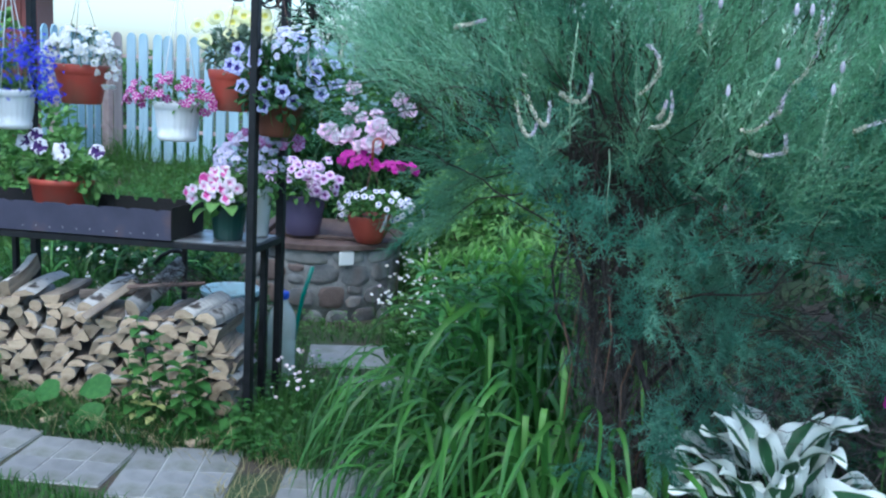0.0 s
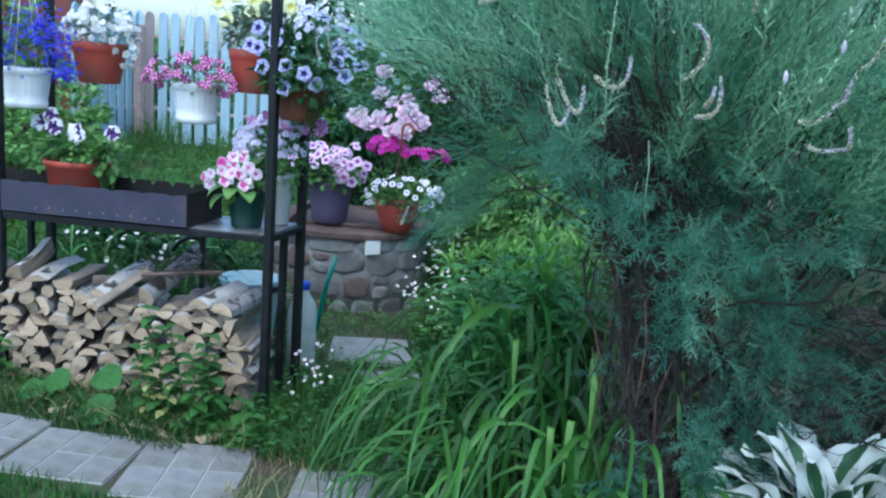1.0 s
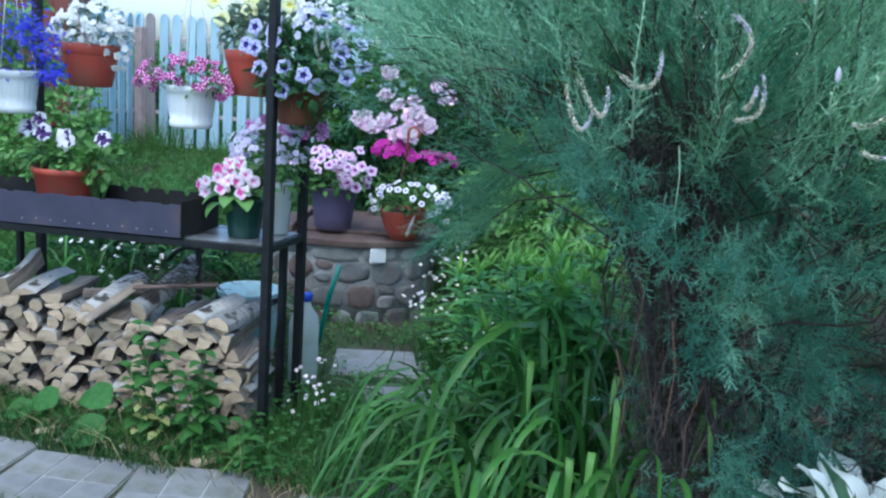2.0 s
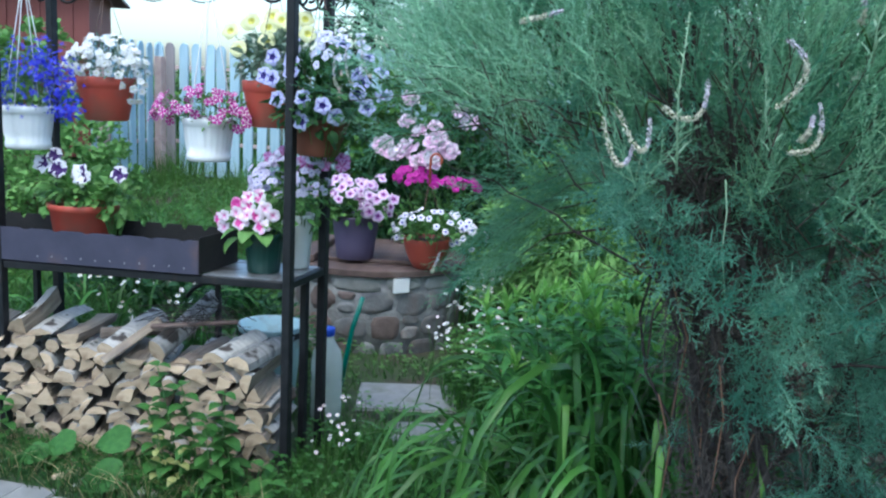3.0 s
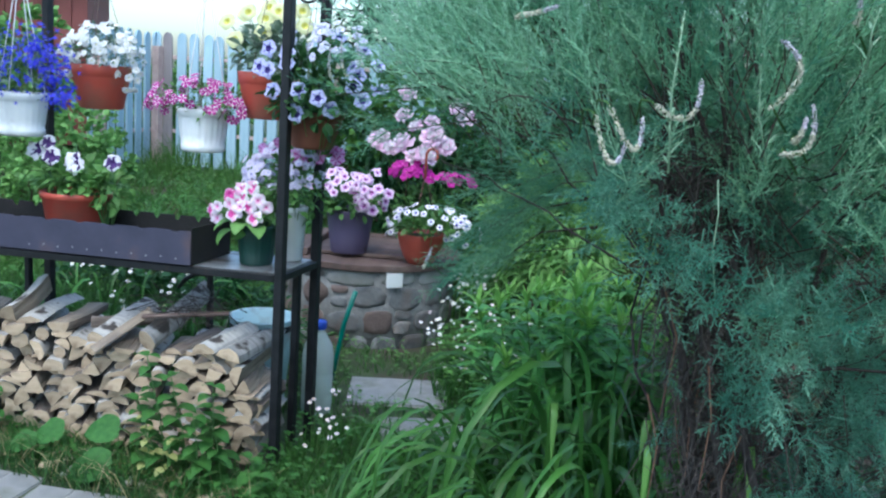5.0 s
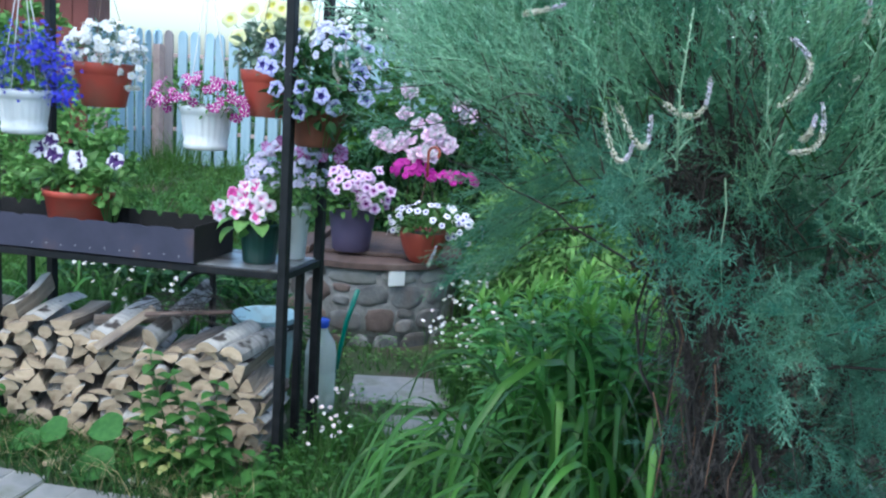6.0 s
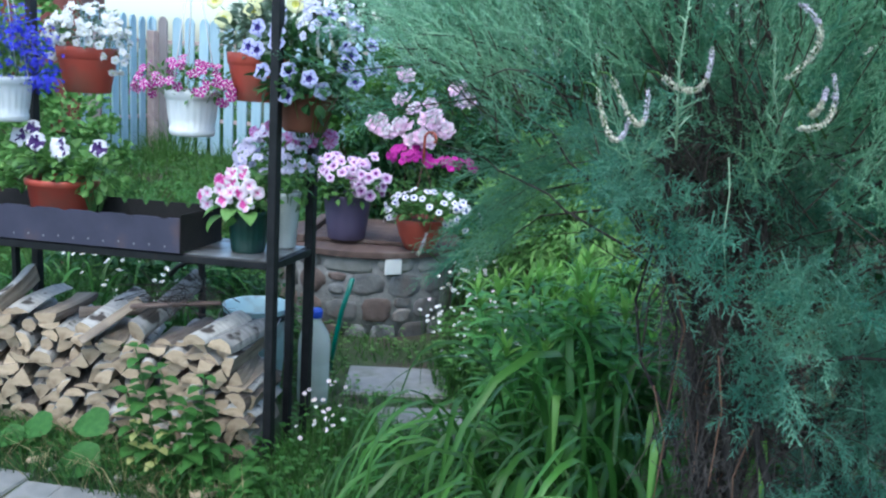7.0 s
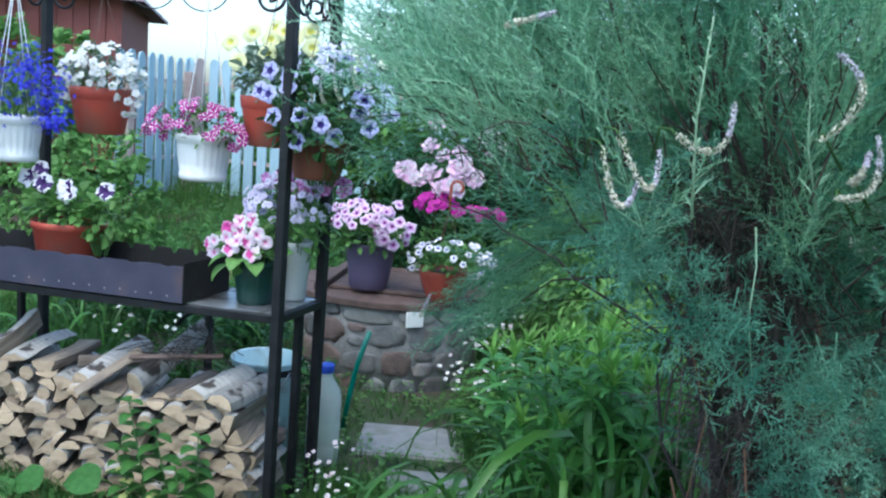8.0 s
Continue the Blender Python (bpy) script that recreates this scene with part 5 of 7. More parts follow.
    # bare dark branches and an arching dry twig before the foliage
    for path, r, mat in ((((-0.33, 2.62, 1.467), (-0.363, 2.58, 1.511), (-0.41, 2.57, 1.534), (-0.455, 2.57, 1.536), (-0.497, 2.57, 1.517), (-0.508, 2.58, 1.485)), 0.0024, M_TWIG_DRY),
                         (((-0.3, 2.8, 1.56), (-0.37, 2.76, 1.63), (-0.43, 2.74, 1.73), (-0.46, 2.74, 1.8)), 0.0036, M_TAM_BARK),
                         (((-0.4, 2.85, 1.5), (-0.5, 2.78, 1.575), (-0.63, 2.75, 1.6), (-0.73, 2.76, 1.6)), 0.003, M_TAM_BARK),
                         (((-0.028, 2.6, 1.4), (-0.018, 2.58, 1.34), (-0.02, 2.58, 1.26), (-0.004, 2.6, 1.15)), 0.0018, M_SHOOT),
                         (((0.15, 2.8, 1.4), (0.22, 2.72, 1.44), (0.3, 2.68, 1.46), (0.4, 2.7, 1.45)), 0.003, M_TAM_BARK)):
        pts = [Vector(p) - TAM_BASE for p in path]
        part("limb", Soup().add(*tube(pts, [lerp(r, r * 0.4, j / (len(pts) - 1)) for j in range(len(pts))], 5)).mesh("limb", [mat]), th, "bare brown twig")


build_tamarisk()


# ---- daylilies, irises, hosta ----
def lily_leaf_mesh(name, length, width, lean, bend, seed, mat, turn=(0.38, 0.85)):
    """A strap leaf that rises stiffly, arches over between the two shares of its length and hangs to its tip."""
    rng = random.Random(seed)
    twist = rng.uniform(-0.8, 0.8)
    v, f, uv = [], [], []
    y = z = 0.0
    way = [0.0, turn[0] * 0.5] + [lerp(turn[0], turn[1], q / 8) for q in range(9)] + [lerp(turn[1], 1.0, q) for q in (0.4, 0.75, 1.0)]
    n = len(way) - 1
    for k, t in enumerate(way):
        ang = lean - bend * smooth_step(turn[0], turn[1], t)
        if k:
            step = (t - way[k - 1]) * length
            mid = lean - bend * smooth_step(turn[0], turn[1], (t + way[k - 1]) / 2)
            y += math.cos(mid) * step
            z += math.sin(mid) * step
        w = width * 0.5 * strap(t)
        for q in (-1, 0, 1):
            h = 0.35 * w * abs(q) + q * w * math.sin(twist * t)
            v.append((q * w * math.cos(twist * t), y - math.sin(ang) * h, z + math.cos(ang) * h))
            uv.append((0.5 + 0.5 * q, t))
    for k in range(n):
        a = k * 3
        f += [(a, a + 1, a + 4, a + 3), (a + 1, a + 2, a + 5, a + 4)]
    return Soup().add(v, f, 0, None, uv).mesh(name, [mat])


def folded_leaf(rise, hang, width):
    """A broad leaf that rises stiffly, breaks over and hangs down to its tip."""
    v, f, uv = [], [], []
    n = 14
    for k in range(n + 1):
        t = k / n
        if t <= 0.6:
            q = t / 0.6
            y, z, w = 0.12 * q, rise * q, 0.6 + 0.4 * q
        else:
            q = (t - 0.6) / 0.4
            y, z, w = 0.12 + 0.018 * min(1.0, q * 5) + 0.03 * q, rise - hang * q, max(0.03, 1 - q ** 1.8)
        for side in (-1, 0, 1):
            v.append((side * width * 0.5 * w, y - 0.004 * abs(side), z))
            uv.append((0.5 + 0.5 * side, t))
    for k in range(n):
        a = k * 3
        f += [(a, a + 1, a + 4, a + 3), (a + 1, a + 2, a + 5, a + 4)]
    # hanging half in paler green: underside tone plus light on it, painted in
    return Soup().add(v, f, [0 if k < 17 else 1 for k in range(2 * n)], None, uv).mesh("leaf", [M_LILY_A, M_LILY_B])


M_LILY_A = material("daylily_blade", (0.043, 0.133, 0.025), (0.092, 0.222, 0.043), scale=5, rough=0.36, bump=0.08, fine=40, trans=0.3, vary=0.45, by="object", stretch=(6, 0.4, 1))
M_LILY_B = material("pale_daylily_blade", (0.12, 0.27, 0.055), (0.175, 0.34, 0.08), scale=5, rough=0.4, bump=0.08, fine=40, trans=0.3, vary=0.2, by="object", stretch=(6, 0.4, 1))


for mt in (M_LILY_A, M_LILY_B):
    mt.node_tree.nodes["Principled BSDF"].inputs["Specular IOR Level"].default_value = 0.35


def build_lilies():
    rng = random.Random(8)
    leaves = []
    for k in range(24):
        if k % 4:
            start = rng.uniform(0.16, 0.36)
            leaves.append(lily_leaf_mesh("leaf", 0.84 + 0.013 * k, rng.uniform(0.0155, 0.0225), rng.uniform(1.3, 1.54), rng.uniform(2.2, 3.0), k, M_LILY_A, (start, start + rng.uniform(0.52, 0.64))))
        else:
            start = rng.uniform(0.42, 0.52)
            leaves.append(lily_leaf_mesh("leaf", 0.82 + 0.013 * k, rng.uniform(0.015, 0.021), rng.uniform(1.34, 1.54), rng.uniform(2.2, 2.9), k, M_LILY_A, (start, start + rng.uniform(0.3, 0.42))))
    # where each folded leaf breaks over, which way it faces and how far it hangs
    folded = ((-0.4, 3.0, 0.76, -70, 0.2), (-0.135, 2.9, 0.735, -85, 0.22), (-0.225, 2.78, 0.595, -75, 0.26), (-0.165, 2.76, 0.63, -95, 0.2), (0.09, 2.9, 0.78, -60, 0.22), (-0.16, 3.05, 0.735, -100, 0.12))
    for cx, cy, n, rx, ry, sc in ((-0.26, 3.08, 360, 0.4, 0.32, 1.0), (0.04, 2.98, 140, 0.2, 0.17, 1.02), (-0.3, 3.5, 170, 0.28, 0.2, 1.34), (-0.64, 3.45, 130, 0.22, 0.2, 1.05)):
        th = thing("daylily_clump", "dense clump of arching green daylily leaves", "plant", pose(cx, cy, 0))
        for k in range(n):
            a = rng.uniform(0, 2 * math.pi)
            r = math.sqrt(rng.random())
            out = a + rng.uniform(-0.8, 0.8)
            if math.sin(out) > 0.1 and rng.random() < 0.65:
                out = -out
            s = sc * rng.uniform(0.66, 1.2) * (0.76 if abs(math.cos(out)) > 0.55 else 0.9 if math.sin(out) < -0.3 else 0.95)
            m = pose(rx * r * math.cos(a), ry * r * math.sin(a), -0.02, 0, 0, math.degrees(out) - 90) @ pose(0, 0, 0, rng.uniform(-26, 8), rng.uniform(-12, 12), 0) @ Matrix.Scale(s, 4)
            part("leaf", rng.choice(leaves), th, "", m)
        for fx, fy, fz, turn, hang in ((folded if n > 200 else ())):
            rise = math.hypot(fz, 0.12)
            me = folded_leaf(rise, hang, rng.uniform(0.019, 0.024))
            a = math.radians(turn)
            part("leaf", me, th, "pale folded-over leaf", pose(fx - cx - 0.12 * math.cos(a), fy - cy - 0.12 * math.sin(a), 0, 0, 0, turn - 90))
    th = thing("daylily_clump", "dark green strap leaves in the weeds behind the firewood", "plant", pose(-3.2, 4.5, 0))
    for k in range(110):
        a, r = rng.uniform(0, 6.283), 0.34 * math.sqrt(rng.random())
        part("leaf", rng.choice(leaves), th, "", pose(r * math.cos(a) * 2.2, r * math.sin(a), -0.02, 0, 0, math.degrees(a) - 90 + rng.uniform(-50, 50)) @ Matrix.Scale(rng.uniform(0.6, 0.85), 4))
    iris = [lily_leaf_mesh("leaf", 0.5 + 0.05 * k, 0.014, 1.42, 1.1, 80 + k, M_IRIS, (0.5, 0.98)) for k in range(6)]
    th = thing("iris_clump", "upright sword-like green iris leaves", "plant", pose(-0.5, 3.84, 0))
    for k in range(24):
        a = rng.uniform(0, 2 * math.pi)
        r = 0.2 * math.sqrt(rng.random())
        part("leaf", rng.choice(iris), th, "", pose(r * math.cos(a) * 1.4, r * math.sin(a), 0, 0, 0, rng.uniform(0, 360)) @ Matrix.Scale(rng.uniform(0.8, 1.3), 4))


build_lilies()


def hosta_leaf(seed):
    rng = random.Random(seed)
    length, width = rng.uniform(0.19, 0.25), rng.uniform(0.09, 0.125)
    n, m = 12, 9
    v, f, uv = [], [], []
    y = z = 0.0
    lean, bend = rng.uniform(0.35, 0.75), rng.uniform(0.9, 1.5)
    for k in range(n + 1):
        t = k / n
        ang = lean - bend * t
        if k:
            y += math.cos(ang) * length / n
            z += math.sin(ang) * length / n
        w = width * 0.5 * max(0.02, math.sin(math.pi * t ** 0.62) ** 0.85 * (1 - 0.25 * t))
        for i in range(m):
            s = -1 + 2 * i / (m - 1)
            lift = 0.28 * w * abs(s) ** 1.5 + 0.15 * width * abs(s) ** 2 * math.sin(t * 11 + seed + (1.5 if s > 0 else 0))
            v.append((s * w, y - math.sin(ang) * lift, z + math.cos(ang) * lift))
            uv.append((0.5 + 0.5 * s, t))
    for k in range(n):
        for i in range(m - 1):
            a = k * m + i
            f.append((a, a + 1, a + m + 1, a + m))
    st = tube([(0, -0.26, -0.16), (0, -0.12, -0.06), (0, 0.005, 0.0)], [0.005, 0.004, 0.003], 5)
    nv = len(v)
    v += st[0]
    uv += [(0.5, 0.5)] * len(st[0])
    f += [tuple(i + nv for i in q) for q in st[1]]
    return Soup().add(v, f, 0, None, uv).mesh("leaf", [M_HOSTA])


def build_hosta():
    rng = random.Random(21)
    kinds = [hosta_leaf(k) for k in range(8)]
    th = thing("hosta", "hosta with dark green leaves broadly edged in cream white", "plant", pose(0.5, 2.85, 0.03) @ Matrix.Scale(1.08, 4))
    for k in range(60):
        ring = k / 59
        a = k * 2.39996 + rng.uniform(-0.3, 0.3)
        r = 0.04 + 0.26 * ring
        z = 0.44 - 0.3 * ring ** 1.3 + rng.uniform(-0.03, 0.03)
        tilt = 46 - 60 * ring + rng.uniform(-16, 16)
        part("leaf", kinds[k % 8], th, "", pose(r * math.cos(a), r * math.sin(a), z, 0, 0, math.degrees(a) - 90) @ pose(0, 0, 0, tilt, rng.uniform(-28, 28), rng.uniform(-25, 25)) @ Matrix.Scale(rng.uniform(0.8, 1.12), 4))


build_hosta()


# ---- yellow-green loosestrife ----
def build_loosestrife():
    rng = random.Random(31)
    th = thing("loosestrife_clump", "bushy clump of loosestrife with yellow-green shoot tips", "plant", pose(-0.5, 4.2, 0))
    lv, lf, _ = ribbon(0.15, 0.037, lance, 4, 0.3, 1.2, 0.5)
    hv, hf, _ = ribbon(0.12, 0.02, lance, 4, 0.35, 0.7, 0.5)
    low, high, stems = [], [], Soup()
    for k in range(54):
        a, r = rng.uniform(0, 6.283), 0.44 * math.sqrt(rng.random())
        foot = Vector((r * math.cos(a) * 0.75, r * math.sin(a) * 0.75, 0))
        head = Vector((r * math.cos(a) * 1.15, r * math.sin(a) * 1.1, (0.93 - 0.5 * r) * rng.uniform(0.74, 1.06)))
        stems.add(*tube([foot, foot.lerp(head, 0.5) + Vector((0, 0, 0.03)), head], [0.003, 0.0025, 0.0015], 4, False), 0)
        n = 7
        for j in range(n):
            t = 0.3 + 0.66 * j / (n - 1)
            p = foot.lerp(head, t)
            for i in range(4):
                b = i * 1.571 + j * 0.78 + rng.uniform(-0.25, 0.25)
                low.append(aim(p, Vector((math.cos(b), math.sin(b), rng.uniform(-0.1, 0.3))), Vector((0, 0, 1)), rng.uniform(0.75, 1.2) * (1.0 if t < 0.86 else 0.8)))
        for i in range(8):
            b = i * 0.785 + rng.uniform(-0.2, 0.2)
            high.append(aim(head - Vector((0, 0, 0.012 * (i % 2))), Vector((math.cos(b), math.sin(b), rng.uniform(0.15, 1.4))), Vector((0, 0, 1)), rng.uniform(0.6, 1.05)))
    part("stem_tangle", stems.mesh("stem_tangle", [M_STEM]), th, kind="stuff")
    v, t, _ = join_arrays([spread(lv, lf, low)])
    part("foliage", mesh_arrays("foliage", v, t, [M_LOOSE]), th, "narrow green leaves", kind="stuff")
    v, t, _ = join_arrays([spread(hv, hf, high)])
    part("young_growth", mesh_arrays("young_growth", v, t, [M_LOOSE_TOP]), th, "bright yellow-green young leaves", kind="stuff")


build_loosestrife()


# ---- shrubs and trees behind ----
def leafy_bush(name, label, category, at, radii, n, leaf, mat, stems=7, hollow=0.35, bark=M_CANE, seed=0, low=-0.6):
    """Stems and a crown of single leaves set round many small clumps."""
    rng = random.Random(seed + 100)
    th = thing(name, label, category, Matrix.Translation(at))
    rx, ry, rz = radii
    for k in range(stems):
        a = rng.uniform(0, 6.283)
        tip = Vector((rx * 0.6 * math.cos(a), ry * 0.6 * math.sin(a), rz * rng.uniform(0.9, 1.35)))
        pts = [tip * (j / 5) + Vector((noise.noise((k, j, seed)), noise.noise((k, j, seed + 3)), 0)) * 0.05 for j in range(6)]
        part("stem", Soup().add(*tube(pts, [lerp(0.014, 0.004, j / 5) * max(0.6, rz) for j in range(6)], 5)).mesh("stem", [bark]), th)
    lv, lf, _ = ribbon(leaf[0], leaf[1], ovate, 3, 0.25, 0.7, 0.2)
    poses = []
    clumps = max(12, n // 22)
    for c in range(clumps):
        d = rand_dir(low)
        rr = rng.uniform(hollow, 1.0) * (1 + 0.25 * noise.noise(d * 2.3 + Vector((seed, 0, 0))))
        cc = Vector((d.x * rx * rr, d.y * ry * rr, rz + d.z * rz * rr))
        for k in range(n // clumps):
            p = cc + rand_dir(-1) * rng.uniform(0, 0.16) * max(rx, 0.4)
            out = (d + rand_dir(-1) * 0.9).normalized()
            poses.append(aim(p, out + Vector((0, 0, -0.15)), Vector((0, 0, 1)) + rand_dir(-1) * 0.7, rng.uniform(0.6, 1.25)))
    v, t, _ = join_arrays([spread(lv, lf, poses)])
    part("crown", mesh_arrays("crown", v, t, [mat]), th, kind="stuff")
    return th


leafy_bush("currant_bush", "light green leafy currant bush behind the brazier", "bush", Vector((-4.9, 6.3, 0.03)), (0.45, 0.4, 0.66), 2400, (0.06, 0.04), M_LEAF_LIGHT, seed=1)
leafy_bush("currant_bush", "light green leafy currant bush behind the brazier", "bush", Vector((-5.65, 6.5, 0.05)), (0.5, 0.4, 0.5), 1800, (0.055, 0.045), M_LEAF_LIGHT, seed=2)
leafy_bush("weed_bush", "dark green leafy weeds behind the firewood", "bush", Vector((-2.75, 4.95, 0)), (0.6, 0.3, 0.24), 1700, (0.06, 0.03), M_LEAF_DARK, seed=17)
leafy_bush("weed_bush", "dark green leafy weeds behind the firewood", "bush", Vector((-3.5, 5.05, 0)), (0.6, 0.3, 0.26), 1500, (0.06, 0.03), M_LEAF_DARK, seed=18)
leafy_bush("weed_bush", "dark green leafy weeds under the tamarisk", "bush", Vector((0.75, 3.4, 0)), (0.6, 0.25, 0.2), 1100, (0.09, 0.045), M_LEAF_DARK, seed=19)
leafy_bush("weed_bush", "dark green leafy weeds under the tamarisk", "bush", Vector((1.3, 4.1, 0)), (0.7, 0.45, 0.4), 1900, (0.09, 0.045), M_LEAF_DARK, seed=20)
leafy_bush("climbing_hop", "tall green leafy climber in front of the shed", "climber", Vector((-6.3, 7.1, 0.25)), (0.55, 0.4, 0.9), 1900, (0.09, 0.07), M_LEAF_LIGHT, seed=3)
leafy_bush("climbing_hop", "tall green leafy climber in front of the shed", "climber", Vector((-7.3, 7.3, 0.3)), (0.7, 0.4, 1.0), 1700, (0.09, 0.07), M_LEAF_LIGHT, seed=4)
leafy_bush("peony_bush", "dark green peony bush behind the well", "bush", Vector((-2.55, 7.0, 0.2)), (0.85, 0.5, 0.5), 2600, (0.11, 0.035), M_LEAF_DARK, seed=5)
leafy_bush("peony_bush", "dark green peony bush behind the well", "bush", Vector((-1.9, 7.3, 0.3)), (0.7, 0.5, 0.6), 2200, (0.11, 0.035), M_LEAF_DARK, seed=6)
leafy_bush("lilac_bush", "dense dark green lilac bush before the fence", "bush", Vector((-3.25, 7.75, 0.4)), (0.55, 0.4, 0.66), 2200, (0.085, 0.055), M_LEAF_MID, seed=14)
leafy_bush("lilac_bush", "dense dark green lilac bush before the fence", "bush", Vector((-2.2, 7.9, 0.45)), (0.85, 0.4, 0.8), 3000, (0.085, 0.055), M_LEAF_MID, seed=15)
leafy_bush("lilac_bush", "dense dark green lilac bush before the fence", "bush", Vector((-0.9, 7.9, 0.45)), (0.9, 0.4, 0.85), 2800, (0.085, 0.055), M_LEAF_DARK, seed=16)
leafy_bush("green_bush", "mid-green perennial bush beside the well", "bush", Vector((-1.15, 6.1, 0.0)), (0.62, 0.5, 0.6), 2900, (0.1, 0.024), M_LEAF_LIGHT, seed=7)
leafy_bush("green_bush", "fine yellow-green bush beside the well", "bush", Vector((-0.9, 6.9, 0.2)), (0.7, 0.5, 0.66), 2800, (0.09, 0.015), M_LEAF_LIGHT, seed=8)
leafy_bush("hedge_bush", "dark green hedge behind the tamarisk", "hedge", Vector((0.2, 7.0, 0.1)), (0.9, 0.6, 0.95), 2600, (0.1, 0.05), M_LEAF_DARK, seed=9)
leafy_bush("hedge_bush", "dark green hedge behind the tamarisk", "hedge", Vector((1.5, 6.0, 0.0)), (1.0, 0.7, 1.1), 2600, (0.1, 0.05), M_LEAF_DARK, seed=10)
leafy_bush("hedge_bush", "dark green hedge behind the tamarisk", "hedge", Vector((2.2, 4.6, 0.0)), (0.8, 0.8, 1.0), 2400, (0.1, 0.05), M_LEAF_DARK, seed=11)
leafy_bush("far_bush", "pale green bush beyond the fence", "bush", Vector((-7.2, 11.0, 0.45)), (1.0, 0.6, 0.62), 1500, (0.12, 0.08), M_LEAF_LIGHT, seed=12)
leafy_bush("far_bush", "pale green bush beyond the fence", "bush", Vector((-4.6, 10.8, 0.45)), (1.2, 0.6, 0.42), 1800, (0.12, 0.08), M_LEAF_LIGHT, seed=13)


for k, (x, y, r, h) in enumerate(((-3.1, 5.35, 0.42, 0.33), (-3.75, 5.8, 0.5, 0.36), (-2.95, 6.2, 0.45, 0.34), (-3.8, 6.8, 0.55, 0.36), (-4.6, 6.6, 0.5, 0.36))):
    leafy_bush("feathery_weed", "fine feathery green weeds in the uncut lawn", "weeds", Vector((x, y, ground_z(x, y) - 0.05)), (r, r * 0.8, h), 2100, (0.05, 0.009), M_FEATHER, stems=5, hollow=0.2, seed=30 + k, low=-0.3)


def spruce(at, h, r, seed):
    rng = random.Random(seed)
    th = thing("young_spruce", "dark young spruce with open tiers beyond the fence", "tree", Matrix.Translation(at))
    part("trunk", Soup().add(*tube([(0, 0, -0.1), (0, 0, h * 0.5), (0, 0, h)], [0.06, 0.035, 0.006], 7)).mesh("trunk", [M_TAM_BARK]), th)
    limbs, poses = Soup(), []
    for k in range(110):
        z = h * (0.08 + 0.9 * k / 110)
        a = k * 2.4
        ln = r * (1 - z / h) * rng.uniform(0.7, 1.15) + 0.08
        d = Vector((math.cos(a), math.sin(a), rng.uniform(-0.3, 0.15)))
        p, q = Vector((0, 0, z)), Vector((0, 0, z)) + d * ln
        limbs.add(*tube([p, q], [0.012, 0.003], 4, False), 0)
        for j in range(22):
            t = rng.uniform(0.1, 1)
            out = (d + rand_dir(-1) * 0.8).normalized()
            poses.append(aim(p.lerp(q, t), out, UP, rng.uniform(0.8, 1.4)))
    part("limb_tangle", limbs.mesh("limb_tangle", [M_TAM_BARK]), th, kind="stuff")
    lv, lf, _ = ribbon(0.13, 0.03, lance, 3, 0.4, 0.4, 0)
    v, t, _ = join_arrays([spread(lv, lf, poses)])
    part("crown", mesh_arrays("crown", v, t, [M_SPRUCE]), th, "dark green needles", kind="stuff")


spruce(Vector((-4.15, 9.6, 0.5)), 3.3, 0.75, 1)
spruce(Vector((-3.2, 9.9, 0.5)), 2.9, 0.8, 2)


# ---- flowers ----
def trumpet(name, r, mats, pattern, n=20, ruffle=0.12, depth=0.5, lobes=0.085):
    """A five-lobed open flower that faces +z. pattern(ring, k): which material."""
    v = [(0, 0, -depth * r)]
    rings = [(0.16, -0.3 * depth), (0.4, -0.06), (0.72, 0.05), (1.0, 0.0)]
    for j, (q, z) in enumerate(rings):
        for k in range(n):
            a = 2 * math.pi * k / n
            lobe = 1 + (lobes * math.cos(5 * a) + ruffle * 0.3 * math.sin(15 * a + r * 900) if j >= 2 else 0) * (1 if j == 3 else 0.5)
            rz = z * r + (ruffle * r * (math.sin(10 * a + 1.0) * 0.7 + 0.8 * math.sin(3 * a + r * 500)) - 0.1 * r if j == 3 else 0)
            v.append((q * r * lobe * math.cos(a), q * r * lobe * math.sin(a), rz))
    f, mi = [], []
    for k in range(n):
        f.append((0, 1 + k, 1 + (k + 1) % n))
        mi.append(pattern(0, k))
    for j in range(3):
        for k in range(n):
            a, b = 1 + j * n, 1 + (j + 1) * n
            f.append((a + k, b + k, b + (k + 1) % n, a + (k + 1) % n))
            mi.append(pattern(j + 1, k))
    s = Soup().add(v, f, mi)
    s.add(*tube([(0, 0, -depth * r), (0, 0, -depth * r - r * 0.9)], [r * 0.1, r * 0.07], 5), len(mats) - 1)
    return s.mesh(name, mats)


P_WHITE = petal("white_petal", (0.8, 0.8, 0.78))
P_WHITE_LILAC = petal("white_lilac_petal", (0.8, 0.75, 0.84), (0.86, 0.83, 0.87))
P_PALE_ROSE = petal("pale_rose_white_petal", (0.74, 0.62, 0.72), (0.82, 0.74, 0.8))
P_PINK = petal("rose_pink_petal", (0.42, 0.02, 0.25), (0.52, 0.05, 0.33))
P_LIGHT_PINK = petal("pale_pink_petal", (0.76, 0.36, 0.58), (0.8, 0.5, 0.68))
P_HOT = petal("hot_pink_petal", (0.62, 0.04, 0.3), (0.7, 0.1, 0.4))
P_YELLOW = petal("pale_yellow_petal", (0.8, 0.8, 0.38), (0.84, 0.84, 0.54))
P_YELLOW_DEEP = petal("yellow_throat", (0.74, 0.7, 0.14))
P_VIOLET = petal("light_violet_petal", (0.48, 0.5, 0.84), (0.62, 0.62, 0.88))
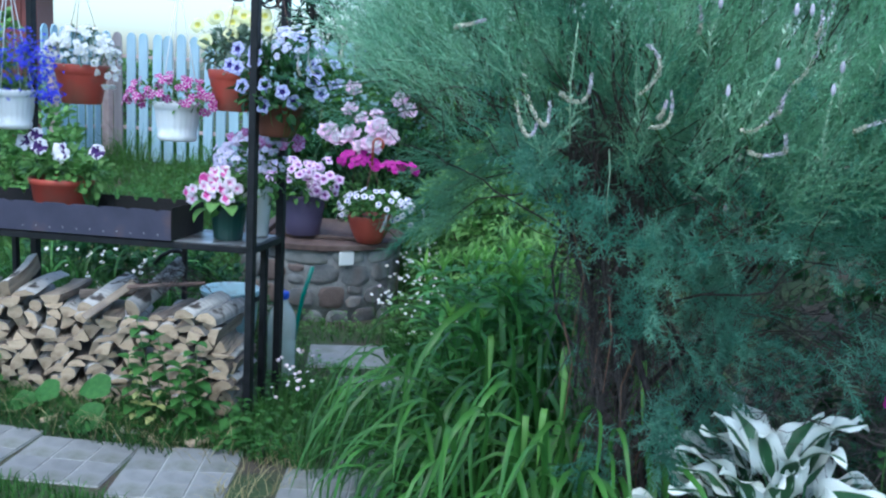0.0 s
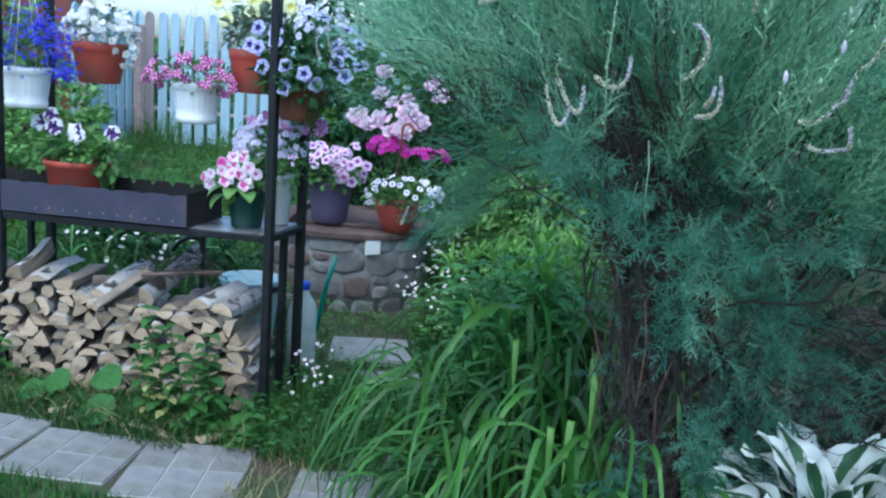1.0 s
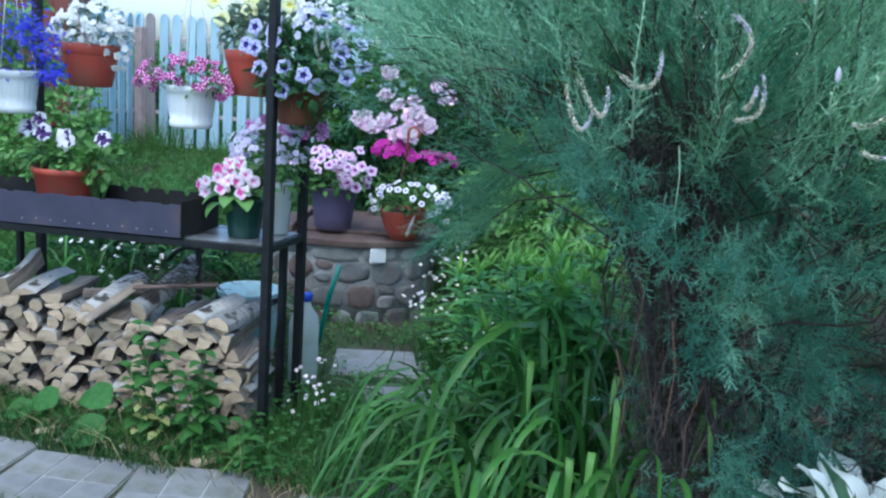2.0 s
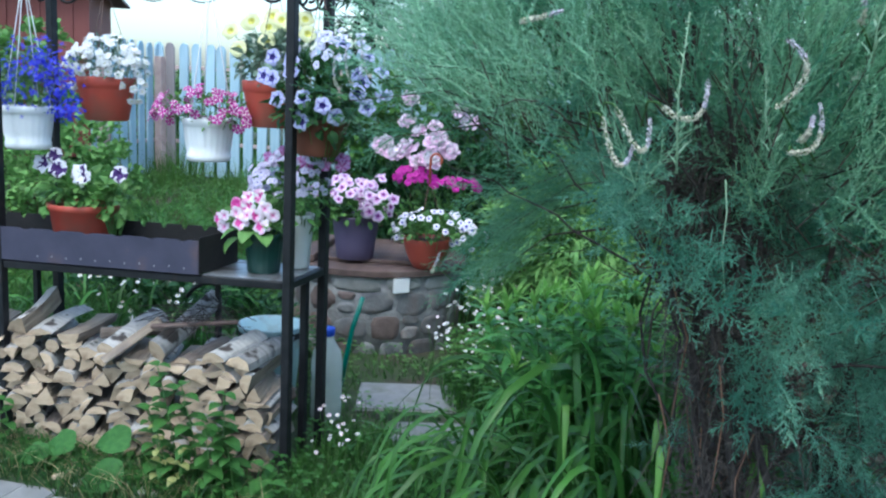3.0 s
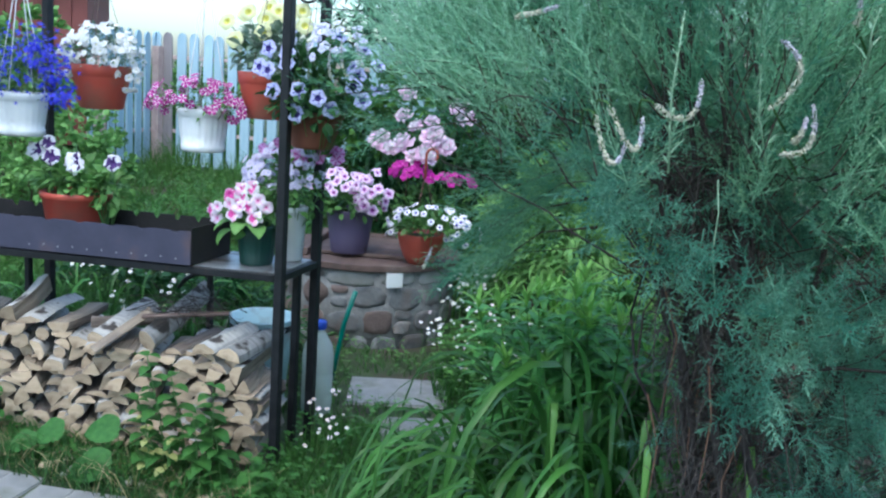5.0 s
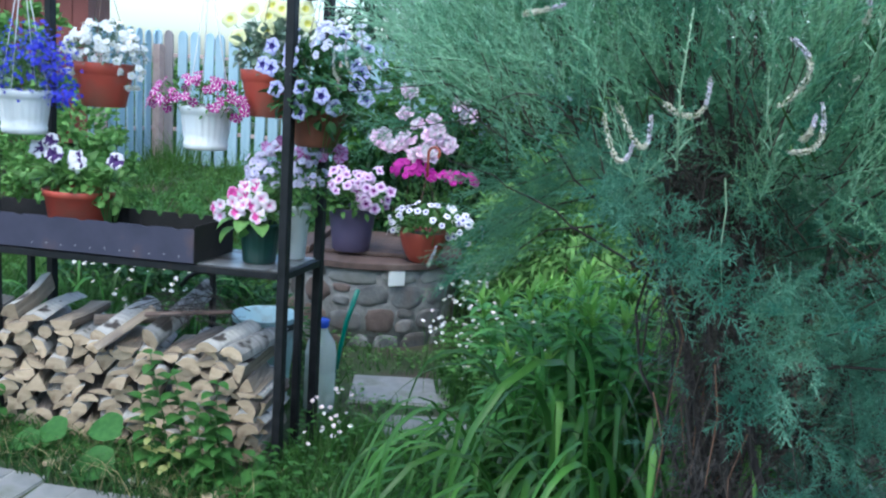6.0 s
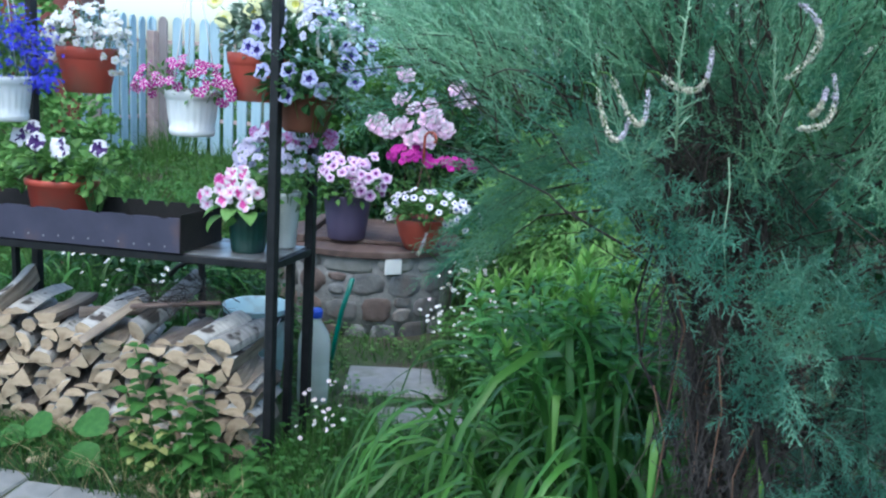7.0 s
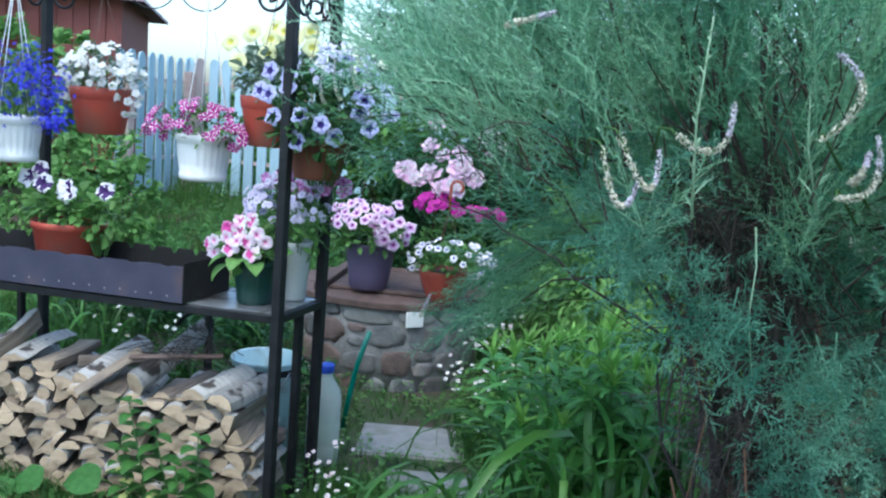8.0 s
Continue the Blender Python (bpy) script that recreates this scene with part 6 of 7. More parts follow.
P_VIOLET_DARK = petal("dark_violet_throat", (0.035, 0.02, 0.2))
P_VIOLET_MID = petal("violet_vein", (0.2, 0.17, 0.55))
P_PURPLE = petal("deep_purple_petal", (0.04, 0.012, 0.11), (0.075, 0.02, 0.16))
P_LILAC = petal("lilac_petal", (0.62, 0.3, 0.62), (0.7, 0.4, 0.68))
P_LILAC_PALE = petal("pale_lilac_edge", (0.76, 0.58, 0.74), (0.8, 0.66, 0.78))
P_LILAC_DARK = petal("purple_throat", (0.22, 0.02, 0.22))
P_MAGENTA = petal("magenta_petal", (0.4, 0.004, 0.25), (0.5, 0.015, 0.32))
P_BLUE = material("lobelia_blue", (0.03, 0.03, 0.55), (0.06, 0.07, 0.7), rough=0.6, bump=0, trans=0.25, vary=0.3)
P_PEONY = material("peony_pink", (0.88, 0.6, 0.78), (0.93, 0.78, 0.88), scale=12, rough=0.6, bump=0, trans=0.2, vary=0.12)
P_PEONY_PALE = material("peony_white_pink", (0.92, 0.85, 0.89), (0.93, 0.91, 0.92), scale=12, rough=0.6, bump=0, trans=0.2, vary=0.06)
P_DAISY = material("daisy_white", (0.78, 0.78, 0.78), (0.82, 0.8, 0.82), rough=0.6, bump=0, trans=0.2, vary=0.08)
P_DAISY_PINK = material("daisy_pinkish", (0.72, 0.6, 0.7), (0.8, 0.7, 0.78), rough=0.6, bump=0, trans=0.2, vary=0.1)
P_DAISY_EYE = material("daisy_eye", (0.6, 0.42, 0.05), (0.7, 0.5, 0.08), rough=0.8, bump=0)

def blotch(j, k, key):
    """An uneven patch over a flower's rings."""
    a = 2 * math.pi * k / 20
    return noise.noise((1.3 * math.cos(a), 1.3 * math.sin(a), 0.5 * j + key))


FL_WHITE = trumpet("flower", 0.016, [P_WHITE, P_YELLOW_DEEP, M_STEM], lambda j, k: 1 if j == 0 else 0)
FL_STAR = trumpet("flower", 0.0185, [P_PINK, P_WHITE, M_STEM], lambda j, k: 1 if (k % 4 == 2 and j >= 1) else 0, ruffle=0.05)
FL_YELLOW = trumpet("flower", 0.034, [P_YELLOW, P_YELLOW_DEEP, M_STEM], lambda j, k: 1 if j < 2 else 0)
FL_BLUE = trumpet("flower", 0.032, [P_VIOLET, P_VIOLET_DARK, P_VIOLET_MID, M_STEM], lambda j, k: 1 if j < 2 else 2 if j == 2 and k % 4 == 0 else 0, ruffle=0.2, lobes=0.13)
FL_PANSY = trumpet("flower", 0.037, [P_WHITE_LILAC, P_PURPLE, M_STEM], lambda j, k: 1 if blotch(j, k, 1.7) > (-1, -0.05, 0.16, 0.42)[j] else 0, ruffle=0.26, lobes=0.11)
FL_PANSY_DARK = trumpet("flower", 0.034, [P_PURPLE, P_WHITE_LILAC, M_STEM], lambda j, k: 1 if blotch(j, k, 5.2) > (2, 0.5, 0.15, -0.28)[j] else 0, ruffle=0.26, lobes=0.11)
FL_PINKWHITE = trumpet("flower", 0.04, [P_LIGHT_PINK, P_HOT, P_WHITE, M_STEM], lambda j, k: 1 if blotch(j, k, 9.1) > (-1, 0.0, 0.15, 0.4)[j] else 0 if blotch(j, k, 3.3) > 0.1 else 2, ruffle=0.26, lobes=0.12)
FL_PATCH = trumpet("flower", 0.036, [P_PALE_ROSE, P_HOT, P_LIGHT_PINK, M_STEM], lambda j, k: 1 if j < 1 or (k < 7 and j < 3) else 2 if k in (7, 8, 19) or j == 1 else 0, ruffle=0.26)
FL_WHITEPET = trumpet("flower", 0.034, [P_PALE_ROSE, P_LIGHT_PINK, P_HOT, M_STEM], lambda j, k: 2 if j == 0 else 1 if j == 1 or (j == 2 and k % 5 == 0) else 0, ruffle=0.26)
FL_HOT = trumpet("flower", 0.033, [P_HOT, P_LIGHT_PINK, M_STEM], lambda j, k: 1 if j == 3 and k % 2 else 0, ruffle=0.18)
FL_SMALL = trumpet("flower", 0.0165, [petal("lavender_white_petal", (0.6, 0.54, 0.76), (0.76, 0.71, 0.85)), P_VIOLET_MID, M_STEM], lambda j, k: 1 if j == 0 else 0)
FL_LILAC = trumpet("flower", 0.026, [P_LILAC, P_LILAC_DARK, P_LILAC_PALE, M_STEM], lambda j, k: 1 if j < 1 or (j == 1 and k % 4 != 2) else 2 if j == 3 or (j == 2 and k % 4 == 2) else 0, ruffle=0.22, lobes=0.16)
FL_LILAC_STRIPE = trumpet("flower", 0.02, [P_LILAC, P_PINK, M_STEM], lambda j, k: 1 if k % 4 == 0 else 0)
FL_WHITEVIOLET = trumpet("flower", 0.0185, [P_WHITE_LILAC, P_VIOLET_MID, P_VIOLET_DARK, M_STEM], lambda j, k: 2 if j < 1 else 1 if j == 1 else 0, ruffle=0.18, lobes=0.13)
FL_PALE = trumpet("flower", 0.0165, [petal("pale_violet_petal", (0.6, 0.6, 0.82), (0.72, 0.72, 0.86)), P_VIOLET_MID, M_STEM], lambda j, k: 1 if j == 0 else 0)
FL_MAGENTA = trumpet("flower", 0.024, [P_MAGENTA, P_MAGENTA, M_STEM], lambda j, k: 0)

POT_TERRA = [(0.0, 0.0), (0.105, 0.0), (0.112, 0.006), (0.143, 0.135), (0.145, 0.14), (0.149, 0.143), (0.154, 0.182), (0.151, 0.186), (0.147, 0.184), (0.143, 0.15), (0.0, 0.15)]
POT_WHITE = [(0.0, 0.0), (0.1, 0.0), (0.108, 0.008), (0.11, 0.028), (0.106, 0.033), (0.115, 0.07), (0.12, 0.105), (0.124, 0.138), (0.125, 0.144), (0.13, 0.148), (0.133, 0.172), (0.13, 0.176), (0.122, 0.174), (0.118, 0.15), (0.0, 0.15)]
POT_GREEN = [(0.0, 0.0), (0.075, 0.0), (0.08, 0.005), (0.088, 0.07), (0.096, 0.13), (0.1, 0.135), (0.103, 0.158), (0.1, 0.162), (0.094, 0.16), (0.09, 0.135), (0.0, 0.135)]
POT_GREY = [(0.0, 0.0), (0.06, 0.0), (0.064, 0.005), (0.082, 0.2), (0.085, 0.205), (0.086, 0.222), (0.083, 0.225), (0.078, 0.22), (0.074, 0.195), (0.0, 0.195)]
POT_PURPLE = [(r * 1.18, z) for r, z in [(0.0, 0.0), (0.108, 0.0), (0.113, 0.005), (0.125, 0.09), (0.146, 0.24), (0.15, 0.255), (0.148, 0.26), (0.142, 0.256), (0.134, 0.22), (0.0, 0.22)]]
POT_BOWL = [(0.0, 0.0), (0.09, 0.0), (0.098, 0.006), (0.125, 0.08), (0.14, 0.15), (0.146, 0.155), (0.148, 0.175), (0.145, 0.179), (0.138, 0.176), (0.13, 0.15), (0.0, 0.15)]
POT_ROUND = [(0.0, 0.0), (0.07, 0.0), (0.08, 0.004), (0.105, 0.045), (0.125, 0.09), (0.139, 0.14), (0.145, 0.172), (0.143, 0.176), (0.138, 0.172), (0.13, 0.15), (0.0, 0.15)]
POT_PLANTER = [(0.0, 0.0), (0.118, 0.0), (0.124, 0.006), (0.142, 0.11), (0.15, 0.113), (0.153, 0.135), (0.15, 0.139), (0.142, 0.137), (0.138, 0.115), (0.0, 0.115)]


def ribbed(profile, count, first, last):
    """The same pot with rings round it."""
    out = []
    for k in range(count * 2 + 1):
        t = k / (count * 2)
        out.append((lerp(first[0], last[0], t) + (0.003 if k % 2 else 0), lerp(first[1], last[1], t)))
    return [p for p in profile if p[1] < first[1]] + out + [p for p in profile if p[1] > last[1] or p[0] == 0.0 and p[1] > 0.01]


SLIM = 0.82


def petunia_mound(th, centre, radii, leaves, leaf, mat, seed, low=-0.25, stems=True):
    rng = random.Random(seed)
    centre, radii = (centre[0] * SLIM, centre[1] * SLIM, centre[2]), (radii[0] * SLIM, radii[1] * SLIM, radii[2])
    lv, lf, _ = ribbon(leaf[0], leaf[1], ovate, 4, 0.3, 0.8, 0.2)
    poses = []
    shoots = Soup()
    for k in range(leaves):
        d = rand_dir(low)
        rr = rng.uniform(0.25, 1.0) ** 0.7
        p = Vector(centre) + Vector((d.x * radii[0], d.y * radii[1], d.z * radii[2])) * rr
        out = (d + rand_dir(-1) * 0.7).normalized()
        poses.append(aim(p, out, UP + rand_dir(-1) * 0.6, rng.uniform(0.65, 1.25)))
    for k in range(26 if stems else 0):
        d = rand_dir(low)
        q = Vector((d.x * radii[0], d.y * radii[1], d.z * radii[2]))
        base = Vector((q.x * 0.25, q.y * 0.25, max(0.0, centre[2] - radii[2] - 0.03))) + Vector((centre[0], centre[1], 0))
        shoots.add(*tube([base - UP * 0.02, base.lerp(Vector(centre) + q, 0.55) + UP * 0.03, Vector(centre) + q], [0.0022, 0.0018, 0.001], 4, False), 0)
    v, t, _ = join_arrays([spread(lv, lf, poses)])
    part("foliage", mesh_arrays("foliage", v, t, [mat]), th, kind="stuff")
    if stems:
        part("shoot_tangle", shoots.mesh("shoot_tangle", [M_STEM]), th, kind="stuff")


def bloom(th, mesh_list, centre, radii, n, seed, low=-0.1, face=(0.25, -0.9, 0.35), toward=0.6, front_bias=0.35, size=(0.85, 1.15), gap=0.0):
    """Flowers over a mound, each an object, turned outwards and to the open side."""
    rng = random.Random(seed)
    centre, radii = (centre[0] * SLIM, centre[1] * SLIM, centre[2]), (radii[0] * SLIM, radii[1] * SLIM, radii[2])
    placed = []
    tries = 0
    while len(placed) < n and tries < n * 60:
        tries += 1
        d = Vector((rng.gauss(0, 1), rng.gauss(0, 1), rng.gauss(0, 1)))
        if d.length < 0.1:
            continue
        d.normalize()
        if d.z < low or (d.y > 0.2 and rng.random() < front_bias * 2):
            continue
        rr = rng.uniform(0.85, 1.12)
        p = Vector(centre) + Vector((d.x * radii[0], d.y * radii[1], d.z * radii[2])) * rr
        if gap and any((p - q).length < gap for q in placed):
            continue
        placed.append(p)
        out = (d + Vector(face) * toward + rand_dir(-1) * 0.55).normalized()
        up = out
        fwd = up.orthogonal()
        part("flower", mesh_list[rng.randrange(len(mesh_list))], th, "", aim(p, fwd, up, rng.uniform(*size)) @ pose(0, 0, 0, 0, 0, rng.uniform(0, 360)))


def single(th, me, at, face=(0.2, -1, 0.25), s=1.0, stem_from=None):
    at = (at[0] * SLIM, at[1] * SLIM, at[2])
    out = Vector(face).normalized()
    part("flower", me, th, "", aim(at, out.orthogonal(), out, s))
    if stem_from is not None:
        a, b = Vector(stem_from), Vector(at) - out * 0.03
        part("stem", Soup().add(*tube([a, a.lerp(b, 0.5) + UP * 0.02, b], [0.0025, 0.002, 0.0016], 5)).mesh("stem", [M_STEM]), th)


def flower_pot(name, label, at, profile, mat, flute=None, category="flower pot", n=40, group="", squash=None):
    th = thing(name, label, category, Matrix.Translation(at), group)
    profile = [(r * SLIM, z) for r, z in profile]
    v, f = lathe(profile, n, flute)
    if squash:
        v = [(x * squash, y, z) for x, y, z in v]
    part("pot", Soup().add(v, f).mesh("pot", [mat]), th)
    top = profile[-1][1]
    disc = lathe([(0.0, top + 0.004), (profile[-2][0] * 0.985, top + 0.002), (profile[-2][0] * 0.985, top - 0.01)], 24)
    part("soil", Soup().add(*[disc[0], disc[1]]).mesh("soil", [M_SOIL]), th, "dark potting soil")
    return th


def hanger(th, r, z0, top, mat, n=3, w=0.0022, hook=True, turn=0.3):
    r *= SLIM
    for k in range(n):
        a = turn + k * 2 * math.pi / n
        foot = Vector((r * math.cos(a), r * math.sin(a), z0))
        part("hanger_string", Soup().add(*tube([foot, foot.lerp(Vector((0, 0, top)), 0.5), (0, 0, top)], w, 5)).mesh("hanger_string", [mat]), th)
    if hook:
        pts = [(0, 0, top)] + [(0.016 * math.sin(a), 0, top + 0.035 - 0.016 * math.cos(a)) for a in np.linspace(0, 1.5 * math.pi, 10)]
        part("hook", Soup().add(*tube(pts, 0.003, 6)).mesh("hook", [mat]), th)


FL = (24, 0.0028, 4, 7)
# lobelia in a white hanging pot
th = flower_pot("hanging_flower_pot", "white plastic hanging pot with deep blue lobelia", (-2.885, 3.69, 1.222), POT_WHITE, M_WHITE_POT, FL, n=96, group="hanging flower pots")
hanger(th, 0.125, 0.165, 0.7, M_STRING, 4)
petunia_mound(th, (0.02, -0.0, 0.26), (0.17, 0.15, 0.17), 260, (0.028, 0.01), M_LEAF_GREY, 41, low=-0.4)
rng = random.Random(4)
tv, tf = [], []
for j in range(5):
    a = j * 1.257
    n0 = len(tv)
    tv += [(0, 0, 0), (0.0032 * math.cos(a - 0.5), 0.0032 * math.sin(a - 0.5), 0.001), (0.0085 * math.cos(a), 0.0085 * math.sin(a), 0.002), (0.0032 * math.cos(a + 0.5), 0.0032 * math.sin(a + 0.5), 0.001)]
    tf.append((n0, n0 + 1, n0 + 2, n0 + 3))
poses = []
for k in range(700):
    d = rand_dir(-0.5)
    if k < 360:
        p = Vector((0.07, -0.02, 0.27)) + Vector((d.x * 0.2, d.y * 0.16, d.z * 0.2)) * rng.uniform(0.5, 1.05)
    else:
        c = rng.choice(((0.2, -0.04, 0.24), (0.24, -0.02, 0.17), (0.13, -0.06, 0.36), (0.13, -0.05, 0.3), (-0.06, -0.1, 0.2), (0.2, -0.02, 0.15)))
        p = Vector(c) + d * 0.06 * rng.random()
    out = (d + Vector((0.2, -0.9, 0.2))).normalized()
    poses.append(aim(p, out.orthogonal(), out, rng.uniform(1.0, 1.7)))
v, t, _ = join_arrays([spread(tv, tf, poses)])
part("blossom", mesh_arrays("blossom", v, t, [P_BLUE]), th, "many tiny deep blue lobelia flowers", kind="stuff")

# white flowers in a terracotta hanging pot
th = flower_pot("hanging_flower_pot", "terracotta-coloured hanging pot full of small white flowers", (-2.735, 3.99, 1.342), POT_TERRA, M_TERRA, group="hanging flower pots")
hanger(th, 0.15, 0.18, 0.58, M_WIRE, 3, 0.0013, turn=0.9)
petunia_mound(th, (0.02, 0, 0.23), (0.2, 0.17, 0.13), 300, (0.03, 0.012), M_LEAF_GREY, 42)
bloom(th, [FL_WHITE], (0.01, -0.01, 0.23), (0.21, 0.17, 0.13), 125, 43, low=-0.3)
bloom(th, [FL_WHITE], (0.2, -0.03, 0.19), (0.06, 0.07, 0.12), 26, 44, low=-0.9)
bloom(th, [FL_WHITE], (-0.2, -0.03, 0.19), (0.05, 0.06, 0.07), 12, 45, low=-0.9)

# pink starry flowers in a white hanging pot
th = flower_pot("hanging_flower_pot", "white plastic hanging pot with pink and white starry flowers", (-2.18, 3.95, 1.207), POT_WHITE, M_WHITE_POT, FL, n=96, group="hanging flower pots")
hanger(th, 0.125, 0.165, 0.72, M_STRING, 3, 0.0028)
petunia_mound(th, (0, 0, 0.2), (0.26, 0.18, 0.08), 260, (0.032, 0.013), M_LEAF, 46, low=-0.5)
bloom(th, [FL_STAR], (-0.02, -0.03, 0.2), (0.25, 0.16, 0.1), 46, 47, low=-0.35, gap=0.018)
bloom(th, [FL_STAR], (-0.24, -0.06, 0.18), (0.07, 0.05, 0.04), 8, 48, low=-0.9)
bloom(th, [FL_STAR], (0.22, -0.06, 0.17), (0.06, 0.05, 0.06), 13, 49, low=-0.9)

# yellow petunias in a terracotta hanging pot
th = flower_pot("hanging_flower_pot", "terracotta-coloured hanging pot with pale yellow petunias", (-1.925, 4.03, 1.358), POT_TERRA, M_TERRA, group="hanging flower pots")
hanger(th, 0.15, 0.18, 0.58, M_WIRE, 3, 0.0013, turn=0.5)
petunia_mound(th, (0.02, 0, 0.25), (0.2, 0.17, 0.14), 340, (0.05, 0.028), M_LEAF_GREY, 50)
for x, y, z in ((-0.2, -0.08, 0.38), (-0.14, -0.1, 0.31), (-0.08, -0.08, 0.42), (0.0, -0.05, 0.4), (0.06, -0.03, 0.43), (0.12, -0.04, 0.41), (0.02, -0.1, 0.345), (-0.16, 0.02, 0.42), (0.19, 0.0, 0.38), (-0.04, 0.05, 0.45), (0.14, 0.06, 0.44)):
    single(th, FL_YELLOW, (x, y, z), (0.3 + x, -0.9, 0.35), 1.05, (x * 0.4, y * 0.4, 0.25))

# light violet petunias in a ribbed basket pot
th = flower_pot("hanging_flower_pot", "brown ribbed hanging pot overflowing with light violet petunias", (-1.655, 3.925, 1.265), [(r, z * 0.8) for r, z in ribbed(POT_BOWL, 7, (0.1, 0.012), (0.136, 0.14))], M_TERRA_DARK, group="hanging flower pots")
hanger(th, 0.14, 0.17, 0.64, M_WIRE, 3, 0.0013, turn=0.2)
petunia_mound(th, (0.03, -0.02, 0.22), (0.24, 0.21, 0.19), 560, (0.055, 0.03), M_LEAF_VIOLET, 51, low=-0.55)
for x, y, z in ((-0.11, -0.2, 0.215), (-0.02, -0.2, 0.15), (0.03, -0.21, 0.225), (0.02, -0.2, 0.135), (0.115, -0.18, 0.2), (-0.19, -0.19, 0.3), (-0.14, -0.2, 0.29), (-0.15, -0.18, 0.37), (-0.04, -0.2, 0.36), (-0.035, -0.21, 0.32), (0.16, -0.14, 0.16), (0.25, -0.1, 0.25), (0.29, -0.08, 0.2), (0.26, -0.08, 0.29)):
    single(th, FL_BLUE, (x, y, z), (0.15 + x, -1, 0.12), 1.0, (x * 0.5, y * 0.45, 0.22))
bloom(th, [FL_BLUE], (0.06, -0.02, 0.33), (0.22, 0.17, 0.13), 5, 52, low=0.1, gap=0.06)
bloom(th, [FL_PALE], (0.1, -0.02, 0.33), (0.22, 0.17, 0.15), 44, 152, low=0.0, size=(0.8, 1.2))
bloom(th, [FL_BLUE], (0.26, 0.0, 0.28), (0.1, 0.1, 0.1), 7, 53, low=-0.5, gap=0.03)

# purple and white petunias in the planter on the brazier
th = flower_pot("flower_pot", "terracotta-coloured planter with purple and white ruffled petunias", (-2.69, 3.785, 0.852), [(r * 1.1, z * 1.08) for r, z in POT_PLANTER], M_TERRA, squash=1.1, group="standing flower pots")
petunia_mound(th, (0, 0, 0.18), (0.21, 0.15, 0.1), 210, (0.06, 0.036), M_LEAF_LIGHT, 54, low=-0.15)
petunia_mound(th, (0.2, 0.0, 0.17), (0.12, 0.1, 0.09), 70, (0.05, 0.03), M_LEAF_LIGHT, 55, low=-0.7)
for me, x, y, z, wide in ((FL_PANSY, -0.184, -0.085, 0.311, 1.05), (FL_PANSY_DARK, -0.102, -0.085, 0.35, 0.95), (FL_PANSY_DARK, -0.073, -0.095, 0.296, 1.15), (FL_PANSY, 0.059, -0.085, 0.285, 1.05), (FL_PANSY, 0.07, -0.09, 0.262, 0.95), (FL_PANSY_DARK, 0.3, -0.085, 0.295, 1.05)):
    single(th, me, (x, y, z), (0.25, -1, 0.2), wide, (x * 0.6, y * 0.5, 0.15))

# dark green pot with pink petunias on the shelf
th = flower_pot("flower_pot", "dark green pot with pink and white petunias on the shelf", (-1.862, 3.875, 0.787), POT_GREEN, M_GREEN_POT, (20, 0.003, 3, 4), n=80, group="standing flower pots")
petunia_mound(th, (-0.02, 0, 0.18), (0.13, 0.12, 0.06), 46, (0.075, 0.05), M_LEAF, 56)
for me, x, y, z in ((FL_PINKWHITE, -0.03, -0.1, 0.27), (FL_HOT, -0.11, -0.08, 0.275), (FL_PATCH, 0.06, -0.12, 0.2), (FL_PATCH, -0.05, -0.13, 0.21), (FL_WHITEPET, -0.18, -0.08, 0.22), (FL_WHITEPET, 0.05, -0.08, 0.265), (FL_HOT, -0.14, -0.03, 0.26), (FL_PINKWHITE, -0.06, -0.06, 0.3), (FL_PINKWHITE, 0.0, -0.05, 0.31), (FL_WHITEPET, -0.1, -0.1, 0.24), (FL_WHITEPET, -0.2, -0.05, 0.17), (FL_PATCH, -0.24, -0.04, 0.2), (FL_WHITEPET, 0.09, -0.07, 0.24), (FL_PATCH, 0.03, -0.12, 0.24), (FL_WHITEPET, -0.02, -0.13, 0.24), (FL_WHITEPET, -0.08, -0.05, 0.27)):
    single(th, me, (x, y, z), (0.2 + 2.5 * x + random.uniform(-0.3, 0.3), -1, 0.25 + random.uniform(-0.3, 0.4)), random.uniform(0.75, 0.95), (x * 0.4, y * 0.4, 0.15))

lv, lf, luv = ribbon(0.11, 0.075, ovate, 8, 0.2, 1.3, 0.3)
big_leaf = Soup().add(lv, lf, 0, None, luv).mesh("leaf", [M_LEAF_LIGHT])
for x, y, z, dx, dz in ((-0.06, -0.06, 0.17, -0.9, -0.1), (-0.02, -0.08, 0.17, 0.2, -0.05), (0.03, -0.07, 0.16, 0.8, 0.0), (-0.07, -0.07, 0.14, -0.6, -0.5)):
    part("leaf", big_leaf, th, "broad pale green leaf", aim((x, y, z), (dx, -0.8, dz), UP, random.uniform(0.75, 1.0)))

# pale pot with white and lilac flowers
th = flower_pot("flower_pot", "tall pale grey pot with white-lilac flowers on the shelf", (-1.8, 4.03, 0.787), POT_GREY, M_GREY_POT, group="standing flower pots")
petunia_mound(th, (0.02, 0, 0.3), (0.17, 0.15, 0.13), 240, (0.045, 0.022), M_LEAF, 57, low=-0.5)
bloom(th, [FL_SMALL], (-0.02, -0.02, 0.33), (0.2, 0.15, 0.15), 85, 58, low=-0.25, size=(0.7, 1.05))
bloom(th, [FL_SMALL], (-0.17, -0.03, 0.34), (0.09, 0.08, 0.1), 22, 59, low=-0.7, size=(0.9, 1.3))
bloom(th, [FL_LILAC_STRIPE], (-0.13, 0.03, 0.45), (0.06, 0.05, 0.04), 13, 60, low=-0.5, size=(1.0, 1.3))
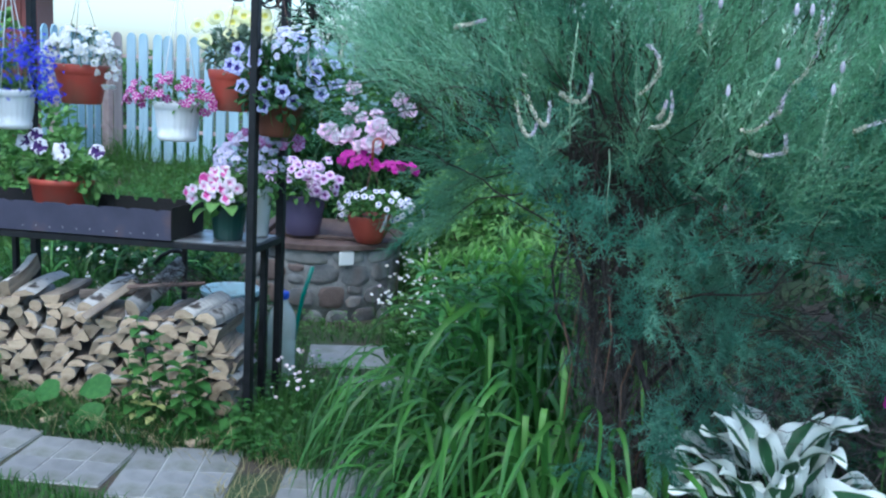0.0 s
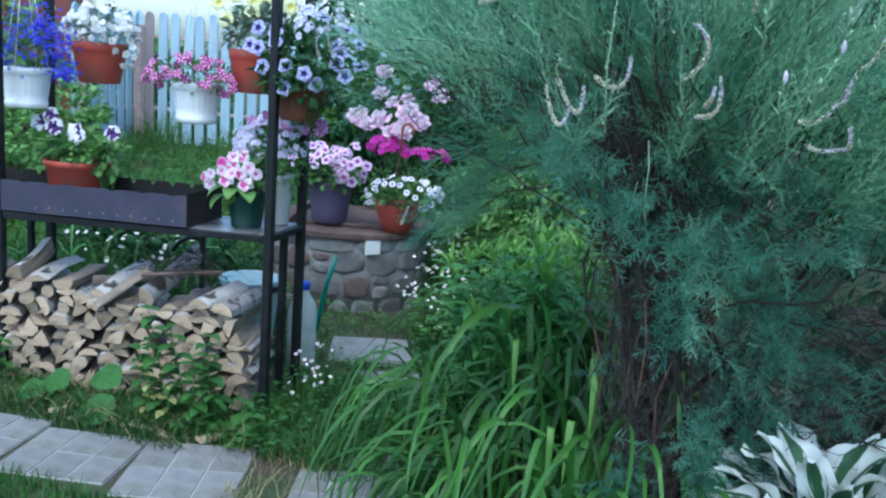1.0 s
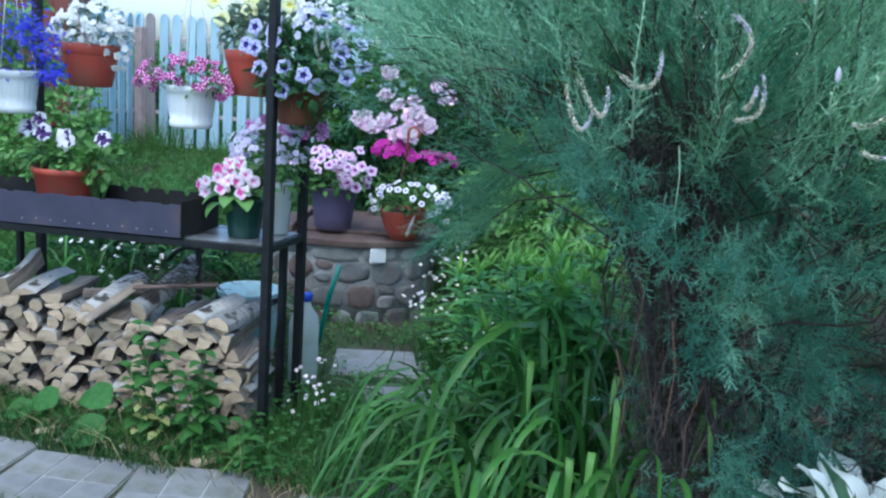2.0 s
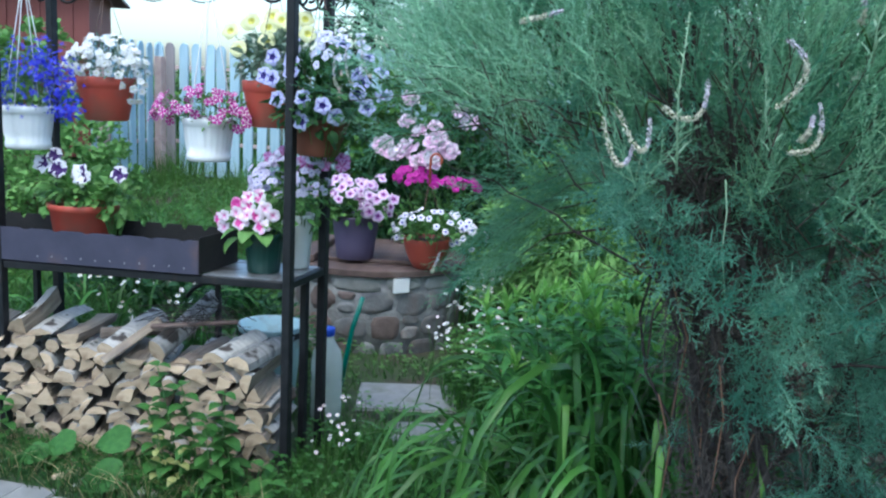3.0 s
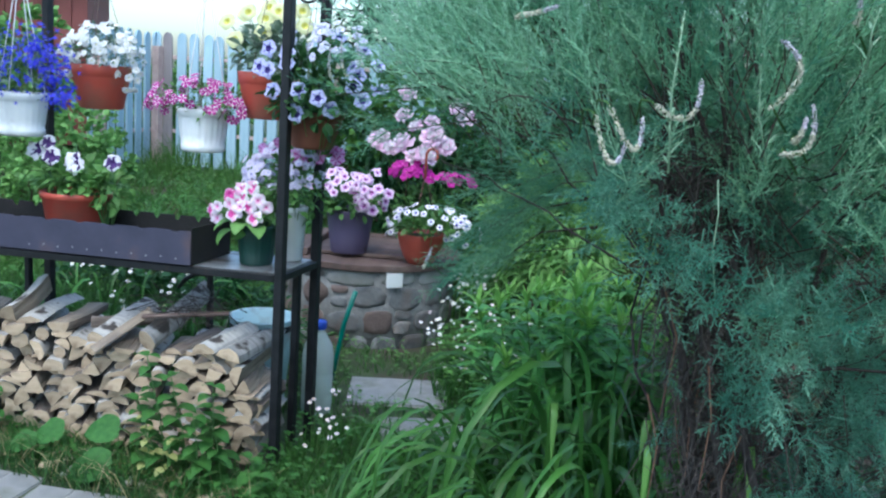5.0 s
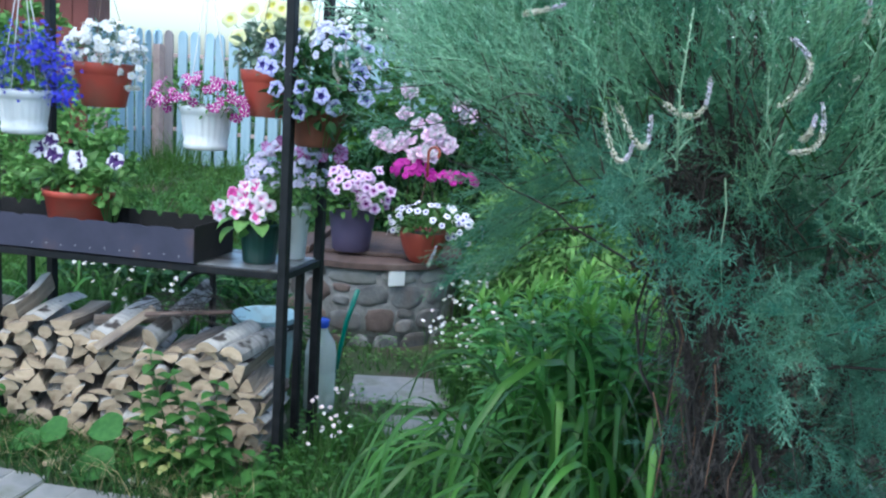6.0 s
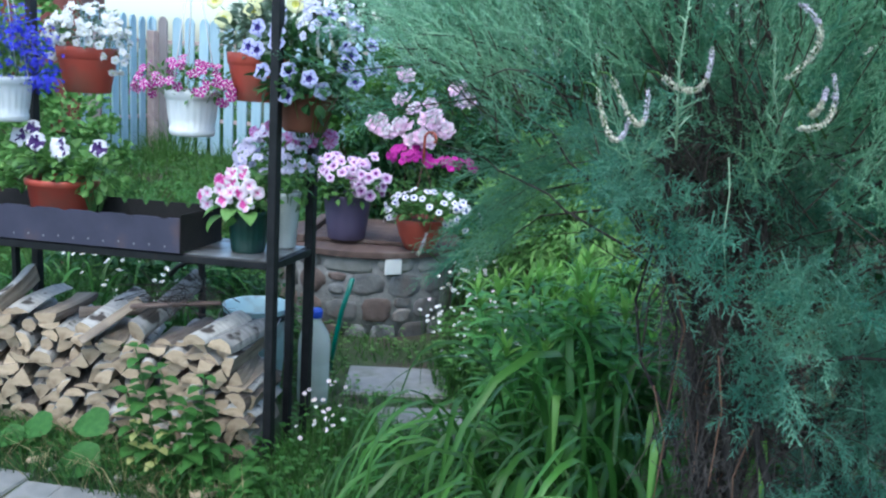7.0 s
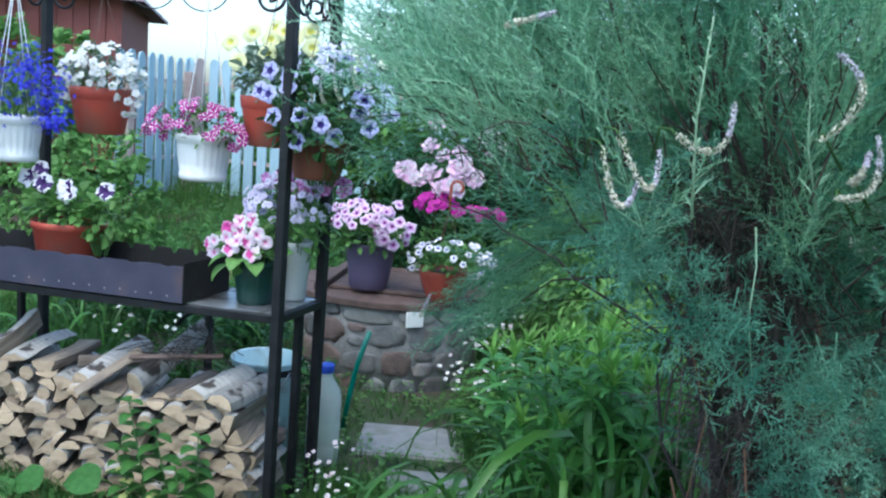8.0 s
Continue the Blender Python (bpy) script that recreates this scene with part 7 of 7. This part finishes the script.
bloom(th, [FL_LILAC_STRIPE], (0.02, 0.03, 0.415), (0.06, 0.05, 0.04), 13, 61, low=-0.5, size=(1.0, 1.3))
bloom(th, [FL_LILAC_STRIPE], (0.19, 0.03, 0.44), (0.06, 0.05, 0.04), 13, 62, low=-0.5, size=(1.0, 1.3))
for x, z in ((-0.107, 0.43), (0.016, 0.395), (0.156, 0.42)):
    part("stem", Soup().add(*tube([(x * 0.3, 0.02, 0.2), (x * 0.7, 0.04, 0.36), (x, 0.05, z)], 0.002, 5)).mesh("stem", [M_STEM]), th)

# dusky purple pot on the well
th = flower_pot("flower_pot", "dusky purple pot with lilac petunias on the well lid", (-2.33, 5.66, LID_Z + 0.02), POT_PURPLE, M_PURPLE_POT, group="standing flower pots")
petunia_mound(th, (0, -0.02, 0.29), (0.26, 0.22, 0.1), 360, (0.055, 0.03), M_LEAF, 63, low=-0.45)
bloom(th, [FL_LILAC], (-0.06, -0.03, 0.35), (0.26, 0.2, 0.13), 40, 64, low=0.12, gap=0.03, size=(1.0, 1.35))
bloom(th, [FL_LILAC], (0.2, -0.08, 0.37), (0.12, 0.12, 0.16), 22, 65, low=-0.6, gap=0.03, size=(1.0, 1.35))

# terracotta bowl with white and violet-eyed flowers, its hanger standing up
th = flower_pot("hanging_flower_pot", "terracotta-coloured bowl pot with white violet-eyed petunias on the well", (-1.88, 5.7, LID_Z + 0.0), [(r * 1.2, z * 1.04) for r, z in POT_ROUND], M_TERRA_RED, group="hanging flower pots")
hanger(th, 0.14, 0.17, 0.52, M_WIRE, 3, 0.0014, hook=False)
hk = [(0, 0, 0.5), (0, 0, 0.62)] + [(-0.035 + 0.035 * math.cos(a), 0, 0.64 + 0.035 * math.sin(a)) for a in np.linspace(0, 1.25 * math.pi, 12)]
part("hook", Soup().add(*tube([(-x, y, z) for x, y, z in hk], 0.008, 8)).mesh("hook", [M_RED_HOOK]), th, "red-brown plastic hook")
petunia_mound(th, (0.06, -0.02, 0.21), (0.3, 0.23, 0.1), 330, (0.05, 0.026), M_LEAF, 66, low=-0.1)
bloom(th, [FL_WHITEVIOLET], (0.06, -0.04, 0.24), (0.3, 0.2, 0.11), 36, 67, low=0.05, size=(1.0, 1.35))
bloom(th, [FL_WHITEVIOLET], (0.33, -0.05, 0.22), (0.12, 0.12, 0.1), 16, 68, low=-0.7, size=(1.0, 1.35))
bloom(th, [FL_WHITEVIOLET], (-0.2, -0.06, 0.17), (0.06, 0.06, 0.06), 7, 69, low=-0.7, size=(1.0, 1.35))

# magenta flowers behind the bowl
th = thing("magenta_phlox", "magenta flowering plant behind the well", "plant", pose(-2.1, 6.45, 0.06))
petunia_mound(th, (0, 0, 0.6), (0.42, 0.2, 0.26), 520, (0.06, 0.022), M_LEAF, 70, low=-0.9)
bloom(th, [FL_MAGENTA], (-0.18, -0.1, 0.89), (0.17, 0.12, 0.08), 46, 71, low=-0.3)
bloom(th, [FL_MAGENTA], (0.18, -0.1, 0.86), (0.2, 0.12, 0.055), 34, 72, low=-0.3)


# a lone pink flower under the tamarisk
th = thing("pink_cranesbill", "small magenta flower on a thin stem under the tamarisk", "flower", pose(0.8, 3.0, 0.0))
part("stem", Soup().add(*tube([(0.02, 0.05, -0.01), (0.01, 0.02, 0.4), (0, 0, 0.69)], [0.003, 0.0025, 0.0018], 5)).mesh("stem", [M_STEM]), th)
part("flower", FL_MAGENTA, th, "", aim((0, 0, 0.71), (0.2, 0.2, 1), (-0.2, -1, 0.3)))
lv, lf, luv = ribbon(0.09, 0.05, ovate, 5, 0.25, 0.9, 0.3)
crane_leaf = Soup().add(lv, lf, 0, None, luv).mesh("leaf", [M_NETTLE])
for k in range(9):
    part("leaf", crane_leaf, th, "", aim((0.012, 0.03, 0.16 + 0.055 * k), (math.cos(k * 2.4), math.sin(k * 2.4), 0.2), UP, 1.15 - 0.06 * k))

# peonies
def peony_mesh(name, r, seed, mats):
    rng = random.Random(seed)
    s = Soup()
    s.add(*lathe([(0.0, -0.1 * r), (0.3 * r, 0.0), (0.42 * r, 0.22 * r), (0.3 * r, 0.45 * r), (0.0, 0.52 * r)], 10), 1)
    for ring, (n, tilt, ln) in enumerate(((9, 0.05, 1.0), (12, 0.4, 0.95), (16, 0.75, 0.9), (18, 1.05, 0.84), (16, 1.3, 0.78), (10, 1.5, 0.7))):
        for k in range(n):
            a = 360 * (k + 0.5 * (ring % 2)) / n + rng.uniform(-10, 10)
            wide = (0.62, 0.55, 0.42, 0.36, 0.32, 0.3)[ring] * rng.uniform(0.8, 1.2)
            v, f, uv = ribbon(r * ln * rng.uniform(0.78, 1.12), r * wide, lambda q: max(0.25, math.sin(math.pi * (0.15 + 0.7 * q)) ** 0.6), 4, rng.uniform(0.1, 0.5), rng.uniform(-1.3, -0.5), tilt - 0.35, rng.uniform(-0.4, 0.4), 0.25)
            s.add(v, f, 1 if ring > 1 and rng.random() < (0.9 if seed % 2 else 0.6) else 0, pose(0, 0, 0, 0, 0, a) @ pose(0, r * 0.06, 0))
    return s.mesh(name, mats)


PEONIES = [peony_mesh("bloom", 0.082, k, [P_PEONY, P_PEONY_PALE]) for k in range(3)]
for k, (x, y, z, wide) in enumerate(((-2.5, 6.4, 1.14, 1.0), (-2.43, 6.37, 1.09, 0.72), (-2.33, 6.4, 1.125, 1.05), (-2.12, 6.4, 1.19, 1.1), (-2.15, 6.34, 1.07, 1.0), (-2.24, 6.36, 1.05, 0.75), (-2.03, 6.42, 1.13, 0.85), (-2.25, 6.42, 1.25, 0.72), (-2.16, 6.46, 1.29, 0.6), (-1.95, 6.4, 1.4, 0.85), (-1.9, 6.42, 1.32, 0.9), (-2.36, 6.45, 1.31, 0.75), (-2.36, 6.5, 1.46, 0.8))):
    th = thing("peony_flower", "full double pale pink peony on its stem", "flower", pose(x, y, z), "peonies behind the well")
    part("bloom", PEONIES[k % 3], th, "", pose(0, 0, 0, 48, random.uniform(-25, 25), random.uniform(-25, 35)) @ Matrix.Scale(wide, 4))
    gx, gy = -2.3 + random.uniform(-0.2, 0.2), 6.8
    part("stem", Soup().add(*tube([(gx - x, gy - y, ground_z(gx, gy) - z), ((gx - x) * 0.4, (gy - y) * 0.5, -0.35), (0, 0.01, -0.02)], [0.005, 0.004, 0.0035], 5)).mesh("stem", [M_STEM]), th)


# ---- daisies ----
def daisies(n, spots, pink, label, h=(0.1, 0.24), r=(0.007, 0.011)):
    rng = random.Random(n * 7 + 1)
    s = Soup()
    for k in range(n):
        x, y, k2 = spots()
        z = ground_z(x, y)
        hh = rng.uniform(*h) * k2
        top = Vector((x + rng.uniform(-0.03, 0.03), y + rng.uniform(-0.03, 0.03), z + hh))
        rr = rng.uniform(*r)
        up = (Vector((0.1, -0.5, 0.9)) + rand_dir(-1) * 0.4).normalized()
        m = aim(top, up.orthogonal(), up, rr)
        petals, faces = [(0, 0, 0)], []
        for j in range(9):
            a = j * 0.698
            i = len(petals)
            petals += [(0.9 * math.cos(a - 0.27), 0.9 * math.sin(a - 0.27), 0.12), (1.08 * math.cos(a), 1.08 * math.sin(a), 0.1), (0.9 * math.cos(a + 0.27), 0.9 * math.sin(a + 0.27), 0.12)]
            faces.append((0, i, i + 1, i + 2))
        s.add(petals, faces, 1 if rng.random() < pink else 0, m)
        eye = lathe([(0.3, 0.06), (0.22, 0.18), (0.0, 0.22)], 7)
        s.add(eye[0], eye[1], 2, m)
        s.add(*tube([(x, y, z - 0.01), (x, y, z + hh * 0.5), tuple(top)], [0.0014, 0.0012, 0.001], 3, False), 3)
    return solo("daisy_patch", s.mesh("daisy_patch", [P_DAISY, P_DAISY_PINK, P_DAISY_EYE, M_STEM]), label, "daisies", kind="stuff")


def blob(cx, cy, rx, ry):
    def pick():
        a, r = random.uniform(0, 6.283), math.sqrt(random.random())
        return cx + rx * r * math.cos(a), cy + ry * r * math.sin(a), 1.0
    return pick


daisies(24, blob(-1.5, 3.9, 0.13, 0.2), 0.6, "white and pinkish daisies beside the iron post", (0.1, 0.3), (0.007, 0.011))
daisies(115, blob(-1.3, 5.3, 0.42, 0.6), 0.05, "many small white daisies beside the well", (0.1, 0.34), (0.008, 0.012))
daisies(70, blob(-1.6, 5.95, 0.14, 0.5), 0.05, "small white daisies close to the well wall", (0.2, 0.46), (0.01, 0.015))
daisies(44, blob(-3.15, 4.75, 0.4, 0.3), 0.05, "small white flowers in the weeds behind the brazier", (0.25, 0.52), (0.009, 0.014))


# ---- weeds before the firewood ----
def serrated(t):
    return max(0.05, math.sin(math.pi * min(1, t ** 0.7)) ** 0.8 * (0.9 + 0.12 * ((t * 7) % 1)))


def nettle(x, y, h, seed, mat=M_NETTLE, label="green nettle-like weed with toothed leaves", leaf=0.1):
    rng = random.Random(seed)
    th = thing("tall_weed", label, "weed", pose(x, y, ground_z(x, y)), "weeds before the firewood")
    top = Vector((rng.uniform(-0.06, 0.06), rng.uniform(-0.08, 0.0), h))
    part("stem", Soup().add(*tube([(0, 0, -0.02), tuple(top * 0.5 + Vector((0.01, 0, 0))), tuple(top)], [0.004, 0.003, 0.002], 5)).mesh("stem", [M_STEM]), th)
    v, f, uv = ribbon(leaf, leaf * 0.72, serrated, 9, 0.25, 1.0, 0.25)
    me = Soup().add(v, f, 0, None, uv).mesh("leaf", [mat])
    n = max(3, int(h / 0.042))
    for j in range(n):
        t = 0.15 + 0.85 * j / max(1, n - 1)
        p = top * t
        for i in range(2):
            a = j * 1.571 + i * math.pi + rng.uniform(-0.3, 0.3)
            part("leaf", me, th, "", aim(p, (math.cos(a), math.sin(a), rng.uniform(-0.1, 0.35)), UP, rng.uniform(0.7, 1.15) * (1.1 - 0.45 * t)))


for k, (x, y, h) in enumerate(((-1.95, 3.45, 0.5), (-1.87, 3.47, 0.43), (-1.78, 3.46, 0.42), (-1.71, 3.45, 0.3), (-2.02, 3.44, 0.33), (-1.8, 3.42, 0.3), (-2.86, 3.4, 0.3), (-2.76, 3.42, 0.24), (-1.6, 3.52, 0.14), (-1.54, 3.48, 0.13), (-1.76, 3.5, 0.26))):
    nettle(x, y, h, k + 200)
for k, (x, y, h) in enumerate(((-2.0, 3.4, 0.24), (-1.93, 3.38, 0.2), (-1.97, 3.42, 0.28))):
    nettle(x, y, h, k + 230, M_YELLOWED, "withered yellow-green weed before the firewood", 0.06)


def burdock(at, fwd, normal, s, group="burdock leaves"):
    v, f, uv = [], [], []
    n, m = 10, 9
    for k in range(n + 1):
        t = k / n
        w = 0.5 * 0.16 * max(0.03, (math.sin(math.pi * min(1, (0.08 + 0.92 * t) ** 0.7)) ** 0.75))
        for i in range(m):
            q = -1 + 2 * i / (m - 1)
            v.append((q * w, t * 0.21, 0.25 * w * abs(q) - 0.05 * t * t + 0.006 * math.sin(q * 9 + t * 14)))
            uv.append((0.5 + q / 2, t))
    for k in range(n):
        for i in range(m - 1):
            a = k * m + i
            f.append((a, a + 1, a + m + 1, a + m))
    th = thing("burdock_leaf", "broad dark green burdock leaf before the firewood", "leaf", aim(at, fwd, normal, s), group)
    part("blade", Soup().add(v, f, 0, None, uv).mesh("blade", [M_BURDOCK]), th)
    part("stalk", Soup().add(*tube([(0, 0, 0), (0, -0.02, -0.05), (0, -0.02, -0.16)], 0.004, 6)).mesh("stalk", [M_STEM]), th)


burdock((-2.17, 3.44, 0.17), (-0.75, -0.3, -0.12), (0.25, -0.7, 0.65), 0.72)
burdock((-2.14, 3.36, 0.07), (-0.75, -0.55, -0.2), (0.2, -0.65, 0.7), 0.85)
burdock((-2.42, 3.42, 0.12), (-0.8, -0.3, -0.2), (0.2, -0.6, 0.75), 0.7)
burdock((-2.52, 3.38, 0.07), (-0.7, -0.5, -0.1), (0.1, -0.5, 0.85), 0.65)
burdock((-2.38, 2.76, 0.13), (-0.7, -0.2, 0.1), (0.2, -0.3, 0.9), 0.75)
burdock((-2.45, 2.7, 0.1), (-0.5, -0.6, 0.0), (0.2, -0.3, 0.9), 0.7)

# ---- grass ----
def tufted(x0, x1, y0, y1):
    """Uneven growth: high tufts and low hollows."""
    def pick():
        x, y = random.uniform(x0, x1), random.uniform(y0, y1)
        return x, y, 0.55 + 1.5 * max(0.0, 0.25 + noise.noise((x * 2.1, y * 2.1, 4.2)))
    return pick


def off_slabs(pick, holes):
    """Leaves the paving bare."""
    def pick2():
        while True:
            x, y, s = pick()
            if not any(x0 < x < x1 and y0 < y < y1 for x0, x1, y0, y1 in holes):
                return x, y, s
    return pick2


FLAGS = [(-1.9, -1.36, 4.66, 5.07), (-1.48, -1.1, 4.26, 4.58)]
grass_patch("lawn_grass", "uncut green lawn grass behind the brazier", 20000, tufted(-6.5, -2.7, 4.9, 8.3), (0.08, 0.26), 0.9, M_LAWN, 0.007)
grass_patch("lawn_grass", "uncut grass beside and behind the well", 9000, in_rect(-2.7, -0.2, 6.3, 8.3), (0.12, 0.3), 0.6, width=0.006)
grass_patch("meadow_grass", "meadow grass beyond the fence", 9000, in_rect(-9, -2, 8.6, 12), (0.12, 0.32), 0.6, width=0.01)
grass_patch("weedy_grass", "long weedy grass behind the firewood", 5200, in_rect(-3.9, -2.3, 4.05, 5.0), (0.15, 0.5), 0.5, M_WEED_DARK, 0.006)
grass_patch("weedy_grass", "rough grass along the firewood stack", 1700, in_rect(-3.2, -1.2, 3.34, 3.56), (0.04, 0.16), 0.9)
grass_patch("weedy_grass", "short grass along the path", 5200, in_rect(-3.2, -0.9, 2.3, 2.82), (0.03, 0.09), 0.7)
grass_patch("weedy_grass", "grass round the iron posts and daisies", 2200, in_rect(-1.7, -1.05, 3.55, 4.3), (0.03, 0.15), 0.9)
grass_patch("weedy_grass", "short grass at the foot of the well", 1500, off_slabs(in_rect(-2.4, -0.9, 4.3, 5.45), FLAGS), (0.02, 0.08), 0.9)
grass_patch("weedy_grass", "grass round the daisies beside the well", 3000, blob(-1.1, 5.35, 0.45, 0.7), (0.06, 0.22), 0.7)
grass_patch("weedy_grass", "long grass beside the path and the daisies", 420, blob(-1.14, 3.62, 0.2, 0.34), (0.06, 0.24), 1.2, M_WEED_DARK)
grass_patch("weedy_grass", "rough grass between slabs and firewood", 1300, in_rect(-3.4, -1.75, 3.22, 3.42), (0.03, 0.17), 1.5, M_WEED_DARK)
grass_patch("dry_grass", "dry straw between slabs and firewood", 260, in_rect(-3.0, -1.5, 3.24, 3.46), (0.05, 0.18), 2.2, M_GRASS_DRY, 0.004)
grass_patch("dry_grass", "dry straw-coloured grass between the slabs", 160, in_rect(-1.42, -1.2, 2.9, 3.6), (0.04, 0.1), 2.0, M_GRASS_DRY)
grass_patch("dry_grass", "dry straw-coloured patch in the uncut lawn", 900, blob(-4.1, 6.3, 0.35, 0.4), (0.15, 0.36), 0.9, M_GRASS_DRY, 0.006)
grass_patch("bed_grass", "low weeds in the flower bed", 2600, in_rect(-0.5, 1.2, 2.6, 4.4), (0.05, 0.2), 0.6)


def low_weeds(label, n, pick, h, leaf, mat, seed):
    """Small broad leaves of creeping weeds."""
    rng = random.Random(seed)
    lv, lf, _ = ribbon(leaf, leaf * 0.7, ovate, 3, 0.25, 0.9, 0.3)
    poses = []
    for k in range(n):
        x, y, s = pick()
        z = ground_z(x, y)
        for j in range(3):
            a = rng.uniform(0, 6.283)
            poses.append(aim((x, y, z + rng.uniform(0.2, 1.0) * h), (math.cos(a), math.sin(a), rng.uniform(-0.1, 0.5)), UP, rng.uniform(0.6, 1.3)))
    v, t, _ = join_arrays([spread(lv, lf, poses)])
    solo("creeping_weed", mesh_arrays("creeping_weed", v, t, [mat]), label, "weeds", kind="stuff")


low_weeds("small green clover-like weeds before the firewood", 200, in_rect(-3.1, -1.15, 3.32, 3.55), 0.07, 0.035, M_NETTLE, 1)
low_weeds("low leafy weeds round the iron posts", 90, in_rect(-1.75, -1.0, 3.5, 4.3), 0.12, 0.035, M_NETTLE, 2)
low_weeds("low leafy weeds at the foot of the well", 240, off_slabs(in_rect(-2.3, -0.9, 4.3, 5.5), FLAGS), 0.07, 0.03, M_LEAF, 3)
low_weeds("leafy weeds among the daisies beside the well", 700, blob(-1.15, 5.5, 0.45, 0.8), 0.26, 0.04, M_LEAF_MID, 4)
low_weeds("leafy weeds behind the firewood", 900, in_rect(-3.9, -2.1, 4.1, 5.1), 0.3, 0.045, M_WEED_DARK, 5)
low_weeds("dark leafy weeds under the tamarisk", 520, in_rect(0.1, 1.8, 3.0, 4.6), 0.4, 0.05, M_LEAF_DARK, 7)
low_weeds("leafy weeds in the lawn", 900, in_rect(-5.6, -2.8, 5.2, 8.2), 0.16, 0.045, M_LEAF_MID, 6)


# ---- bark and chips on the ground before the firewood ----
def wood_chips():
    rng = random.Random(77)
    for k in range(16):
        w, d, h = rng.uniform(0.02, 0.05), rng.uniform(0.06, 0.16), rng.uniform(0.008, 0.02)
        v, f = block(w, d, h, 0.002, 1)
        v = [(x * (1 + 0.5 * noise.noise((y * 30, k, 1))), y * (1 + 0.2 * noise.noise((x * 50, k, 5))), z + 0.012 * noise.noise((y * 14, k, 3))) for x, y, z in v]
        x, y = rng.uniform(-2.9, -1.7), rng.uniform(3.34, 3.5)
        solo("wood_chip", Soup().add(v, f).mesh("wood_chip", [rng.choice((M_WOOD_SPLIT, M_BARK_WHITE, M_BARK_DARK, M_WOOD_END))], False), "splinter of birch wood on the ground", "wood chip", pose(x, y, ground_z(x, y) + 0.004, rng.uniform(-6, 6), rng.uniform(-20, 20), rng.uniform(0, 180)), "chips before the firewood")


wood_chips()
